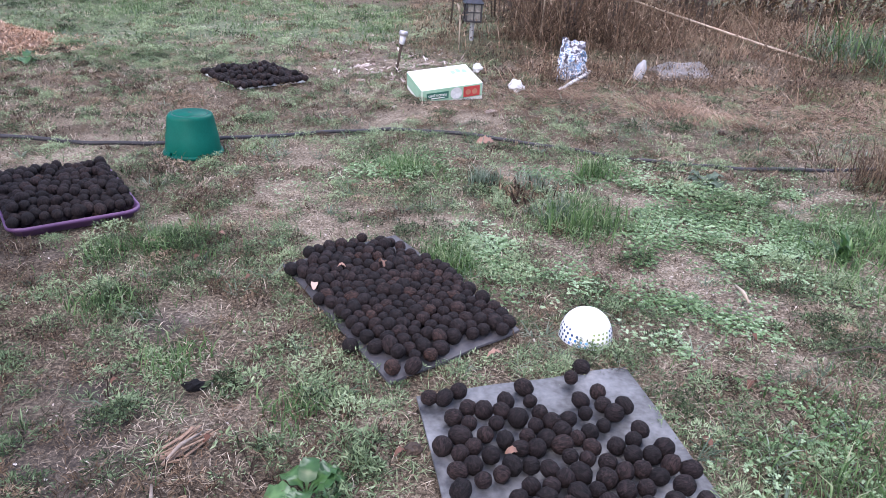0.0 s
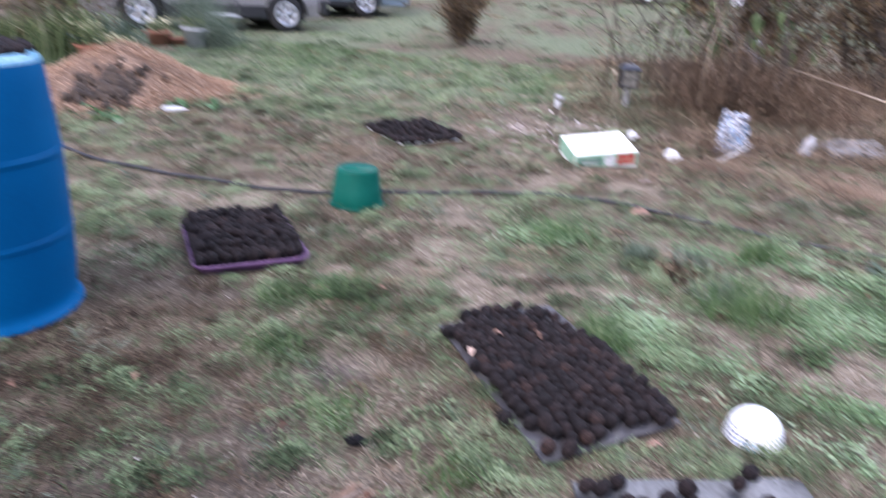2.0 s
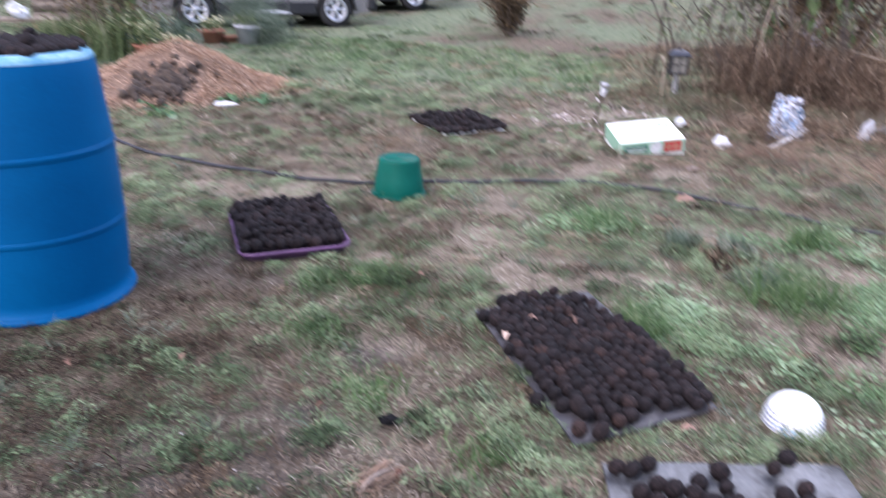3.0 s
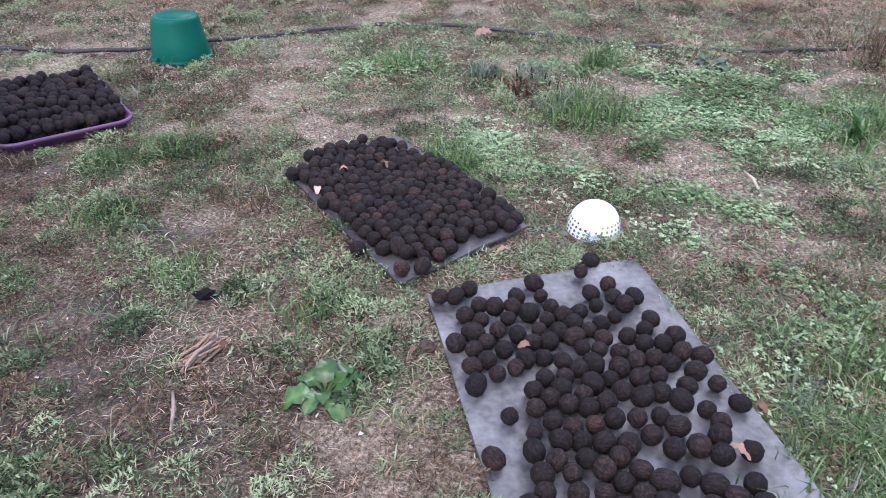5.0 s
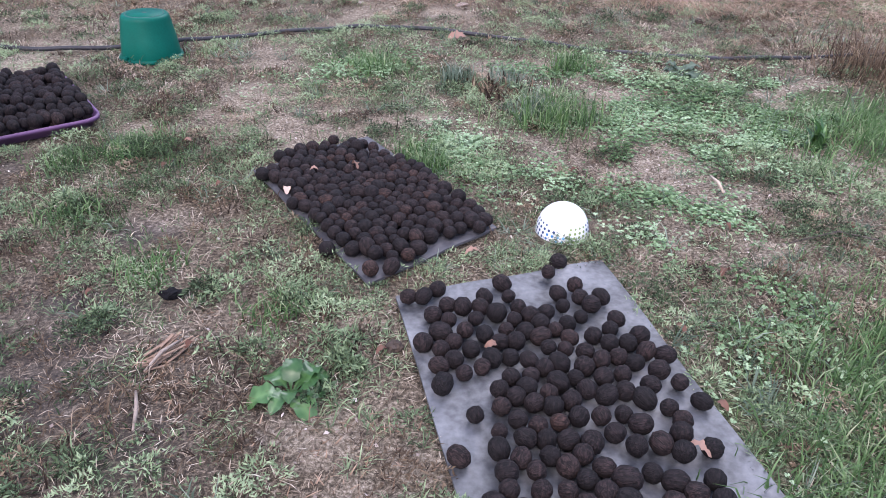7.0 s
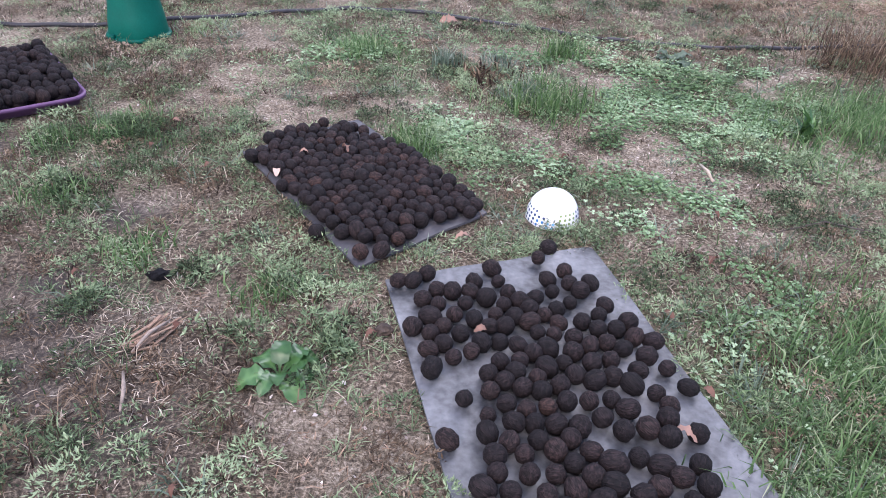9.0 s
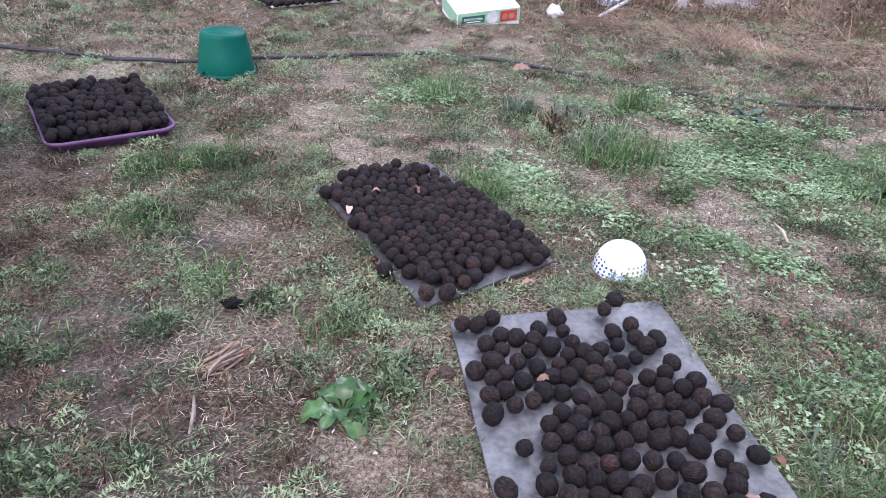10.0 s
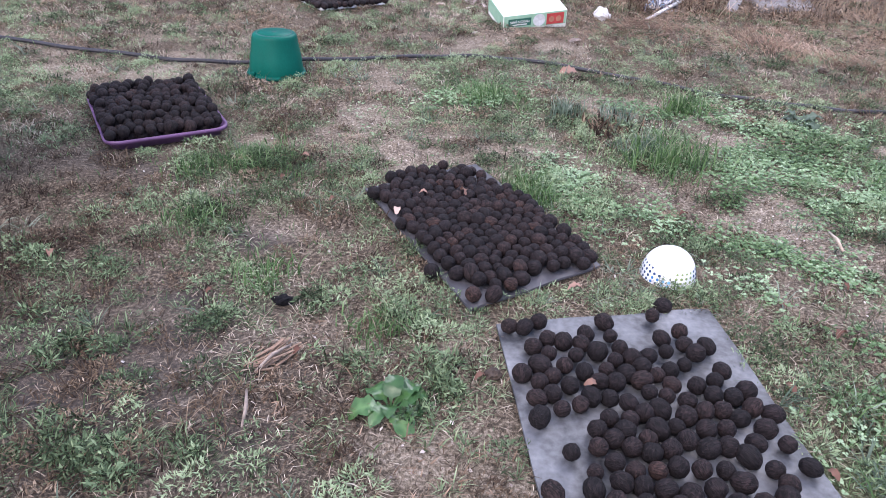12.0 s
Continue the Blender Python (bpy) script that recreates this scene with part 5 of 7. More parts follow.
for k in range(26):
    a, r = random.uniform(0, 6.3), random.uniform(0, 0.55)
    x0, y0 = r * math.cos(a), r * math.sin(a)
    part("stalk", tube([(x0, y0, -0.02), (x0 * 1.2, y0 * 1.2, 0.9), (x0 * 1.5 + random.uniform(-0.1, 0.1), y0 * 1.5, random.uniform(1.4, 2.0))], [0.016, 0.013, 0.007], 5), M_TWIG, big)
blob_leaves(big, (0, 0, 1.25), (0.38, 0.38, 0.45), 2300, 0.075, M_GARDEN, aspect=0.36)
blob_leaves(big, (0, 0, 0.75), (0.4, 0.4, 0.4), 2600, 0.075, M_BUSH, "dry_leaves", 0.34)
for k in range(26):
    a, r, hh = random.uniform(0, 6.3), random.uniform(0.15, 0.5), random.uniform(0.5, 1.9)
    bm = bmesh.new()
    L = random.uniform(0.16, 0.28)
    broad_leaf(bm, L, L * 0.4, a, random.uniform(-0.9, 0.2), (r * math.cos(a), r * math.sin(a), hh), 0.14, 0.8)
    ob = part("broad_leaf", bm, M_GARDEN if k % 3 else M_BUSH, big, "", True)
    ob.data.attributes.new("tone", "FLOAT", "POINT").data.foreach_set("value", [random.uniform(0.1, 0.75)] * len(ob.data.vertices))
for dx, dy, hh in ((0.35, -0.35, 0.75), (-0.1, -0.5, 0.7), (0.65, 0.3, 0.7), (-0.8, -0.1, 0.6), (-1.3, 0.2, 0.5)):
    st = thing("strap_leaf_clump", -7.2 + dx, 7.5 + dy, gz(-7.2 + dx, 7.5 + dy), 0, "clump of long green and yellowed strap leaves", "plant", "strap leaf clumps")
    tuft(st, 0.3, (0.0, hh), 260, M_GARDEN if dx < 0.6 else M_BLUEGRASS, 0.026, 0.35)


def garden_chair(x, y, turn):
    t = thing("garden_chair", x, y, gz(x, y), turn, "low dark metal garden chair with a pale seat and curved back", "chair")
    for sx, sy in ((-0.2, -0.2), (0.2, -0.2), (-0.2, 0.2), (0.2, 0.2)):
        part("leg", tube([(sx * 1.15, sy * 1.15, 0), (sx, sy, 0.38)], 0.012, 6), M_BLACK, t)
    part("seat", block(0.46, 0.46, 0.03, (0, 0, 0.38), 0.012), M_DIRTY, t, "pale worn seat")
    for k in range(3):
        w = 0.22 - 0.06 * k
        part("back_hoop", tube([(w * math.cos(a), 0.2 + 0.02 * k, 0.40 + 0.30 * (1 - 0.2 * k) * math.sin(a)) for a in [math.pi * i / 12 for i in range(13)]], 0.011, 6), M_BLACK, t)


garden_chair(-6.95, 10.7, -30)


def stump(x, y, r, h, label):
    """Weathered log on end: fluted sides, sawn top set in from the bark."""
    t = thing("log_stump", x, y, gz(x, y), 0, label, "stump")
    bm = lathe([(0, 0), (r * 1.1, 0), (r * 1.02, h * 0.15), (r, h * 0.35), (r * 0.96, h * 0.55), (r * 0.97, h * 0.75), (r * 0.95, h), (r * 0.86, h + 0.006), (0, h)], 26)
    for v in bm.verts:
        a = math.atan2(v.co.y, v.co.x)
        k = 1 + 0.09 * math.sin(3 * a + 1) + 0.06 * math.sin(7 * a) + 0.10 * noise.noise(v.co * 9)
        v.co.x *= k
        v.co.y *= k
        v.co.z += 0.12 * v.co.x * (v.co.z > 0.3)
    part("trunk", bm, M_WOOD, t, "", True)
    part("sawn_top", lathe([(r * 0.8, h + 0.008), (0, h + 0.014)], 20), M_PALEBARK, t, "pale sawn end")
    return t


stump(-10.98, 8.2, 0.135, 0.49, "upright weathered log stump standing on the grass")
bm = block(0.25, 0.15, 0.46, (0, 0, 0), 0.03)
bmesh.ops.subdivide_edges(bm, edges=bm.edges[:], cuts=4, use_grid_fill=True)
for v in bm.verts:
    q = 1 - 0.3 * (v.co.z / 0.46) ** 2 + 0.25 * noise.noise(v.co * 9) + 0.15 * noise.noise(v.co * 25)
    v.co.x *= q
    v.co.y *= q
    v.co.x -= 0.15 * v.co.z
bag = part("bin_bag", bm, M_BLACK, None, "black plastic bag standing on the end of the bench", True)
bag.matrix_basis = pose(-11.66, 8.97, gz(-11.2, 9.35) + 0.22, 0, 0, 40)
tagged(bag, "", "bag")
bg = thing("garden_bench", -11.2, 9.35, gz(-11.2, 9.35), 40, "low weathered wooden bench with a white bag on it", "bench")
part("plank", block(1.7, 0.34, 0.06, (0, 0, 0.16), 0.01), M_WOOD, bg)
for sx in (-0.65, 0.65):
    part("leg", block(0.14, 0.3, 0.16, (sx, 0, 0), 0.01), M_WOOD, bg)
bm = bmesh.new()
bmesh.ops.create_icosphere(bm, subdivisions=4, radius=0.135)
for v in bm.verts:
    v.co *= 1 + 0.7 * noise.noise(v.co * 7) + 0.5 * abs(noise.noise(v.co * 17)) + 0.2 * noise.noise(v.co * 40)
    v.co.z = max(v.co.z, -0.10)
wb = part("plastic_bag", bm, M_DIRTY, None, "crumpled white plastic bag on the bench", True)
wb.matrix_basis = pose(-11.15, 9.35, gz(-11.2, 9.35) + 0.32, 0, 0, 30)
tagged(wb, "", "bag")
wd = thing("wood_stack", -12.1, 11.2, gz(-12.1, 11.2), 45, "short stack of split firewood logs", "firewood")
for k in range(9):
    bm = tube([(-0.55, (k % 3 - 1) * 0.24, 0.12 + 0.22 * (k // 3)), (0.55, (k % 3 - 1) * 0.24 + 0.03, 0.12 + 0.22 * (k // 3))], 0.115, 9)
    part("log", bm, M_WOOD, wd)

# bronze shrub on the lawn
sh = thing("lawn_shrub", -3.5, 13.05, gz(-3.5, 13.05), 0, "small upright shrub with bronze autumn leaves on the lawn", "shrub")
bm = bmesh.new()
tips = []
for k in range(34):
    a, L = random.uniform(0, 6.3), random.uniform(0.55, 1.05)
    sp = random.uniform(0.15, 0.6)
    q = Vector((math.cos(a) * sp, math.sin(a) * sp, L))
    part("stem", tube([(0.05 * math.cos(a), 0.05 * math.sin(a), -0.02), (q.x * 0.55, q.y * 0.55, L * 0.5), q], [0.012, 0.009, 0.004], 5), M_TWIG, sh)
    tips += [q, q * 0.8, q * 0.6 + Vector((0, 0, 0.05)), q * 0.45, q * 0.3, q * 0.9]
bb = np.array([tuple(p) for p in tips])
nn = 3000
pp = bb[rng.integers(0, len(bb), nn)] + rng.normal(0, 0.075, (nn, 3))
v, f, tn = leaves(pp, rng.uniform(0.05, 0.1, nn), 0.5, 0.9)
ob = raw_mesh("foliage", v, f, M_BUSH, tn)
ob.parent = sh


# ---------- weed bed: lantern, stake light, litter ----------
def lantern(x, y):
    t = thing("garden_lantern", x, y, gz(x, y) + 0.045, 12, "black square garden lantern on a short grey post among dry weeds", "lantern")
    t.matrix_basis = t.matrix_basis @ Matrix.Diagonal((0.88, 0.88, 0.92, 1))
    part("post", tube([(0, 0, -0.07), (0, 0, 0.16)], 0.026, 10), M_GREYMETAL, t, "grey post")
    part("base", block(0.19, 0.19, 0.02, (0, 0, 0.15), 0.004), M_BLACK, t)
    part("glass", block(0.155, 0.155, 0.17, (0, 0, 0.172)), surf("smoked_pane", (0.12, 0.12, 0.11), (0.24, 0.23, 0.20), 20, 0.25), t, "smoky grey panes")
    for sx in (-1, 1):
        for sy in (-1, 1):
            part("corner_bar", block(0.02, 0.02, 0.175, (sx * 0.085, sy * 0.085, 0.168), 0.003), M_BLACK, t)
    for k in range(4):
        b = block(0.012, 0.008, 0.172, (0, -0.084, 0.169))
        block(0.15, 0.008, 0.010, (0, -0.084, 0.25), 0, b)
        bmesh.ops.rotate(b, verts=b.verts, cent=(0, 0, 0), matrix=Matrix.Rotation(math.pi / 2 * k, 3, "Z"))
        part("glazing_bar", b, M_BLACK, t)
    bm = bmesh.new()
    rows = [(0.135, 0.342), (0.14, 0.352), (0.10, 0.392), (0.035, 0.405), (0.0, 0.406)]
    lathe([(r * 1.12, z) for r, z in rows], 4, bm)
    bmesh.ops.rotate(bm, verts=bm.verts, cent=(0, 0, 0), matrix=Matrix.Rotation(math.pi / 4, 3, "Z"))
    part("roof", bm, surf("slate_blue_metal", (0.03, 0.035, 0.045), (0.055, 0.062, 0.078), 20, 0.4, 0.4, 0.05), t, "slate grey sloping roof")
    part("finial", lathe([(0.0, 0.40), (0.022, 0.402), (0.02, 0.42), (0.0, 0.43)], 12), M_BLACK, t)


lantern(-0.25, 7.66)
sl = thing("stake_light", -0.805, 6.2, gz(-0.805, 6.2), 0, "rusty stake light leaning in the grass, with a grey cap", "garden light")
sl.matrix_basis = pose(-0.805, 6.2, gz(-0.805, 6.2) - 0.02, -6, 9, 0)
part("stake", tube([(0, 0, -0.03), (0, 0, 0.27)], [0.008, 0.013], 8), M_HULL, sl, "dark rusty stake")
part("lens", lathe([(0.015, 0.26), (0.022, 0.27), (0.028, 0.33), (0.0, 0.33)], 14), M_POTGREY, sl, "", True)
part("cap", lathe([(0.0, 0.372), (0.034, 0.37), (0.038, 0.36), (0.038, 0.332), (0.0, 0.33)], 16), M_GREYMETAL, sl, "grey metal cap", True)

# a crumpled bag in the weeds


def crumpled(name, sx, sy, sz, mat, label, category, m, rough=0.3, sub=4):
    bm = bmesh.new()
    bmesh.ops.create_icosphere(bm, subdivisions=sub, radius=1.0)
    off = Vector((len(name) * 1.7, sx * 10, sy * 5))
    for v in bm.verts:
        k = 1 + rough * noise.noise(v.co * 1.8 + off) + rough * 0.6 * abs(noise.noise(v.co * 4.5 + off)) + 0.15 * rough * noise.noise(v.co * 11 + off)
        v.co = Vector((v.co.x * sx * k, v.co.y * sy * k, v.co.z * sz * k))
    ob = part(name, bm, mat, None, label)
    ob.matrix_basis = m
    return tagged(ob, "", category)


def foil_material():
    m, nt, p = material("printed_foil")
    tc, n = nt.nodes.new("ShaderNodeTexCoord"), nt.nodes.new("ShaderNodeTexNoise")
    n.inputs["Scale"].default_value, n.inputs["Detail"].default_value = 17, 7
    nt.links.new(tc.outputs["Object"], n.inputs["Vector"])
    r = ramp_node(nt, [(0.0, (0.02, 0.1, 0.3)), (0.40, (0.06, 0.17, 0.30)), (0.43, (0.02, 0.02, 0.03)), (0.485, (0.03, 0.03, 0.045)), (0.5, (0.36, 0.39, 0.43)), (0.56, (0.55, 0.57, 0.6)), (0.6, (0.05, 0.05, 0.07)), (0.64, (0.12, 0.25, 0.42)), (0.68, (0.6, 0.61, 0.64)), (0.75, (0.05, 0.05, 0.07))])
    sep, ad = nt.nodes.new("ShaderNodeSeparateXYZ"), nt.nodes.new("ShaderNodeMath")
    ad.operation = "MULTIPLY_ADD"
    ad.inputs[1].default_value = 0.55
    nt.links.new(tc.outputs["Object"], sep.inputs[0])
    nt.links.new(sep.outputs["Z"], ad.inputs[0])
    nt.links.new(n.outputs[0], ad.inputs[2])
    nt.links.new(ad.outputs[0], r.inputs[0])
    nt.links.new(r.outputs[0], p.inputs["Base Color"])
    p.inputs["Roughness"].default_value = 0.35
    return m


def sheet_bag(w, h, mat, m):
    """A limp bag: two crumpled faces joined round the edge."""
    bm = bmesh.new()
    n, k = 22, 30
    faces = []
    for side in (1, -1):
        g = []
        for j in range(k + 1):
            row = []
            for i in range(n + 1):
                u, v = i / n - 0.5, j / k
                e = min(1.0, 6 * min(0.5 - abs(u), v, 1 - v))
                q = Vector((u * 5, v * 6, 3.0))
                puff = side * (0.004 + 0.02 * e)
                row.append(bm.verts.new((w * u * (1 - 0.25 * v) + 0.02 * noise.noise(q * 0.8), puff + 0.05 * noise.noise(q * 0.7) + 0.022 * noise.noise(q * 1.9 + Vector((side, 0, 0))), h * v * (1 + 0.12 * noise.noise(Vector((u * 4, 9, 0)))))))
            g.append(row)
        for j in range(k):
            for i in range(n):
                f = (g[j][i], g[j][i + 1], g[j + 1][i + 1], g[j + 1][i])
                bm.faces.new(f if side < 0 else f[::-1])
        faces.append(g)
    a, b = faces
    rim = [(0, i) for i in range(n + 1)] + [(j, n) for j in range(1, k + 1)] + [(k, i) for i in range(n - 1, -1, -1)] + [(j, 0) for j in range(k - 1, 0, -1)]
    for (j, i), (q, r) in zip(rim, rim[1:] + rim[:1]):
        bm.faces.new((a[j][i], a[q][r], b[q][r], b[j][i]))
    bmesh.ops.recalc_face_normals(bm, faces=bm.faces)
    ob = part("printed_bag", bm, mat, None, "crumpled white and blue printed bag caught in dry weeds")
    ob.matrix_basis = m
    return tagged(ob, "", "bag")


sheet_bag(0.31, 0.40, foil_material(), pose(0.70, 6.26, gz(0.7, 6.26) - 0.02, -26, 10, 22))
pipe = part("white_strip", block(0.03, 0.56, 0.02, (0, 0, 0), 0.006), M_DIRTY, None, "dirty white plastic strip lying among the dry weeds")
pipe.matrix_basis = pose(0.72, 6.2, gz(0.72, 6.2) + 0.03, 9, 0, -32)
tagged(pipe, "", "strip")
crumpled("paper_scrap", 0.055, 0.05, 0.045, M_DIRTY, "crumpled white paper cup in the grass", "litter", pose(0.225, 5.76, gz(0.225, 5.76) + 0.045, 0, 20, 0), 0.5, 3)
crumpled("paper_scrap", 0.085, 0.055, 0.022, M_DIRTY, "crumpled white paper at the foot of the mulch", "litter", pose(-3.93, 5.32, gz(-3.93, 5.32) + 0.02, 0, 0, 30), 0.5, 3)
crumpled("paper_scrap", 0.035, 0.035, 0.035, M_DIRTY, "small crumpled white scrap behind the carton", "litter", pose(-0.1, 5.98, gz(-0.1, 5.98) + 0.13, 0, 20, 0), 0.4, 3)
btl = part("plastic_bottle", lathe([(0, 0), (0.043, 0), (0.047, 0.02), (0.047, 0.11), (0.04, 0.125), (0.02, 0.155), (0.018, 0.17), (0, 0.17)], 20), M_CLEAR, None, "clear plastic bottle in the dry weeds", True)
btl.matrix_basis = pose(1.28, 6.52, gz(1.28, 6.52) + 0.02, 8, 14, 0)
tagged(btl, "", "bottle")
bm = block(0.50, 0.34, 0.08, (0, 0, 0), 0.02)
bmesh.ops.subdivide_edges(bm, edges=bm.edges[:], cuts=2, use_grid_fill=True)
for v in bm.verts:
    v.co += Vector((0.02 * noise.noise(v.co * 9), 0, 0.05 * noise.noise(v.co * 8)))
slab = part("stone_slab", bm, M_STONE, None, "weathered pale concrete slab lying in the weeds")
slab.matrix_basis = pose(1.72, 6.80, gz(1.72, 6.80) - 0.045, 5, 0, 18)
tagged(slab, "", "slab")
jug = part("plastic_jug", lathe([(0, 0), (0.16, 0), (0.18, 0.05), (0.18, 0.3), (0.12, 0.4), (0.05, 0.44), (0, 0.45)], 16), M_CLEAR, None, "large clear plastic jug lying beyond the weeds", True)
jug.matrix_basis = pose(1.5, 14.0, gz(1.5, 14.0) + 0.16, 80, 0, 30)
tagged(jug, "", "jug")
cane = part("cane", tube([(3.17, 7.26, gz(3.17, 7.26) + 0.01), (2.6, 7.62, 0.24), (1.9, 7.92, 0.41), (1.25, 8.2, 0.57)], [0.011, 0.011, 0.010, 0.008], 8), M_CANE, None,
            "long pale dry cane leaning across the weeds", True)
tagged(cane, "", "cane")


def fork(x, y, h, turn):
    t = thing("forked_stick", x, y, gz(x, y), turn, "pale forked dry stalk standing in the weeds", "stalk")
    bm = tube([(0, 0, -0.03), (0.02, 0, h * 0.6), (0.06, 0, h * 0.8)], [0.008, 0.007, 0.005], 6)
    for dx in (-0.05, 0.01, 0.07):
        tube([(0.055, 0, h * 0.78), (0.06 + dx, 0.01, h * 0.9), (0.06 + dx * 1.6, 0.02, h)], [0.006, 0.005, 0.003], 5, bm)
    part("stalk", bm, M_CANE, t, "", True)


fork(0.45, 7.63, 1.1, 20)
fork(-0.35, 7.3, 0.42, 100)


def bare_shrub(x, y, h, seed, label, leaf=None, n_leaf=160, stems=8, wide=(0.15, 0.65)):
    rs = random.Random(seed)
    t = thing("bare_shrub", x, y, gz(x, y), 0, label, "shrub", "shrubs of the weed bed")
    tips = []
    for k in range(stems):
        a, sp = rs.uniform(0, 6.3), rs.uniform(*wide)
        p = [Vector((rs.uniform(-0.12, 0.12), rs.uniform(-0.12, 0.12), -0.03))]
        H = h * rs.uniform(0.6, 1.1)
        for s in range(1, 5):
            p.append(Vector((p[0].x + math.cos(a) * sp * (s / 4) ** 1.4 + rs.uniform(-0.03, 0.03), p[0].y + math.sin(a) * sp * (s / 4) ** 1.4 + rs.uniform(-0.03, 0.03), H * s / 4)))
        bm = tube(p, [0.013, 0.011, 0.008, 0.006, 0.003], 6)
        for s in (2, 3, 3, 4):
            b = p[s] + (p[s - 1] - p[s]) * rs.uniform(0.1, 0.9)
            a2 = rs.uniform(0, 6.3)
            L = rs.uniform(0.2, 0.5)
            e = b + Vector((math.cos(a2) * L, math.sin(a2) * L, L * rs.uniform(0.1, 0.9)))
            tube([b, (b + e) / 2 + Vector((0, 0, 0.03)), e], [0.005, 0.004, 0.002], 5, bm)
            tips += [e, (b + e) / 2, p[4]]
        part("stem", bm, M_BARK, t, "", True)
    bb = np.array([tuple(q) for q in tips])
    pp = bb[rng.integers(0, len(bb), n_leaf)] + rng.normal(0, 0.05, (n_leaf, 3))
    v, f, tn = leaves(pp, rng.uniform(0.03, 0.085, n_leaf), 0.55, 0.8)
    ob = raw_mesh("foliage", v, f, leaf or M_GARDEN, tn)
    ob.parent = t


bare_shrub(-0.45, 8.7, 1.7, 11, "leggy grey-stemmed shrub with few green leaves", M_GARDEN, 160, 5, (0.4, 1.1))
bare_shrub(0.15, 9.0, 1.8, 12, "leggy grey-stemmed shrub with few green leaves", M_GARDEN, 220, 5, (0.3, 0.9))
bare_shrub(-0.05, 9.6, 1.6, 13, "leggy grey-stemmed shrub with few green leaves", M_GARDEN, 200, 4, (0.3, 0.9))
bare_shrub(0.75, 8.6, 1.75, 14, "bushy dry shrub with bronze leaves", M_BUSH, 3400, 7, (0.2, 0.7))
bare_shrub(1.45, 9.2, 1.75, 15, "bushy dry shrub with bronze leaves", M_BUSH, 3600)
bare_shrub(1.05, 9.5, 1.8, 19, "bushy dry shrub with bronze leaves", M_BUSH, 2600)
bare_shrub(2.6, 9.8, 1.7, 16, "bushy dry shrub with bronze and green leaves", M_BUSH, 900)
bare_shrub(3.9, 10.2, 1.8, 17, "bushy dry shrub with bronze and green leaves", M_BUSH, 900)
bare_shrub(5.4, 9.9, 1.8, 18, "bushy dry shrub with bronze and green leaves", M_BUSH, 900)



def dead_weed_clump(x, y, r, h, n):
    """Curled dead stalks: short matted ones low down, some long ones bent over, and shrivelled leaves."""
    t = thing("dead_weed_clump", x, y, gz(x, y), 0, "tall tangled clump of rusty brown dead weeds", "dead weed", "dead weed clumps")
    for name, mat, share, lo, hi, lean, droop in (("stem_mat", M_RUST, 1.6, 0.3, 0.7, 1.0, 2.6), ("bent_stem_tuft", M_TANSTRAW, 0.6, 0.4, 0.9, 0.85, 2.4), ("tall_stem_tuft", M_RUST, 0.10, 0.8, 1.2, 0.35, 1.4)):
        k = int(n * share)
        p = np.stack([rng.normal(0, r * 0.5, k), rng.normal(0, r * 0.5, k), rng.uniform(0, 0.45, k) * h * (droop > 2)], 1)
        v, f, tn = blades(p, rng.uniform(lo, hi, k) * h * (0.6 if droop > 2.5 else 1.0), rng.uniform(0.0022, 0.0052, k), np.abs(rng.normal(lean, 0.4, k)), droop, np.clip(rng.normal(0.42, 0.24, k), 0, 1))
        ob = raw_mesh(name, v, f, mat, tn)
        ob.parent = t
        tagged(ob, "", "", "", "stuff")
    blob_leaves(t, (0, 0, h * 0.42), (r * 0.55, r * 0.5, h * 0.25), 2 * n, 0.036, M_RUST, "dry_leaves", 0.3)


for wx, wy, wr, wh in ((0.50, 6.08, 0.13, 0.26), (0.95, 6.3, 0.2, 0.3), (0.42, 7.7, 0.4, 0.8), (0.75, 8.1, 0.45, 1.0), (1.2, 8.5, 0.5, 1.05), (0.98, 7.6, 0.4, 0.75), (1.6, 8.0, 0.5, 0.7)):
    dead_weed_clump(wx, wy, wr, wh, int(700 * wr))


def broadleaf_shrub(x, y, h, seed):
    """Thin stems with large drooping green leaves near their ends."""
    rs = random.Random(seed)
    t = thing("broadleaf_shrub", x, y, gz(x, y), 0, "slender shrub with large drooping green leaves in the weed bed", "shrub", "shrubs of the weed bed")
    for k in range(5):
        a, sp = rs.uniform(0, 6.3), rs.uniform(0.1, 0.4)
        top = Vector((math.cos(a) * sp, math.sin(a) * sp, h * rs.uniform(0.75, 1.05)))
        part("stem", tube([(0, 0, -0.03), (top.x * 0.35, top.y * 0.35, top.z * 0.55), top], [0.012, 0.009, 0.004], 6), M_BARK, t, "", True)
        for q in range(5):
            bm = bmesh.new()
            L = rs.uniform(0.09, 0.17)
            broad_leaf(bm, L, L * 0.30, rs.uniform(0, 6.3), rs.uniform(-0.7, 0.3), top * rs.uniform(0.6, 1.0), 0.16, 0.9)
            ob = part("leaf", bm, M_GARDEN, t, "", True)
            ob.data.attributes.new("tone", "FLOAT", "POINT").data.foreach_set("value", [rs.uniform(0.05, 0.5)] * len(ob.data.vertices))


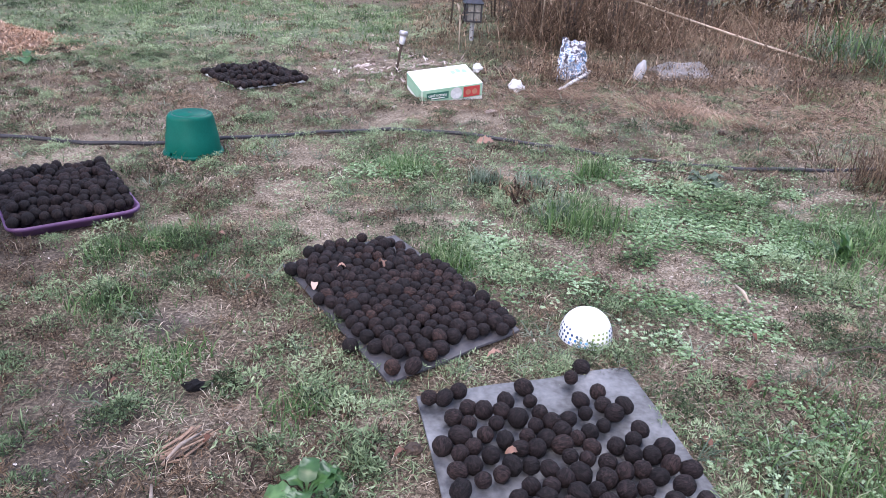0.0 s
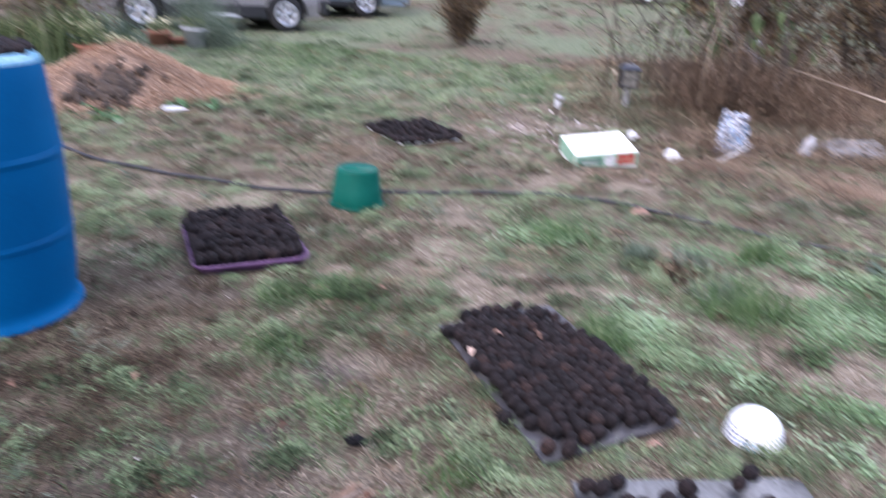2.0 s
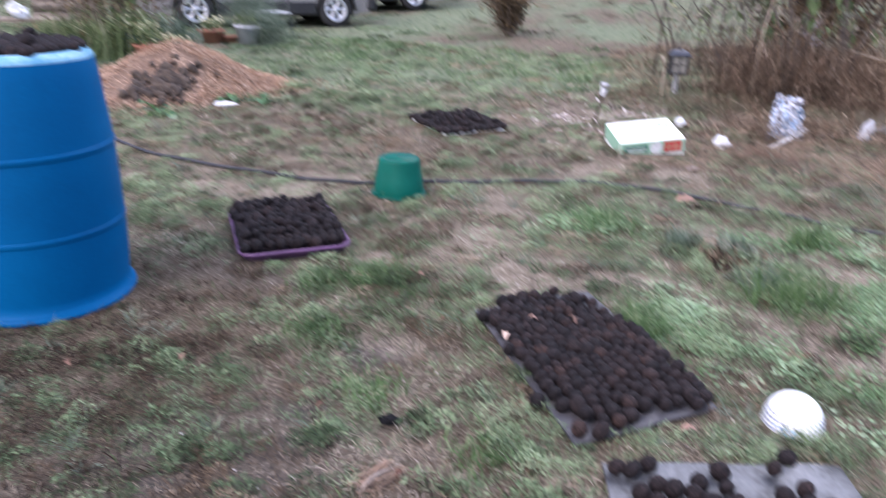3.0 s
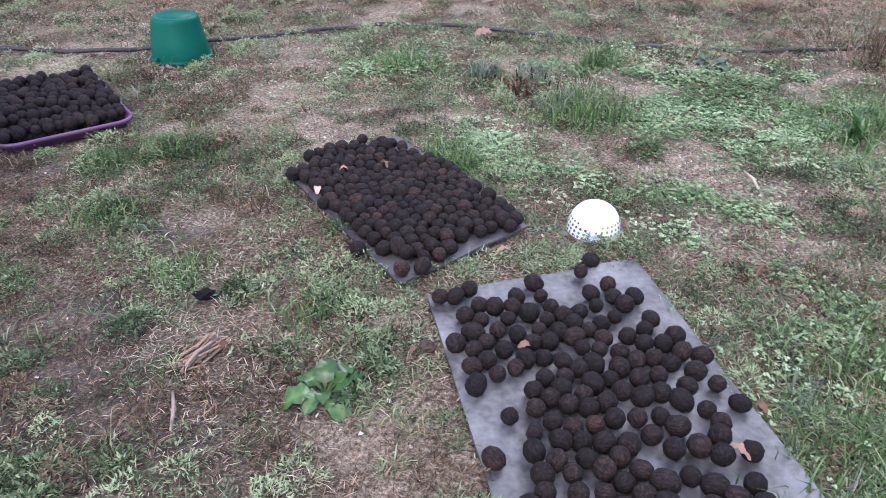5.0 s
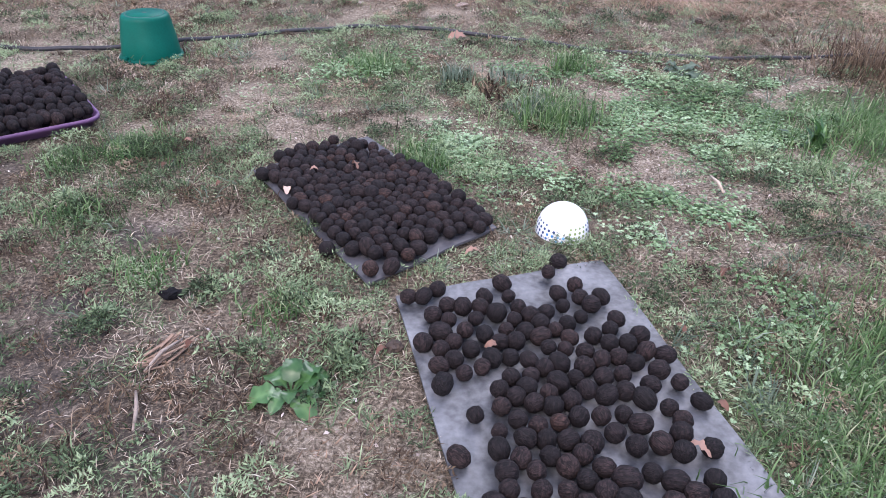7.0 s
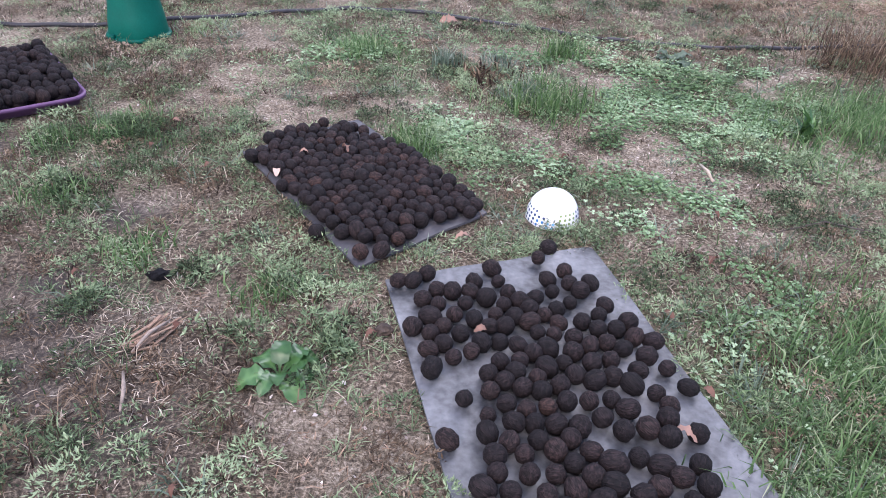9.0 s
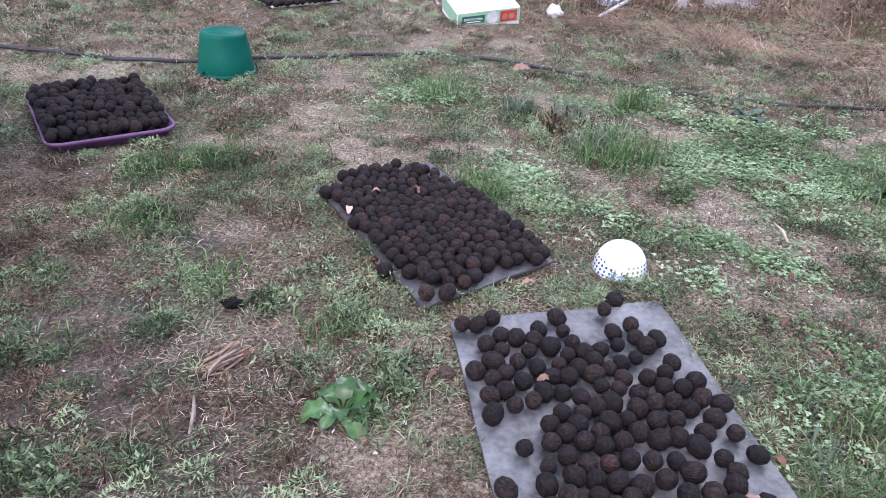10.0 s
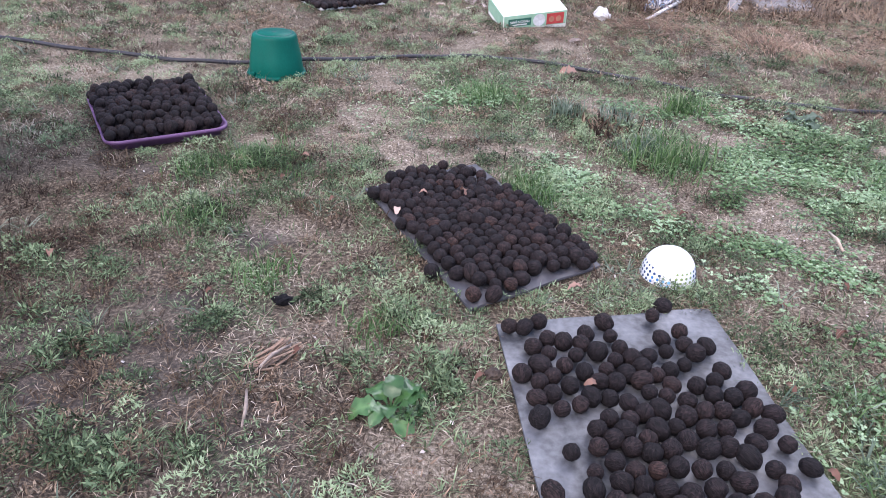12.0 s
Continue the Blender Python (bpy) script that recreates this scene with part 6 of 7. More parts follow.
# dark hedge behind the bed
for hx, hy, hr in ((2.6, 10.9, 0.7), (3.7, 11.2, 0.8), (4.9, 11.0, 0.8), (6.1, 10.8, 0.8), (7.4, 10.3, 0.9), (8.6, 9.6, 0.9)):
    hd = thing("hedge_bush", hx, hy, gz(hx, hy), 0, "dense dark bronze-leaved bush behind the weed bed", "bush", "bushes behind the bed")
    for q in range(7):
        a = 6.28 * q / 7
        part("stem", tube([(0.1 * math.cos(a), 0.1 * math.sin(a), -0.05), (0.35 * math.cos(a), 0.35 * math.sin(a), 0.7), (0.5 * math.cos(a), 0.5 * math.sin(a), 1.5)], [0.03, 0.022, 0.01], 6), M_BARK, hd)
    blob_leaves(hd, (0, 0, 0.95), (hr * 0.55, hr * 0.5, 0.5), 2600, 0.09, M_BUSH)

# tall grass clump at the end of the bed
tg = thing("tall_grass_clump", 3.75, 7.5, gz(3.75, 7.5), 0, "lush clump of tall green and yellowing grass", "grass clump")
tuft(tg, 0.8, (0.0, 0.5), 800, M_BLUEGRASS, 0.010, 0.8)
tuft(tg, 0.7, (0.0, 0.45), 500, M_GRASS, 0.010, 0.9, "green_tuft")
tuft(tg, 0.7, (0.0, 0.8), 190, M_GRASS, 0.015, 0.85, "broad_tuft")


# ---------- broad-leaved weeds ----------
def dock_plant(x, y, n, L, seed, label, mat=M_DOCK):
    rs = random.Random(seed)
    t = thing("broadleaf_weed", x, y, gz(x, y), rs.uniform(0, 360), label, "weed", "broad-leaved weeds")
    for k in range(n):
        bm = bmesh.new()
        l = L * rs.uniform(0.55, 1.1)
        broad_leaf(bm, l, l * rs.uniform(0.5, 0.66), 6.283 * k * 0.382 + rs.uniform(-0.4, 0.4), rs.uniform(0.15, 0.5) if k % 4 else rs.uniform(0.7, 1.2), (0, 0, 0), 0.27, 0.42)
        ob = part("leaf", bm, mat, t, "", True)
        ob.data.attributes.new("tone", "FLOAT", "POINT").data.foreach_set("value", [base + (0.28 if i % 5 == 2 else 0.12 * (i // 5 % 2)) for base in [rs.uniform(0.1, 0.55)] for i in range(len(ob.data.vertices))])
    return t


broadleaf_shrub(0.76, 7.75, 1.25, 31)
broadleaf_shrub(0.42, 8.3, 1.2, 32)
broadleaf_shrub(1.25, 8.0, 1.2, 33)
dock_plant(-0.235, 1.330, 11, 0.100, 3, "broad-leaved green dock weed growing from bare soil")
tuft(thing("broadleaf_weed", 1.55, 2.90, gz(1.55, 2.9), 0, "leafy green weed in long grass", "weed", "broad-leaved weeds"), 0.05, (0.0, 0.17), 40, M_DOCK, 0.022, 0.85)
tuft(thing("dead_clump", 0.24, 3.36, gz(0.24, 3.36), 0, "dark dead clump of leaves in the weeds", "dead weed"), 0.2, (0.0, 0.10), 150, M_RUST, 0.012, 0.8)
tuft(thing("dead_clump", 2.35, 3.95, gz(2.35, 3.95), 0, "brown dead clump of fine stems", "dead weed"), 0.5, (0.0, 0.3), 900, M_RUST, 0.004, 0.5)
dock_plant(-4.12, 4.70, 10, 0.2, 5, "broad-leaved green weed before the mulch pile")
dock_plant(-3.98, 5.45, 9, 0.16, 6, "broad-leaved green weed before the mulch pile")
dock_plant(-3.75, 5.6, 8, 0.15, 8, "broad-leaved green weed before the mulch pile")
dock_plant(0.06, 3.52, 7, 0.09, 7, "small bluish weed tuft", M_BLUEGRASS)
dock_plant(1.2, 3.75, 10, 0.12, 9, "grey-green low weed rosette", M_BLUEGRASS)


def grass_tuft(x, y, r, h, n, mat, label, lean=0.4):
    t = thing("grass_tuft", x, y, gz(x, y), 0, label, "grass tuft", "grass tufts")
    tuft(t, r, (0.0, h), n, mat, 0.005, lean)


GT = "tuft of long green grass"
grass_tuft(0.50, 3.03, 0.24, 0.20, 260, M_GRASS, GT, 0.4)
grass_tuft(0.42, 3.10, 0.14, 0.14, 160, M_BLUEGRASS, "tuft of bluish grass beside green grass")
grass_tuft(-0.05, 2.60, 0.10, 0.11, 150, M_GRASS, GT)
grass_tuft(0.01, 2.50, 0.08, 0.10, 110, M_GRASS, GT)
grass_tuft(0.06, 3.46, 0.09, 0.15, 110, M_BLUEGRASS, "upright tuft of bluish grass", 0.25)
grass_tuft(-0.36, 3.62, 0.16, 0.13, 160, M_GRASS, GT, 0.6)
grass_tuft(0.30, 3.50, 0.14, 0.13, 150, M_BLUEGRASS, "broad tuft of bluish grass", 0.7)
grass_tuft(0.62, 3.72, 0.12, 0.18, 130, M_GRASS, GT, 0.3)
for gx, gy in ((1.75, 3.05), (1.95, 3.2), (2.1, 2.95), (2.2, 3.3), (1.62, 2.92), (1.5, 2.75), (1.9, 2.85)):
    grass_tuft(gx, gy, 0.3, random.uniform(0.1, 0.17), 130, M_GRASS, GT, 0.65)
for gx, gy in ((1.0, 1.3), (1.12, 1.5), (0.95, 1.12), (1.25, 1.35), (1.15, 1.15), (0.86, 1.0), (1.3, 1.65)):
    grass_tuft(gx, gy, 0.26, 0.12, 150, M_GRASS, GT, 0.75)
for gx, gy in ((-1.12, 2.5), (-1.05, 2.62), (-1.1, 2.05), (-1.3, 2.38), (-0.75, 1.78), (-0.35, 1.62)):
    grass_tuft(gx, gy, 0.12, 0.09, 130, M_GRASS, GT, 0.7)


# pale bark scraps on the bare bank beside the stake light
for x, y, L, a in ((-0.95, 6.1, 0.14, 20), (-1.1, 6.35, 0.2, 70), (-0.7, 5.85, 0.12, 130), (-1.02, 5.75, 0.1, 40), (-0.62, 6.6, 0.16, 10), (-1.3, 6.05, 0.12, 100), (-0.78, 6.95, 0.15, 60), (-0.42, 6.75, 0.13, 150), (0.05, 4.98, 0.12, 30), (-0.62, 4.92, 0.1, 80)):
    bm = block(L * 0.7, L * 0.25, 0.007, (0, 0, 0), 0.002)
    bmesh.ops.subdivide_edges(bm, edges=bm.edges[:], cuts=1, use_grid_fill=True)
    for v in bm.verts:
        v.co += Vector((0.01 * noise.noise(v.co * 40 + Vector((x * 9, 0, 0))), 0.012 * noise.noise(v.co * 35 + Vector((0, y * 7, 0))), 0.014 * noise.noise(v.co * 22 + Vector((x * 5, y, 0)))))
    ob = part("bark_scrap", bm, M_PALEBARK, None, "pale weathered scrap of bark lying on bare soil", True)
    ob.matrix_basis = pose(x, y, gz(x, y) + 0.008, 6, -5, a)
    tagged(ob, "", "bark", "bark scraps")


# ---------- litter on the ground ----------
def curled_leaf(x, y, L, turn, tone, label, z=0.012, tilt=8):
    bm = bmesh.new()
    broad_leaf(bm, L, L * 0.5, 0, 0.12, (0, 0, 0), 0.05, 0.2)
    ob = part("fallen_leaf", bm, M_LEAFLITTER, None, label, True)
    ob.data.attributes.new("tone", "FLOAT", "POINT").data.foreach_set("value", [tone] * len(ob.data.vertices))
    ob.matrix_basis = pose(x, y, z, tilt, 0, turn)
    return tagged(ob, "", "leaf", "fallen leaves")


curled_leaf(-0.005, 4.15, 0.12, 30, 0.7, "reddish tan fallen leaf beside the hose", 0.02, 20)
curled_leaf(-0.436, 2.150, 0.046, 100, 0.93, "pale pink dry leaf lying on the walnuts", 0.066, 4)
curled_leaf(-0.40, 2.33, 0.03, 10, 0.8, "pale pink dry leaf lying on the walnuts", 0.066, 10)
curled_leaf(-0.24, 2.36, 0.05, 120, 0.55, "rust-coloured dry leaf lying on the walnuts", 0.066, 30)
curled_leaf(0.19, 1.93, 0.05, 200, 0.8, "dry tan leaf at the corner of the mat", 0.03, 10)
curled_leaf(0.66, 1.185, 0.055, 140, 0.75, "reddish dry leaf on the mat", 0.045, 12)
curled_leaf(0.20, 1.485, 0.035, 20, 0.6, "orange dry leaf between walnuts on the mat", 0.045, 18)
for x, y, tone in ((0.78, 2.0, 0.3), (0.92, 1.93, 0.35), (0.72, 1.62, 0.5), (1.4, 2.25, 0.3), (1.25, 2.6, 0.25), (0.55, 2.55, 0.2), (-0.85, 1.63, 0.4), (-0.35, 1.02, 0.45), (-0.06, 1.47, 0.5), (0.98, 2.2, 0.3),
                   (-0.7, 2.3, 0.6), (-0.95, 2.42, 0.4), (-1.4, 1.72, 0.85), (-0.52, 1.45, 0.2), (0.75, 1.35, 0.6), (1.05, 3.4, 0.3), (-0.95, 2.62, 0.9), (-1.7, 1.55, 0.75)):
    curled_leaf(x, y, random.uniform(0.028, 0.045), random.uniform(0, 360), tone * 0.75, "small dry brown leaf lying in the grass", 0.015, random.uniform(-20, 30))
stk = part("stick", tube([(-0.535, 1.19, 0.012), (-0.55, 1.245, 0.018), (-0.575, 1.30, 0.016)], [0.003, 0.0048, 0.003], 7), M_STICK, None, "short pale weathered stick on the soil", True)
tagged(stk, "", "stick")
stk = part("stick", tube([(1.02, 2.517, 0.034), (1.028, 2.45, 0.042), (1.032, 2.391, 0.032)], [0.004, 0.0065, 0.004], 7), M_CANE, None, "pale stick in the thin grass", True)
tagged(stk, "", "stick")
stk = part("stick", tube([(-0.58, 1.36, 0.02), (-0.56, 1.42, 0.03), (-0.535, 1.48, 0.02)], [0.002, 0.005, 0.002], 7), M_STICK, None, "bundle of pale dry straw on bare soil", True)
tagged(stk, "", "stick")
stk = part("branch", tube([(1.15, 2.10, 0.015), (1.33, 2.17, 0.028), (1.52, 2.13, 0.016), (1.75, 2.22, 0.02)], [0.002, 0.003, 0.0025, 0.0015], 6), M_BARK, None, "thin fallen twig lying in the grass", True)
tagged(stk, "", "stick")
rot = thing("rotten_wood", -0.565, 1.43, gz(-0.565, 1.43) + 0.006, 62, "splintered tan piece of rotten wood on worn soil", "wood")
M_ROT = surf("rotten_wood", (0.12, 0.075, 0.05), (0.36, 0.25, 0.175), 30, 0.9, 0, 0.5)
rs = random.Random(77)
for k in range(16):
    L = rs.uniform(0.04, 0.115)
    ob = part("splinter", block(L, rs.uniform(0.004, 0.010), 0.0035, (0, 0, 0), 0.001, None, 1), M_ROT, rot)
    ob.matrix_basis = pose(rs.uniform(-0.04, 0.04), rs.uniform(-0.028, 0.028), rs.uniform(0, 0.016), rs.uniform(-25, 25), rs.uniform(-9, 9), rs.gauss(0, 16))
crumpled("charred_lump", 0.027, 0.016, 0.013, M_CHAR, "charred black lump of wood on the soil", "charcoal", pose(-0.631, 1.659, 0.018, 0, 0, 20), 0.5, 3)
crumpled("clod", 0.02, 0.016, 0.014, M_HULL, "dark husk lying in the weeds", "husk", pose(-0.02, 1.50, 0.016, 0, 0, 20), 0.5, 3)
crumpled("clod", 0.022, 0.02, 0.015, M_HULL, "dark husk lying in the weeds", "husk", pose(1.55, 4.75, 0.03, 0, 0, 20), 0.5, 3)


# ---------- vegetation ----------
def keep_out(x, y):
    """Where something stands or lies, so that nothing grows through it."""
    bad = np.zeros(len(x), bool)
    for cx, cy, turn, w, h in ((0.384, 1.392, A1, 0.635, 0.93), (-0.190, 2.251, A2, 0.49, 0.85), (-1.702, 2.815, TT, 0.48, 0.6), (-1.81, 5.53, A3, 0.57, 0.65), (carton.location.x, carton.location.y, FA, 0.58, 0.36)):
        a = radians(turn)
        u, v = (x - cx) * math.cos(a) + (y - cy) * math.sin(a), -(x - cx) * math.sin(a) + (y - cy) * math.cos(a)
        bad |= (np.abs(u) < w / 2) & (np.abs(v) < h / 2)
    for cx, cy, r in ((BX, BY, 0.315), (KX, KY, 0.145), (CX, CY, 0.085), (-0.235, 1.33, 0.045), (-0.25, 7.62, 0.12), (-0.631, 1.645, 0.05)):
        bad |= np.hypot(x - cx, y - cy) < r
    for a, b in zip(hp[::4], hp[4::4]):
        dx, dy = b[0] - a[0], b[1] - a[1]
        q = np.clip(((x - a[0]) * dx + (y - a[1]) * dy) / (dx * dx + dy * dy), 0, 1)
        bad |= np.hypot(x - a[0] - q * dx, y - a[1] - q * dy) < np.where(x < -0.55, 0.024, 0.014 - 0.06 * (vnoise(x, y, 1.3, 79) > 0.45))
    return bad


def scatter(n, x0, x1, y0, y1, density):
    """Up to n places in a rectangle, thinned by density(x, y) from 0 to 1."""
    x, y = rng.uniform(x0, x1, n), rng.uniform(y0, y1, n)
    ok = (rng.uniform(0, 1, n) < density(x, y)) & ~keep_out(x, y)
    x, y = x[ok], y[ok]
    return np.stack([x, y, ground_z(x, y)], 1)


def tone_at(p, seed, spread=0.22):
    return np.clip(0.5 + 1.6 * (fbm(p[:, 0], p[:, 1], 3.0, seed) - 0.5) + rng.normal(0, spread, len(p)), 0, 1)


def sprigs(centres, n, spread, length, width, lean, droop, tone, high=None):
    """Tufts: n blades that lean outwards round each centre; high: a factor for each tuft."""
    p = np.repeat(centres, n, 0)
    yaw = rng.uniform(0, 2 * math.pi, len(p))
    r = np.abs(rng.normal(0, spread, len(p)))
    p = p + np.stack([r * np.cos(yaw), r * np.sin(yaw), np.zeros(len(p))], 1)
    big = np.repeat(rng.uniform(0.65, 1.3, len(centres)) * (1.0 if high is None else high), n)
    t = np.clip(np.repeat(tone, n) + rng.normal(0, 0.13, len(p)), 0, 1)
    return blades(p, rng.uniform(*length, len(p)) * big, rng.uniform(*width, len(p)), np.abs(rng.normal(lean, 0.35, len(p))), droop, t, yaw)


def sprays(centres, n, spread, high, size, tone, lift=None):
    """Low bushy weeds: n small leaves heaped round each centre."""
    p = np.repeat(centres, n, 0)
    o = rng.normal(0, spread, (len(p), 2)) * np.repeat(rng.uniform(0.6, 1.4, len(centres)), n)[:, None]
    r2 = (o ** 2).sum(1) / spread ** 2
    p[:, :2] += o
    p[:, 2] += high * rng.uniform(0, 1, len(p)) * np.exp(-0.35 * r2) * np.repeat(rng.uniform(0.4, 1.3, len(centres)) * (1.0 if lift is None else lift), n)
    t = np.clip(np.repeat(tone, n) + rng.normal(0, 0.13, len(p)), 0, 1)
    return leaves(p, rng.uniform(*size, len(p)), 0.36, 0.7, t, np.arctan2(o[:, 1], o[:, 0]) + rng.normal(0, 0.9, len(p)))


def mounds(centres, radius, height, share, size, tone, aspect=0.34):
    """Low rounded plants with lobed outlines, each a dome of small leaves. share: leaves on a plant of middling size."""
    n = len(centres)
    R = rng.uniform(*radius, n)
    H = rng.uniform(*height, n) * (0.5 + 0.5 * R / R.mean()) if n else R
    count = np.maximum(12, share * (R / (0.5 * (radius[0] + radius[1]))) ** 2).astype(int)
    p, R, H, t = np.repeat(centres, count, 0), np.repeat(R, count), np.repeat(H, count), np.repeat(tone, count)
    ph = np.repeat(rng.uniform(0, 6.28, n), count)
    a, q = rng.uniform(0, 2 * math.pi, len(p)), np.sqrt(rng.uniform(0, 1, len(p)))
    r = q * R * (0.8 + 0.22 * np.sin(3 * a + ph) + 0.16 * np.sin(5 * a - 2 * ph))
    p[:, 0] += r * np.cos(a)
    p[:, 1] += r * np.sin(a)
    p[:, 2] += 0.003 + H * (1 - q * q) ** 0.7 * rng.uniform(0.5, 1.0, len(p))
    return leaves(p, rng.uniform(*size, len(p)), aspect, 0.55, np.clip(t + rng.normal(0, 0.19, len(p)), 0, 1), a + rng.normal(0, 0.8, len(p)))


def trefoils(p, size, tone):
    """Clover leaves of three round leaflets."""
    turn = rng.uniform(0, 2 * math.pi, len(p))
    yaw = (turn[:, None] + np.array([0, 2.094, 4.189])[None]).ravel()
    return leaves(np.repeat(p, 3, 0), np.repeat(size, 3), 1.05, 0.22, np.clip(np.repeat(tone, 3) + rng.normal(0, 0.06, 3 * len(p)), 0, 1), yaw)


def bed(x, y):
    """Where the weed bed lies: behind the carton and the stake light, and all along to the far side."""
    edge = y + 0.12 * np.sin(3 * x) - 5.85 - 0.7 * step01(-x, -0.25, 0.5) + 0.10 * np.maximum(0, x - 1)
    return step01(edge, -0.15, 0.45) * step01(x + 0.15 * (y - 7), -1.25, -0.55) * (1 - step01(y, 11.5, 12.6))


def grow(zone, x0, x1, y0, y1, k, size, tall=1.0, where=lambda x, y: 1.0):
    """Weeds, clover, straw, rusty stems and green blades over one zone. k: plants a square metre, size: their scale."""
    area = (x1 - x0) * (y1 - y0)
    clump = lambda x, y, s, seed: step01(vnoise(x, y, s / size ** 0.7, seed), 0.34, 0.64)
    patch = lambda x, y, seed: step01(fbm(x, y, 1.5, seed), 0.38, 0.6)
    d = lambda f: (lambda x, y: np.clip(f(*cover(x, y), x, y), 0, 1) * where(x, y))
    mound = lambda p, seed: 0.35 + 1.3 * step01(vnoise(p[:, 0], p[:, 1], 7 / size ** 0.7, seed), 0.3, 0.75)
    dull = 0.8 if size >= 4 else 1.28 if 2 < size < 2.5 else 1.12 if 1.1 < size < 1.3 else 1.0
    # Plant tones by zone, lower in the near left part of the yard.
    tone_scale = lambda p: dull * (1 - 0.45 * np.maximum(step01(-p[:, 0], 1.15, 1.55) * (1 - step01(p[:, 1], 2.1, 2.5)), 0.8 * step01(-p[:, 0], 0.6, 1.1) * (1 - step01(p[:, 1], 1.5, 1.9))))
    pw = scatter(int(area * 420 * k), x0, x1, y0, y1, d(lambda b, cl, ru, lu, x, y: (1.0 - 1.0 * b - 0.8 * ru - 0.6 * cl) * (0.10 + 0.90 * clump(x, y, 7, 101))))
    joined("low_weeds", [sprays(pw, 16, 0.017 * size, 0.030 * size * tall, (0.007 * size, 0.016 * size), tone_at(pw, 3, 0.18) * tone_scale(pw), mound(pw, 101))], M_WEED, "low grey-green weeds covering the yard", "weeds")
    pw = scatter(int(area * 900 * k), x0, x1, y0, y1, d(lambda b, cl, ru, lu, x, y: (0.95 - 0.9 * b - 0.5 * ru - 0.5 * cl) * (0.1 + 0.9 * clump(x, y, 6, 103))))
    joined("weed_blades", [sprigs(pw, 10, 0.010 * size, (0.012 * size * tall, 0.034 * size * tall), (0.0020 * size, 0.0036 * size), 0.95, 0.4, tone_at(pw, 5, 0.18) * tone_scale(pw), 0.6 + 0.5 * mound(pw, 103))], M_WEED, "narrow grey-green blades between the weeds", "weeds")
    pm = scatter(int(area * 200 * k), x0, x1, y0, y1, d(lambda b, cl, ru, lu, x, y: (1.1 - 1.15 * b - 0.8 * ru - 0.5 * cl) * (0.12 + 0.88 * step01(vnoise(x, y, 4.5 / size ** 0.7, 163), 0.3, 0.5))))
    joined("weed_mounds", [mounds(pm, (0.022 * size, 0.072 * size), (0.018 * size * tall, 0.050 * size * tall), 110 if size < 2 else 80, (0.0075 * size, 0.0175 * size), np.clip(tone_at(pm, 165, 0.20) - 0.03, 0, 1) * tone_scale(pm), 0.26)], M_WEED, "rounded low mounds of grey-green weeds", "weeds")
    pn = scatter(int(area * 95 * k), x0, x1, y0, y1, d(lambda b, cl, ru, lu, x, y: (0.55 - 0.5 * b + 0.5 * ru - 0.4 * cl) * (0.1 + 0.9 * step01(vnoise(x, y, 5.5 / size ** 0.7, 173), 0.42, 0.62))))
    joined("withered_mounds", [mounds(pn, (0.02 * size, 0.06 * size), (0.012 * size * tall, 0.036 * size * tall), 85, (0.008 * size, 0.019 * size), tone_at(pn, 175, 0.18) * tone_scale(pn), 0.26)], M_RUST, "withered brown mounds of dead weeds", "weeds")
    pc = scatter(int(area * 15000 * k * min(1, 2.5 / size ** 2)), x0, x1, y0, y1, d(lambda b, cl, ru, lu, x, y: 2.4 * cl * (1 - 0.6 * b) * (0.08 + 0.92 * clump(x, y, 8, 111)) * (0.08 + 0.92 * step01(vnoise(x, y, 3.3, 113), 0.3, 0.5))))
    pc[:, 2] += rng.uniform(0.004, 0.026, len(pc)) * size * tall
    joined("clover", [trefoils(pc, rng.uniform(0.006, 0.0115, len(pc)) * size, tone_at(pc, 13, 0.22))], M_CLOVER, "bright green clover patches", "clover")
    ps = scatter(int(area * 6800 * k), x0, x1, y0, y1, d(lambda b, cl, ru, lu, x, y: 0.2 + 0.35 * b + 0.1 * ru + 0.3 * patch(x, y, 157)))
    ps[:, 2] += rng.uniform(0.001, 0.014, len(ps)) * size
    joined("straw_litter", [blades(ps, rng.uniform(0.008, 0.036, len(ps)) * size, rng.uniform(0.0011, 0.0027, len(ps)) * size, rng.uniform(1.15, 1.57, len(ps)), 0.3, 0.95 * tone_at(ps, 23, 0.28) * tone_scale(ps))], M_STRAW, "dead straw and grass litter on the soil", "straw")
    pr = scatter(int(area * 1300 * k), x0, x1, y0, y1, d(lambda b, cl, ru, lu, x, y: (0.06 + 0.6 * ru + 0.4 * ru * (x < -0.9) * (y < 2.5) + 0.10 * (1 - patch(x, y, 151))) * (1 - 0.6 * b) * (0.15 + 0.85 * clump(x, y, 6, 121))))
    joined("rusty_weeds", [sprigs(pr, 8, 0.013 * size, (0.013 * size * tall, 0.05 * size * tall), (0.0018 * size, 0.0038 * size), 0.95, 0.6, 0.85 * tone_at(pr, 33, 0.2) * tone_scale(pr) ** 2, 0.5 + 0.6 * mound(pr, 121))], M_RUST, "short rusty brown dried weeds", "weeds")
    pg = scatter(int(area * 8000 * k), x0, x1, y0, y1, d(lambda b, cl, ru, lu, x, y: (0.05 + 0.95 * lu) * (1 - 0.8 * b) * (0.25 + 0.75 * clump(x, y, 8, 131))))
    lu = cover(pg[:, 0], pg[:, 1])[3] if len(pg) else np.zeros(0)
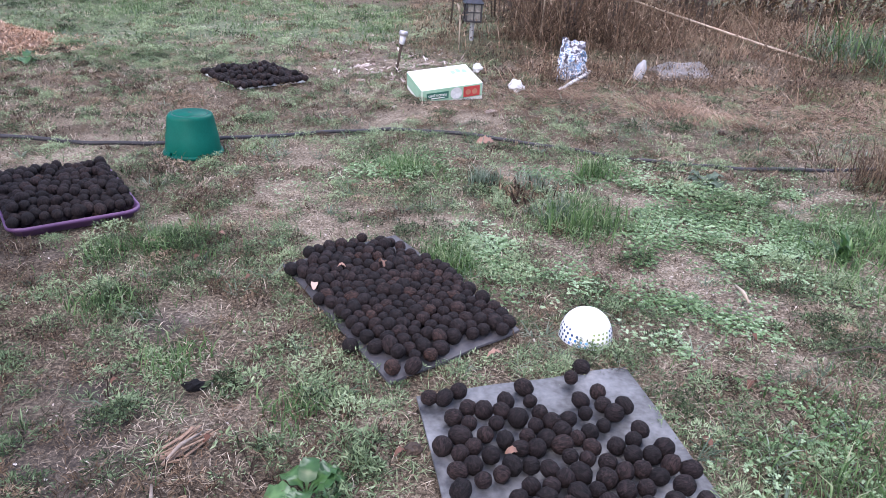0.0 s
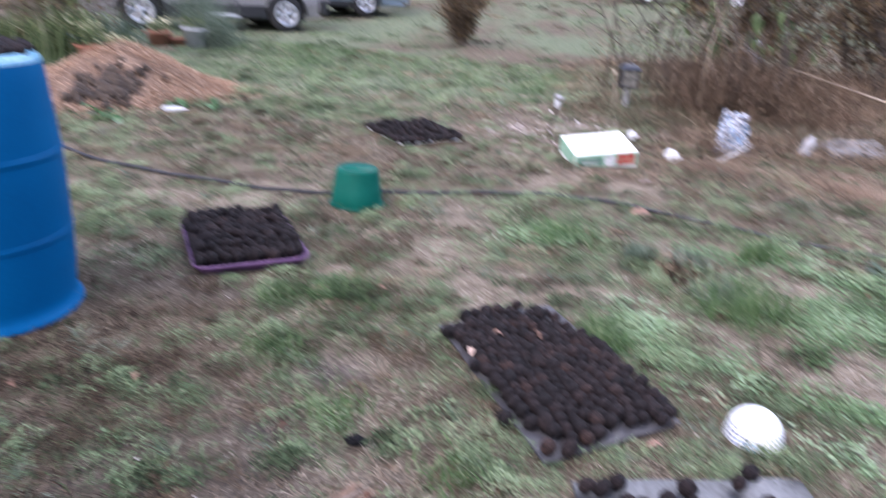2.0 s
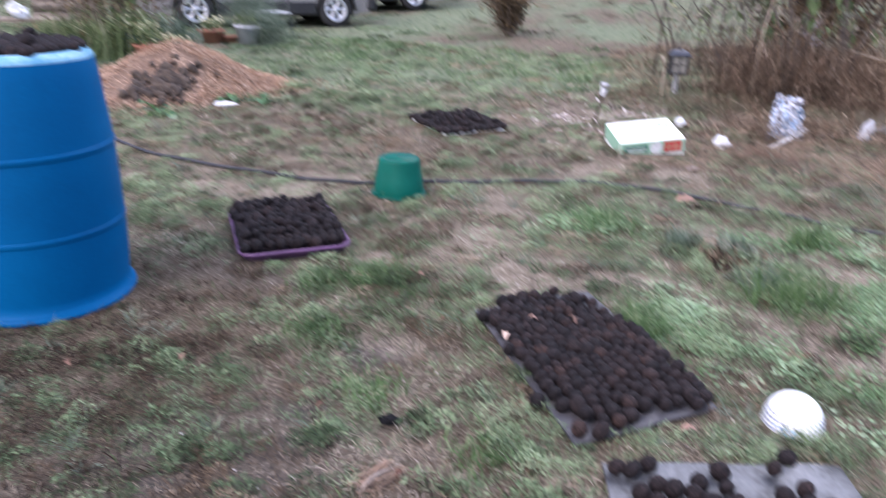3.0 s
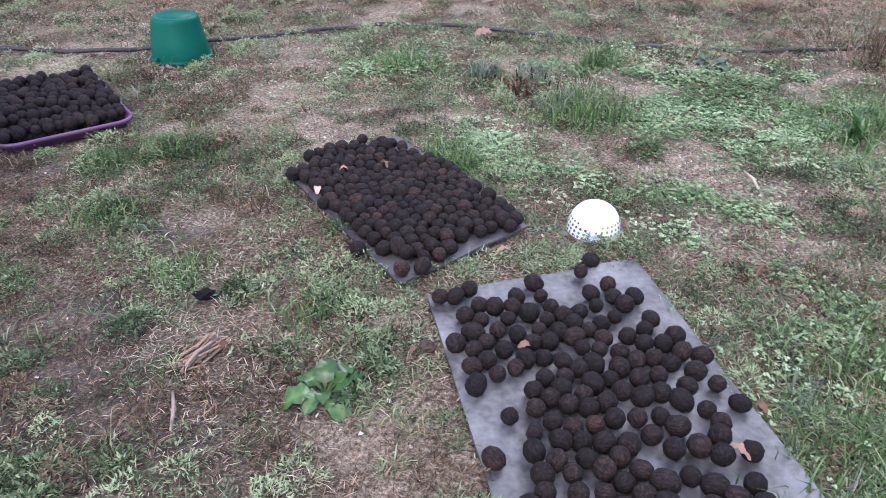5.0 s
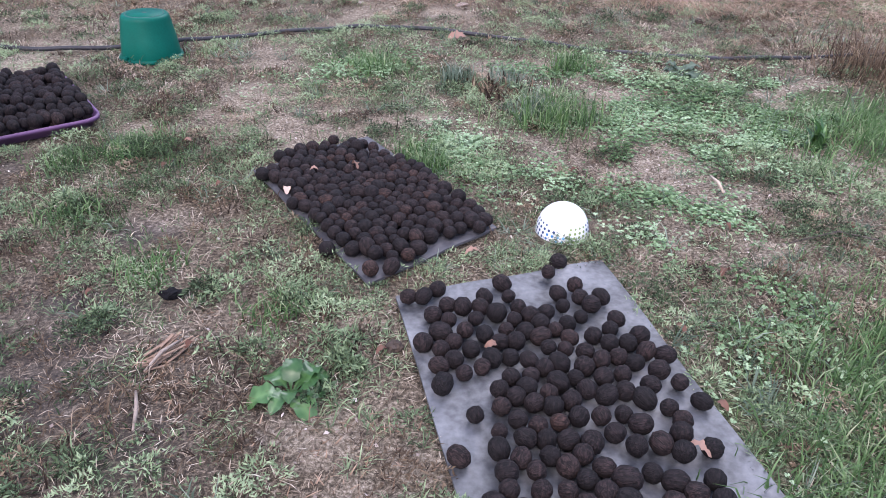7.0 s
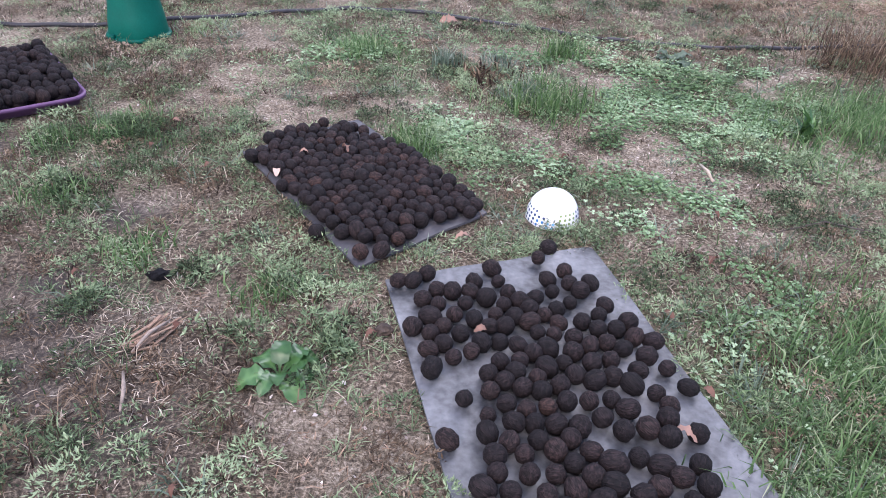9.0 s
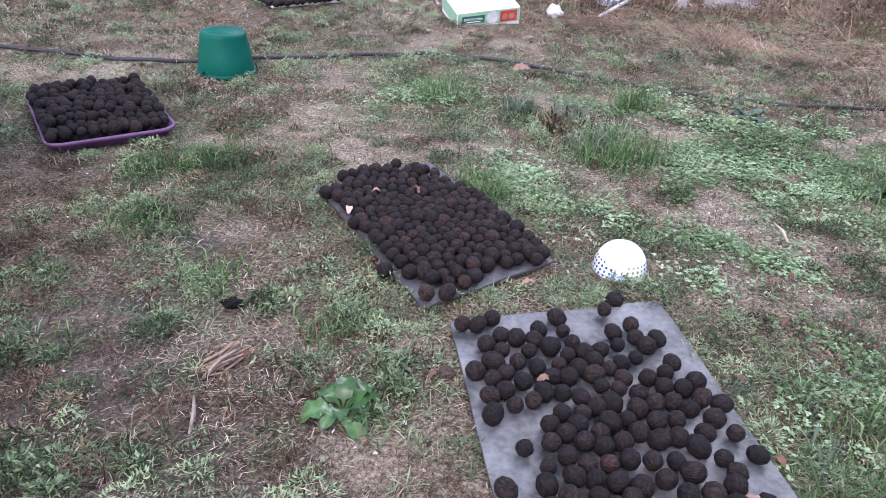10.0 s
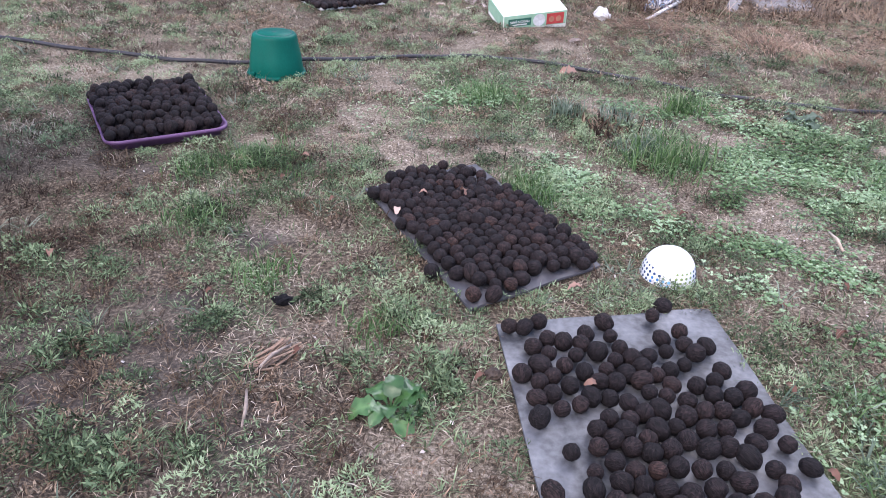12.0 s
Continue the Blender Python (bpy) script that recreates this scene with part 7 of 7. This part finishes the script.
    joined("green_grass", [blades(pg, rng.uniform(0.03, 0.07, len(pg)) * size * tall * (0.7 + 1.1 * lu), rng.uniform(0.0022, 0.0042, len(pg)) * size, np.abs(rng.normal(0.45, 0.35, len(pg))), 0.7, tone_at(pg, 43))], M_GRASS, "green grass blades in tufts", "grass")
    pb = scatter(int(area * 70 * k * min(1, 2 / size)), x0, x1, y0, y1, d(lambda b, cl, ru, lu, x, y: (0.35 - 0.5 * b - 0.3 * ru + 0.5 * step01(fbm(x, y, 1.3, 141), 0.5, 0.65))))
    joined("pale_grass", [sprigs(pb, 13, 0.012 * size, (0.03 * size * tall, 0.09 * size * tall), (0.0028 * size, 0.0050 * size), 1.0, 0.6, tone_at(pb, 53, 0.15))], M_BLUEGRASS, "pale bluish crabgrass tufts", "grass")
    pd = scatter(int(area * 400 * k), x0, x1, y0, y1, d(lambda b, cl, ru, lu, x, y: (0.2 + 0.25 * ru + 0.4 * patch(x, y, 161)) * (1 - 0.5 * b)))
    joined("dead_tufts", [sprigs(pd, 10, 0.013 * size, (0.016 * size * tall, 0.052 * size * tall), (0.0014 * size, 0.0030 * size), 1.0, 0.7, np.minimum(1, 1.1 * tone_at(pd, 57, 0.2)) * tone_scale(pd))], M_STRAW, "tufts of dead tan grass", "grass")


def weedy(n, seed):
    return scatter(n, -1.6, 0.1, 0.9, 2.2, lambda x, y: patches(x, y, WEEDY) ** 1.5 * (0.25 + 0.75 * step01(vnoise(x, y, 11, seed), 0.35, 0.6)))


def close(x, y):
    """The stretch of yard round the mats, where plants are built finest."""
    edge = 0.12 * (fbm(x, y, 3, 211) - 0.5)
    return step01(y + edge, 0.55, 0.8) * step01(x + 1.5 * y + 0.5 + edge, 0, 0.15) * step01(0.85 * y + 0.75 - x + edge, 0, 0.15)


grow("near", -3.6, 3.7, 0.5, 3.3, 1.0, 1.0, 1.0, close)
grow("middle", -5.2, 6.0, 3.3, 6.4, 0.55, 1.18, 0.9, close)
grow("back", -13.0, 5.5, 6.4, 11.0, 0.11, 2.2, 0.55, lambda x, y: (1 - 0.9 * bed(x, y)) * (x < 0.85 * y + 0.6))
grow("far", -22.0, 12.0, 11.0, 34.0, 0.007, 4.0, 0.28, lambda x, y: 1 - 0.9 * step01(x + 0.1 * y, 2.0, 3.0) * (y < 14))
grow("round", -8.0, 8.0, -6.0, 6.4, 0.028, 2.8, 0.5, lambda x, y: 1 - np.where((x > -5.2) & (x < 6.0), close(x, y), 0))

# knots of grey-green weeds on the worn soil before the mats
pm = weedy(950, 301)
joined("weed_knots", [mounds(pm, (0.02, 0.055), (0.02, 0.05), 80, (0.010, 0.024), np.clip(rng.normal(0.34, 0.18, len(pm)), 0, 1), 0.28)], M_WEED, "knots of grey-green weeds on worn soil", "weeds")
pm = weedy(1100, 303)
joined("weed_sprigs", [sprigs(pm, 9, 0.012, (0.02, 0.06), (0.0026, 0.005), 0.8, 0.5, np.clip(rng.normal(0.34, 0.18, len(pm)), 0, 1))], M_WEED, "narrow-leaved weeds standing in knots", "weeds")

# bark flakes and pale dead leaves on the bank beside the stake light
ps = scatter(1500, -1.5, 0.0, 5.5, 7.2, lambda x, y: patches(x, y, [(-1.0, 6.2, 0.3, 0.35, 0.9), (-0.7, 6.8, 0.35, 0.3, 0.5)]))
ps[:, 2] += rng.uniform(0.01, 0.03, len(ps))
joined("bark_litter", [leaves(ps, rng.uniform(0.02, 0.075, len(ps)), 0.4, 0.3)], M_PEBBLE, "pale bark flakes and dead leaves on bare soil", "leaf litter")

# flattened straw before the weed bed
ps = scatter(52000, -0.9, 3.6, 4.6, 6.6, lambda x, y: np.clip(0.3 * step01(y + 0.2 * np.sin(5 * x), 5.0, 5.5) * step01(x, -0.1, 0.5) + patches(x, y, [(0.55, 5.5, 0.3, 0.22, 1.0), (1.15, 5.3, 0.35, 0.18, 1.0), (1.8, 5.1, 0.4, 0.2, 0.9), (0.1, 4.95, 0.3, 0.12, 0.7), (-0.35, 5.0, 0.3, 0.1, 0.6), (2.6, 5.3, 0.4, 0.3, 0.8)]) * (0.2 + 0.8 * vnoise(x, y, 4, 201)), 0, 1))
ps[:, 2] += rng.uniform(0.004, 0.05, len(ps))
joined("flattened_straw", [blades(ps, rng.uniform(0.05, 0.2, len(ps)), rng.uniform(0.002, 0.004, len(ps)), rng.uniform(1.15, 1.6, len(ps)), 0.3, np.clip(tone_at(ps, 207, 0.25) + 0.1, 0, 1), 2.0 * math.pi * vnoise(ps[:, 0], ps[:, 1], 2.2, 203) + rng.normal(0, 0.6, len(ps)))], M_TANSTRAW, "flattened orange-tan straw at the foot of the weed bed", "straw")

# reddish splinters and fibre of rotten wood on the worn soil
ps = scatter(4500, -1.1, 0.1, 0.95, 1.85, lambda x, y: np.clip(patches(x, y, [(-0.57, 1.42, 0.07, 0.10, 1.0), (-0.42, 1.54, 0.22, 0.07, 0.35), (-0.55, 1.27, 0.12, 0.10, 0.45), (-0.2, 1.6, 0.2, 0.06, 0.3), (-0.08, 1.13, 0.16, 0.10, 0.35), (-0.7, 1.55, 0.2, 0.12, 0.15)]), 0, 1))
ps[:, 2] += rng.uniform(0.002, 0.014, len(ps))
joined("wood_splinters", [blades(ps, rng.uniform(0.010, 0.036, len(ps)), rng.uniform(0.0014, 0.004, len(ps)), rng.uniform(1.3, 1.57, len(ps)), 0.08, 0.9 * tone_at(ps, 219, 0.25), 0.9 + rng.normal(0, 0.8, len(ps)))], M_TANSTRAW, "reddish splinters of rotten wood on worn soil", "wood splinters")

# pebbles and pale crumbs on bare soil
pp = scatter(16000, -1.6, 1.8, 0.9, 4.2, lambda x, y: 0.03 + 0.7 * cover(x, y)[0] ** 2)
pp[:, 2] += 0.003
joined("pebbles", [leaves(pp, rng.uniform(0.004, 0.014, len(pp)), 0.8, 0.5)], M_PEBBLE, "pale pebbles and crumbs on bare soil", "pebbles")

# dry weed thicket of the bed


def thicket(name, n, count, length, width, lean, droop, mat, seed, label):
    """Tangled clumps, each leaning its own way."""
    q = scatter(n, -1.4, 8.5, 5.5, 12.6, lambda x, y: bed(x, y) * (0.15 + 0.85 * step01(vnoise(x, y, 2.4, seed), 0.25, 0.7)))
    tall = (0.45 + 0.75 * step01(q[:, 1], 6.1, 8.0)) * (0.3 + 0.7 * step01(q[:, 0], -0.3, 0.5))
    side = rng.uniform(0, 2 * math.pi, len(q))
    p = np.repeat(q, count, 0)
    p[:, :2] += rng.normal(0, 0.05, (len(p), 2))
    yaw = np.repeat(side, count) + rng.normal(0, 1.3, len(p))
    t = 0.95 * np.clip(np.repeat(tone_at(q, seed + 2, 0.25), count) + rng.normal(0, 0.25, len(p)), 0, 1)
    L = rng.uniform(*length, len(p)) * np.repeat(tall * rng.uniform(0.6, 1.3, len(q)), count)
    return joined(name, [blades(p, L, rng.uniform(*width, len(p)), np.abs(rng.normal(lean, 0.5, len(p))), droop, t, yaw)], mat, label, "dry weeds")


thicket("dry_grass_thicket", 8200, 18, (0.10, 0.36), (0.0018, 0.0042), 1.15, 2.1, M_TANSTRAW, 161, "tangled dry tan grass of the weed bed")
thicket("rusty_weed_thicket", 8000, 15, (0.10, 0.40), (0.0018, 0.0044), 1.05, 1.8, M_RUST, 171, "rusty brown dead weeds of the weed bed")
thicket("fallen_stems", 2600, 5, (0.22, 0.7), (0.0028, 0.0065), 1.25, 0.3, M_TANSTRAW, 191, "bent and fallen pale stems in the weed bed")
pl = scatter(45000, -0.8, 7.0, 5.9, 11.0, lambda x, y: bed(x, y) * (0.2 + 0.8 * vnoise(x, y, 1.6, 181)))
pl[:, 2] += rng.uniform(0.02, 0.5, len(pl)) * (0.3 + 0.9 * step01(pl[:, 1], 6.2, 8.2))
joined("dry_seed_heads", [leaves(pl, rng.uniform(0.012, 0.04, len(pl)), 0.4, 0.9, tone_at(pl, 83))], M_RUST, "dry leaves and seed heads tangled in the weed bed", "dry weeds")
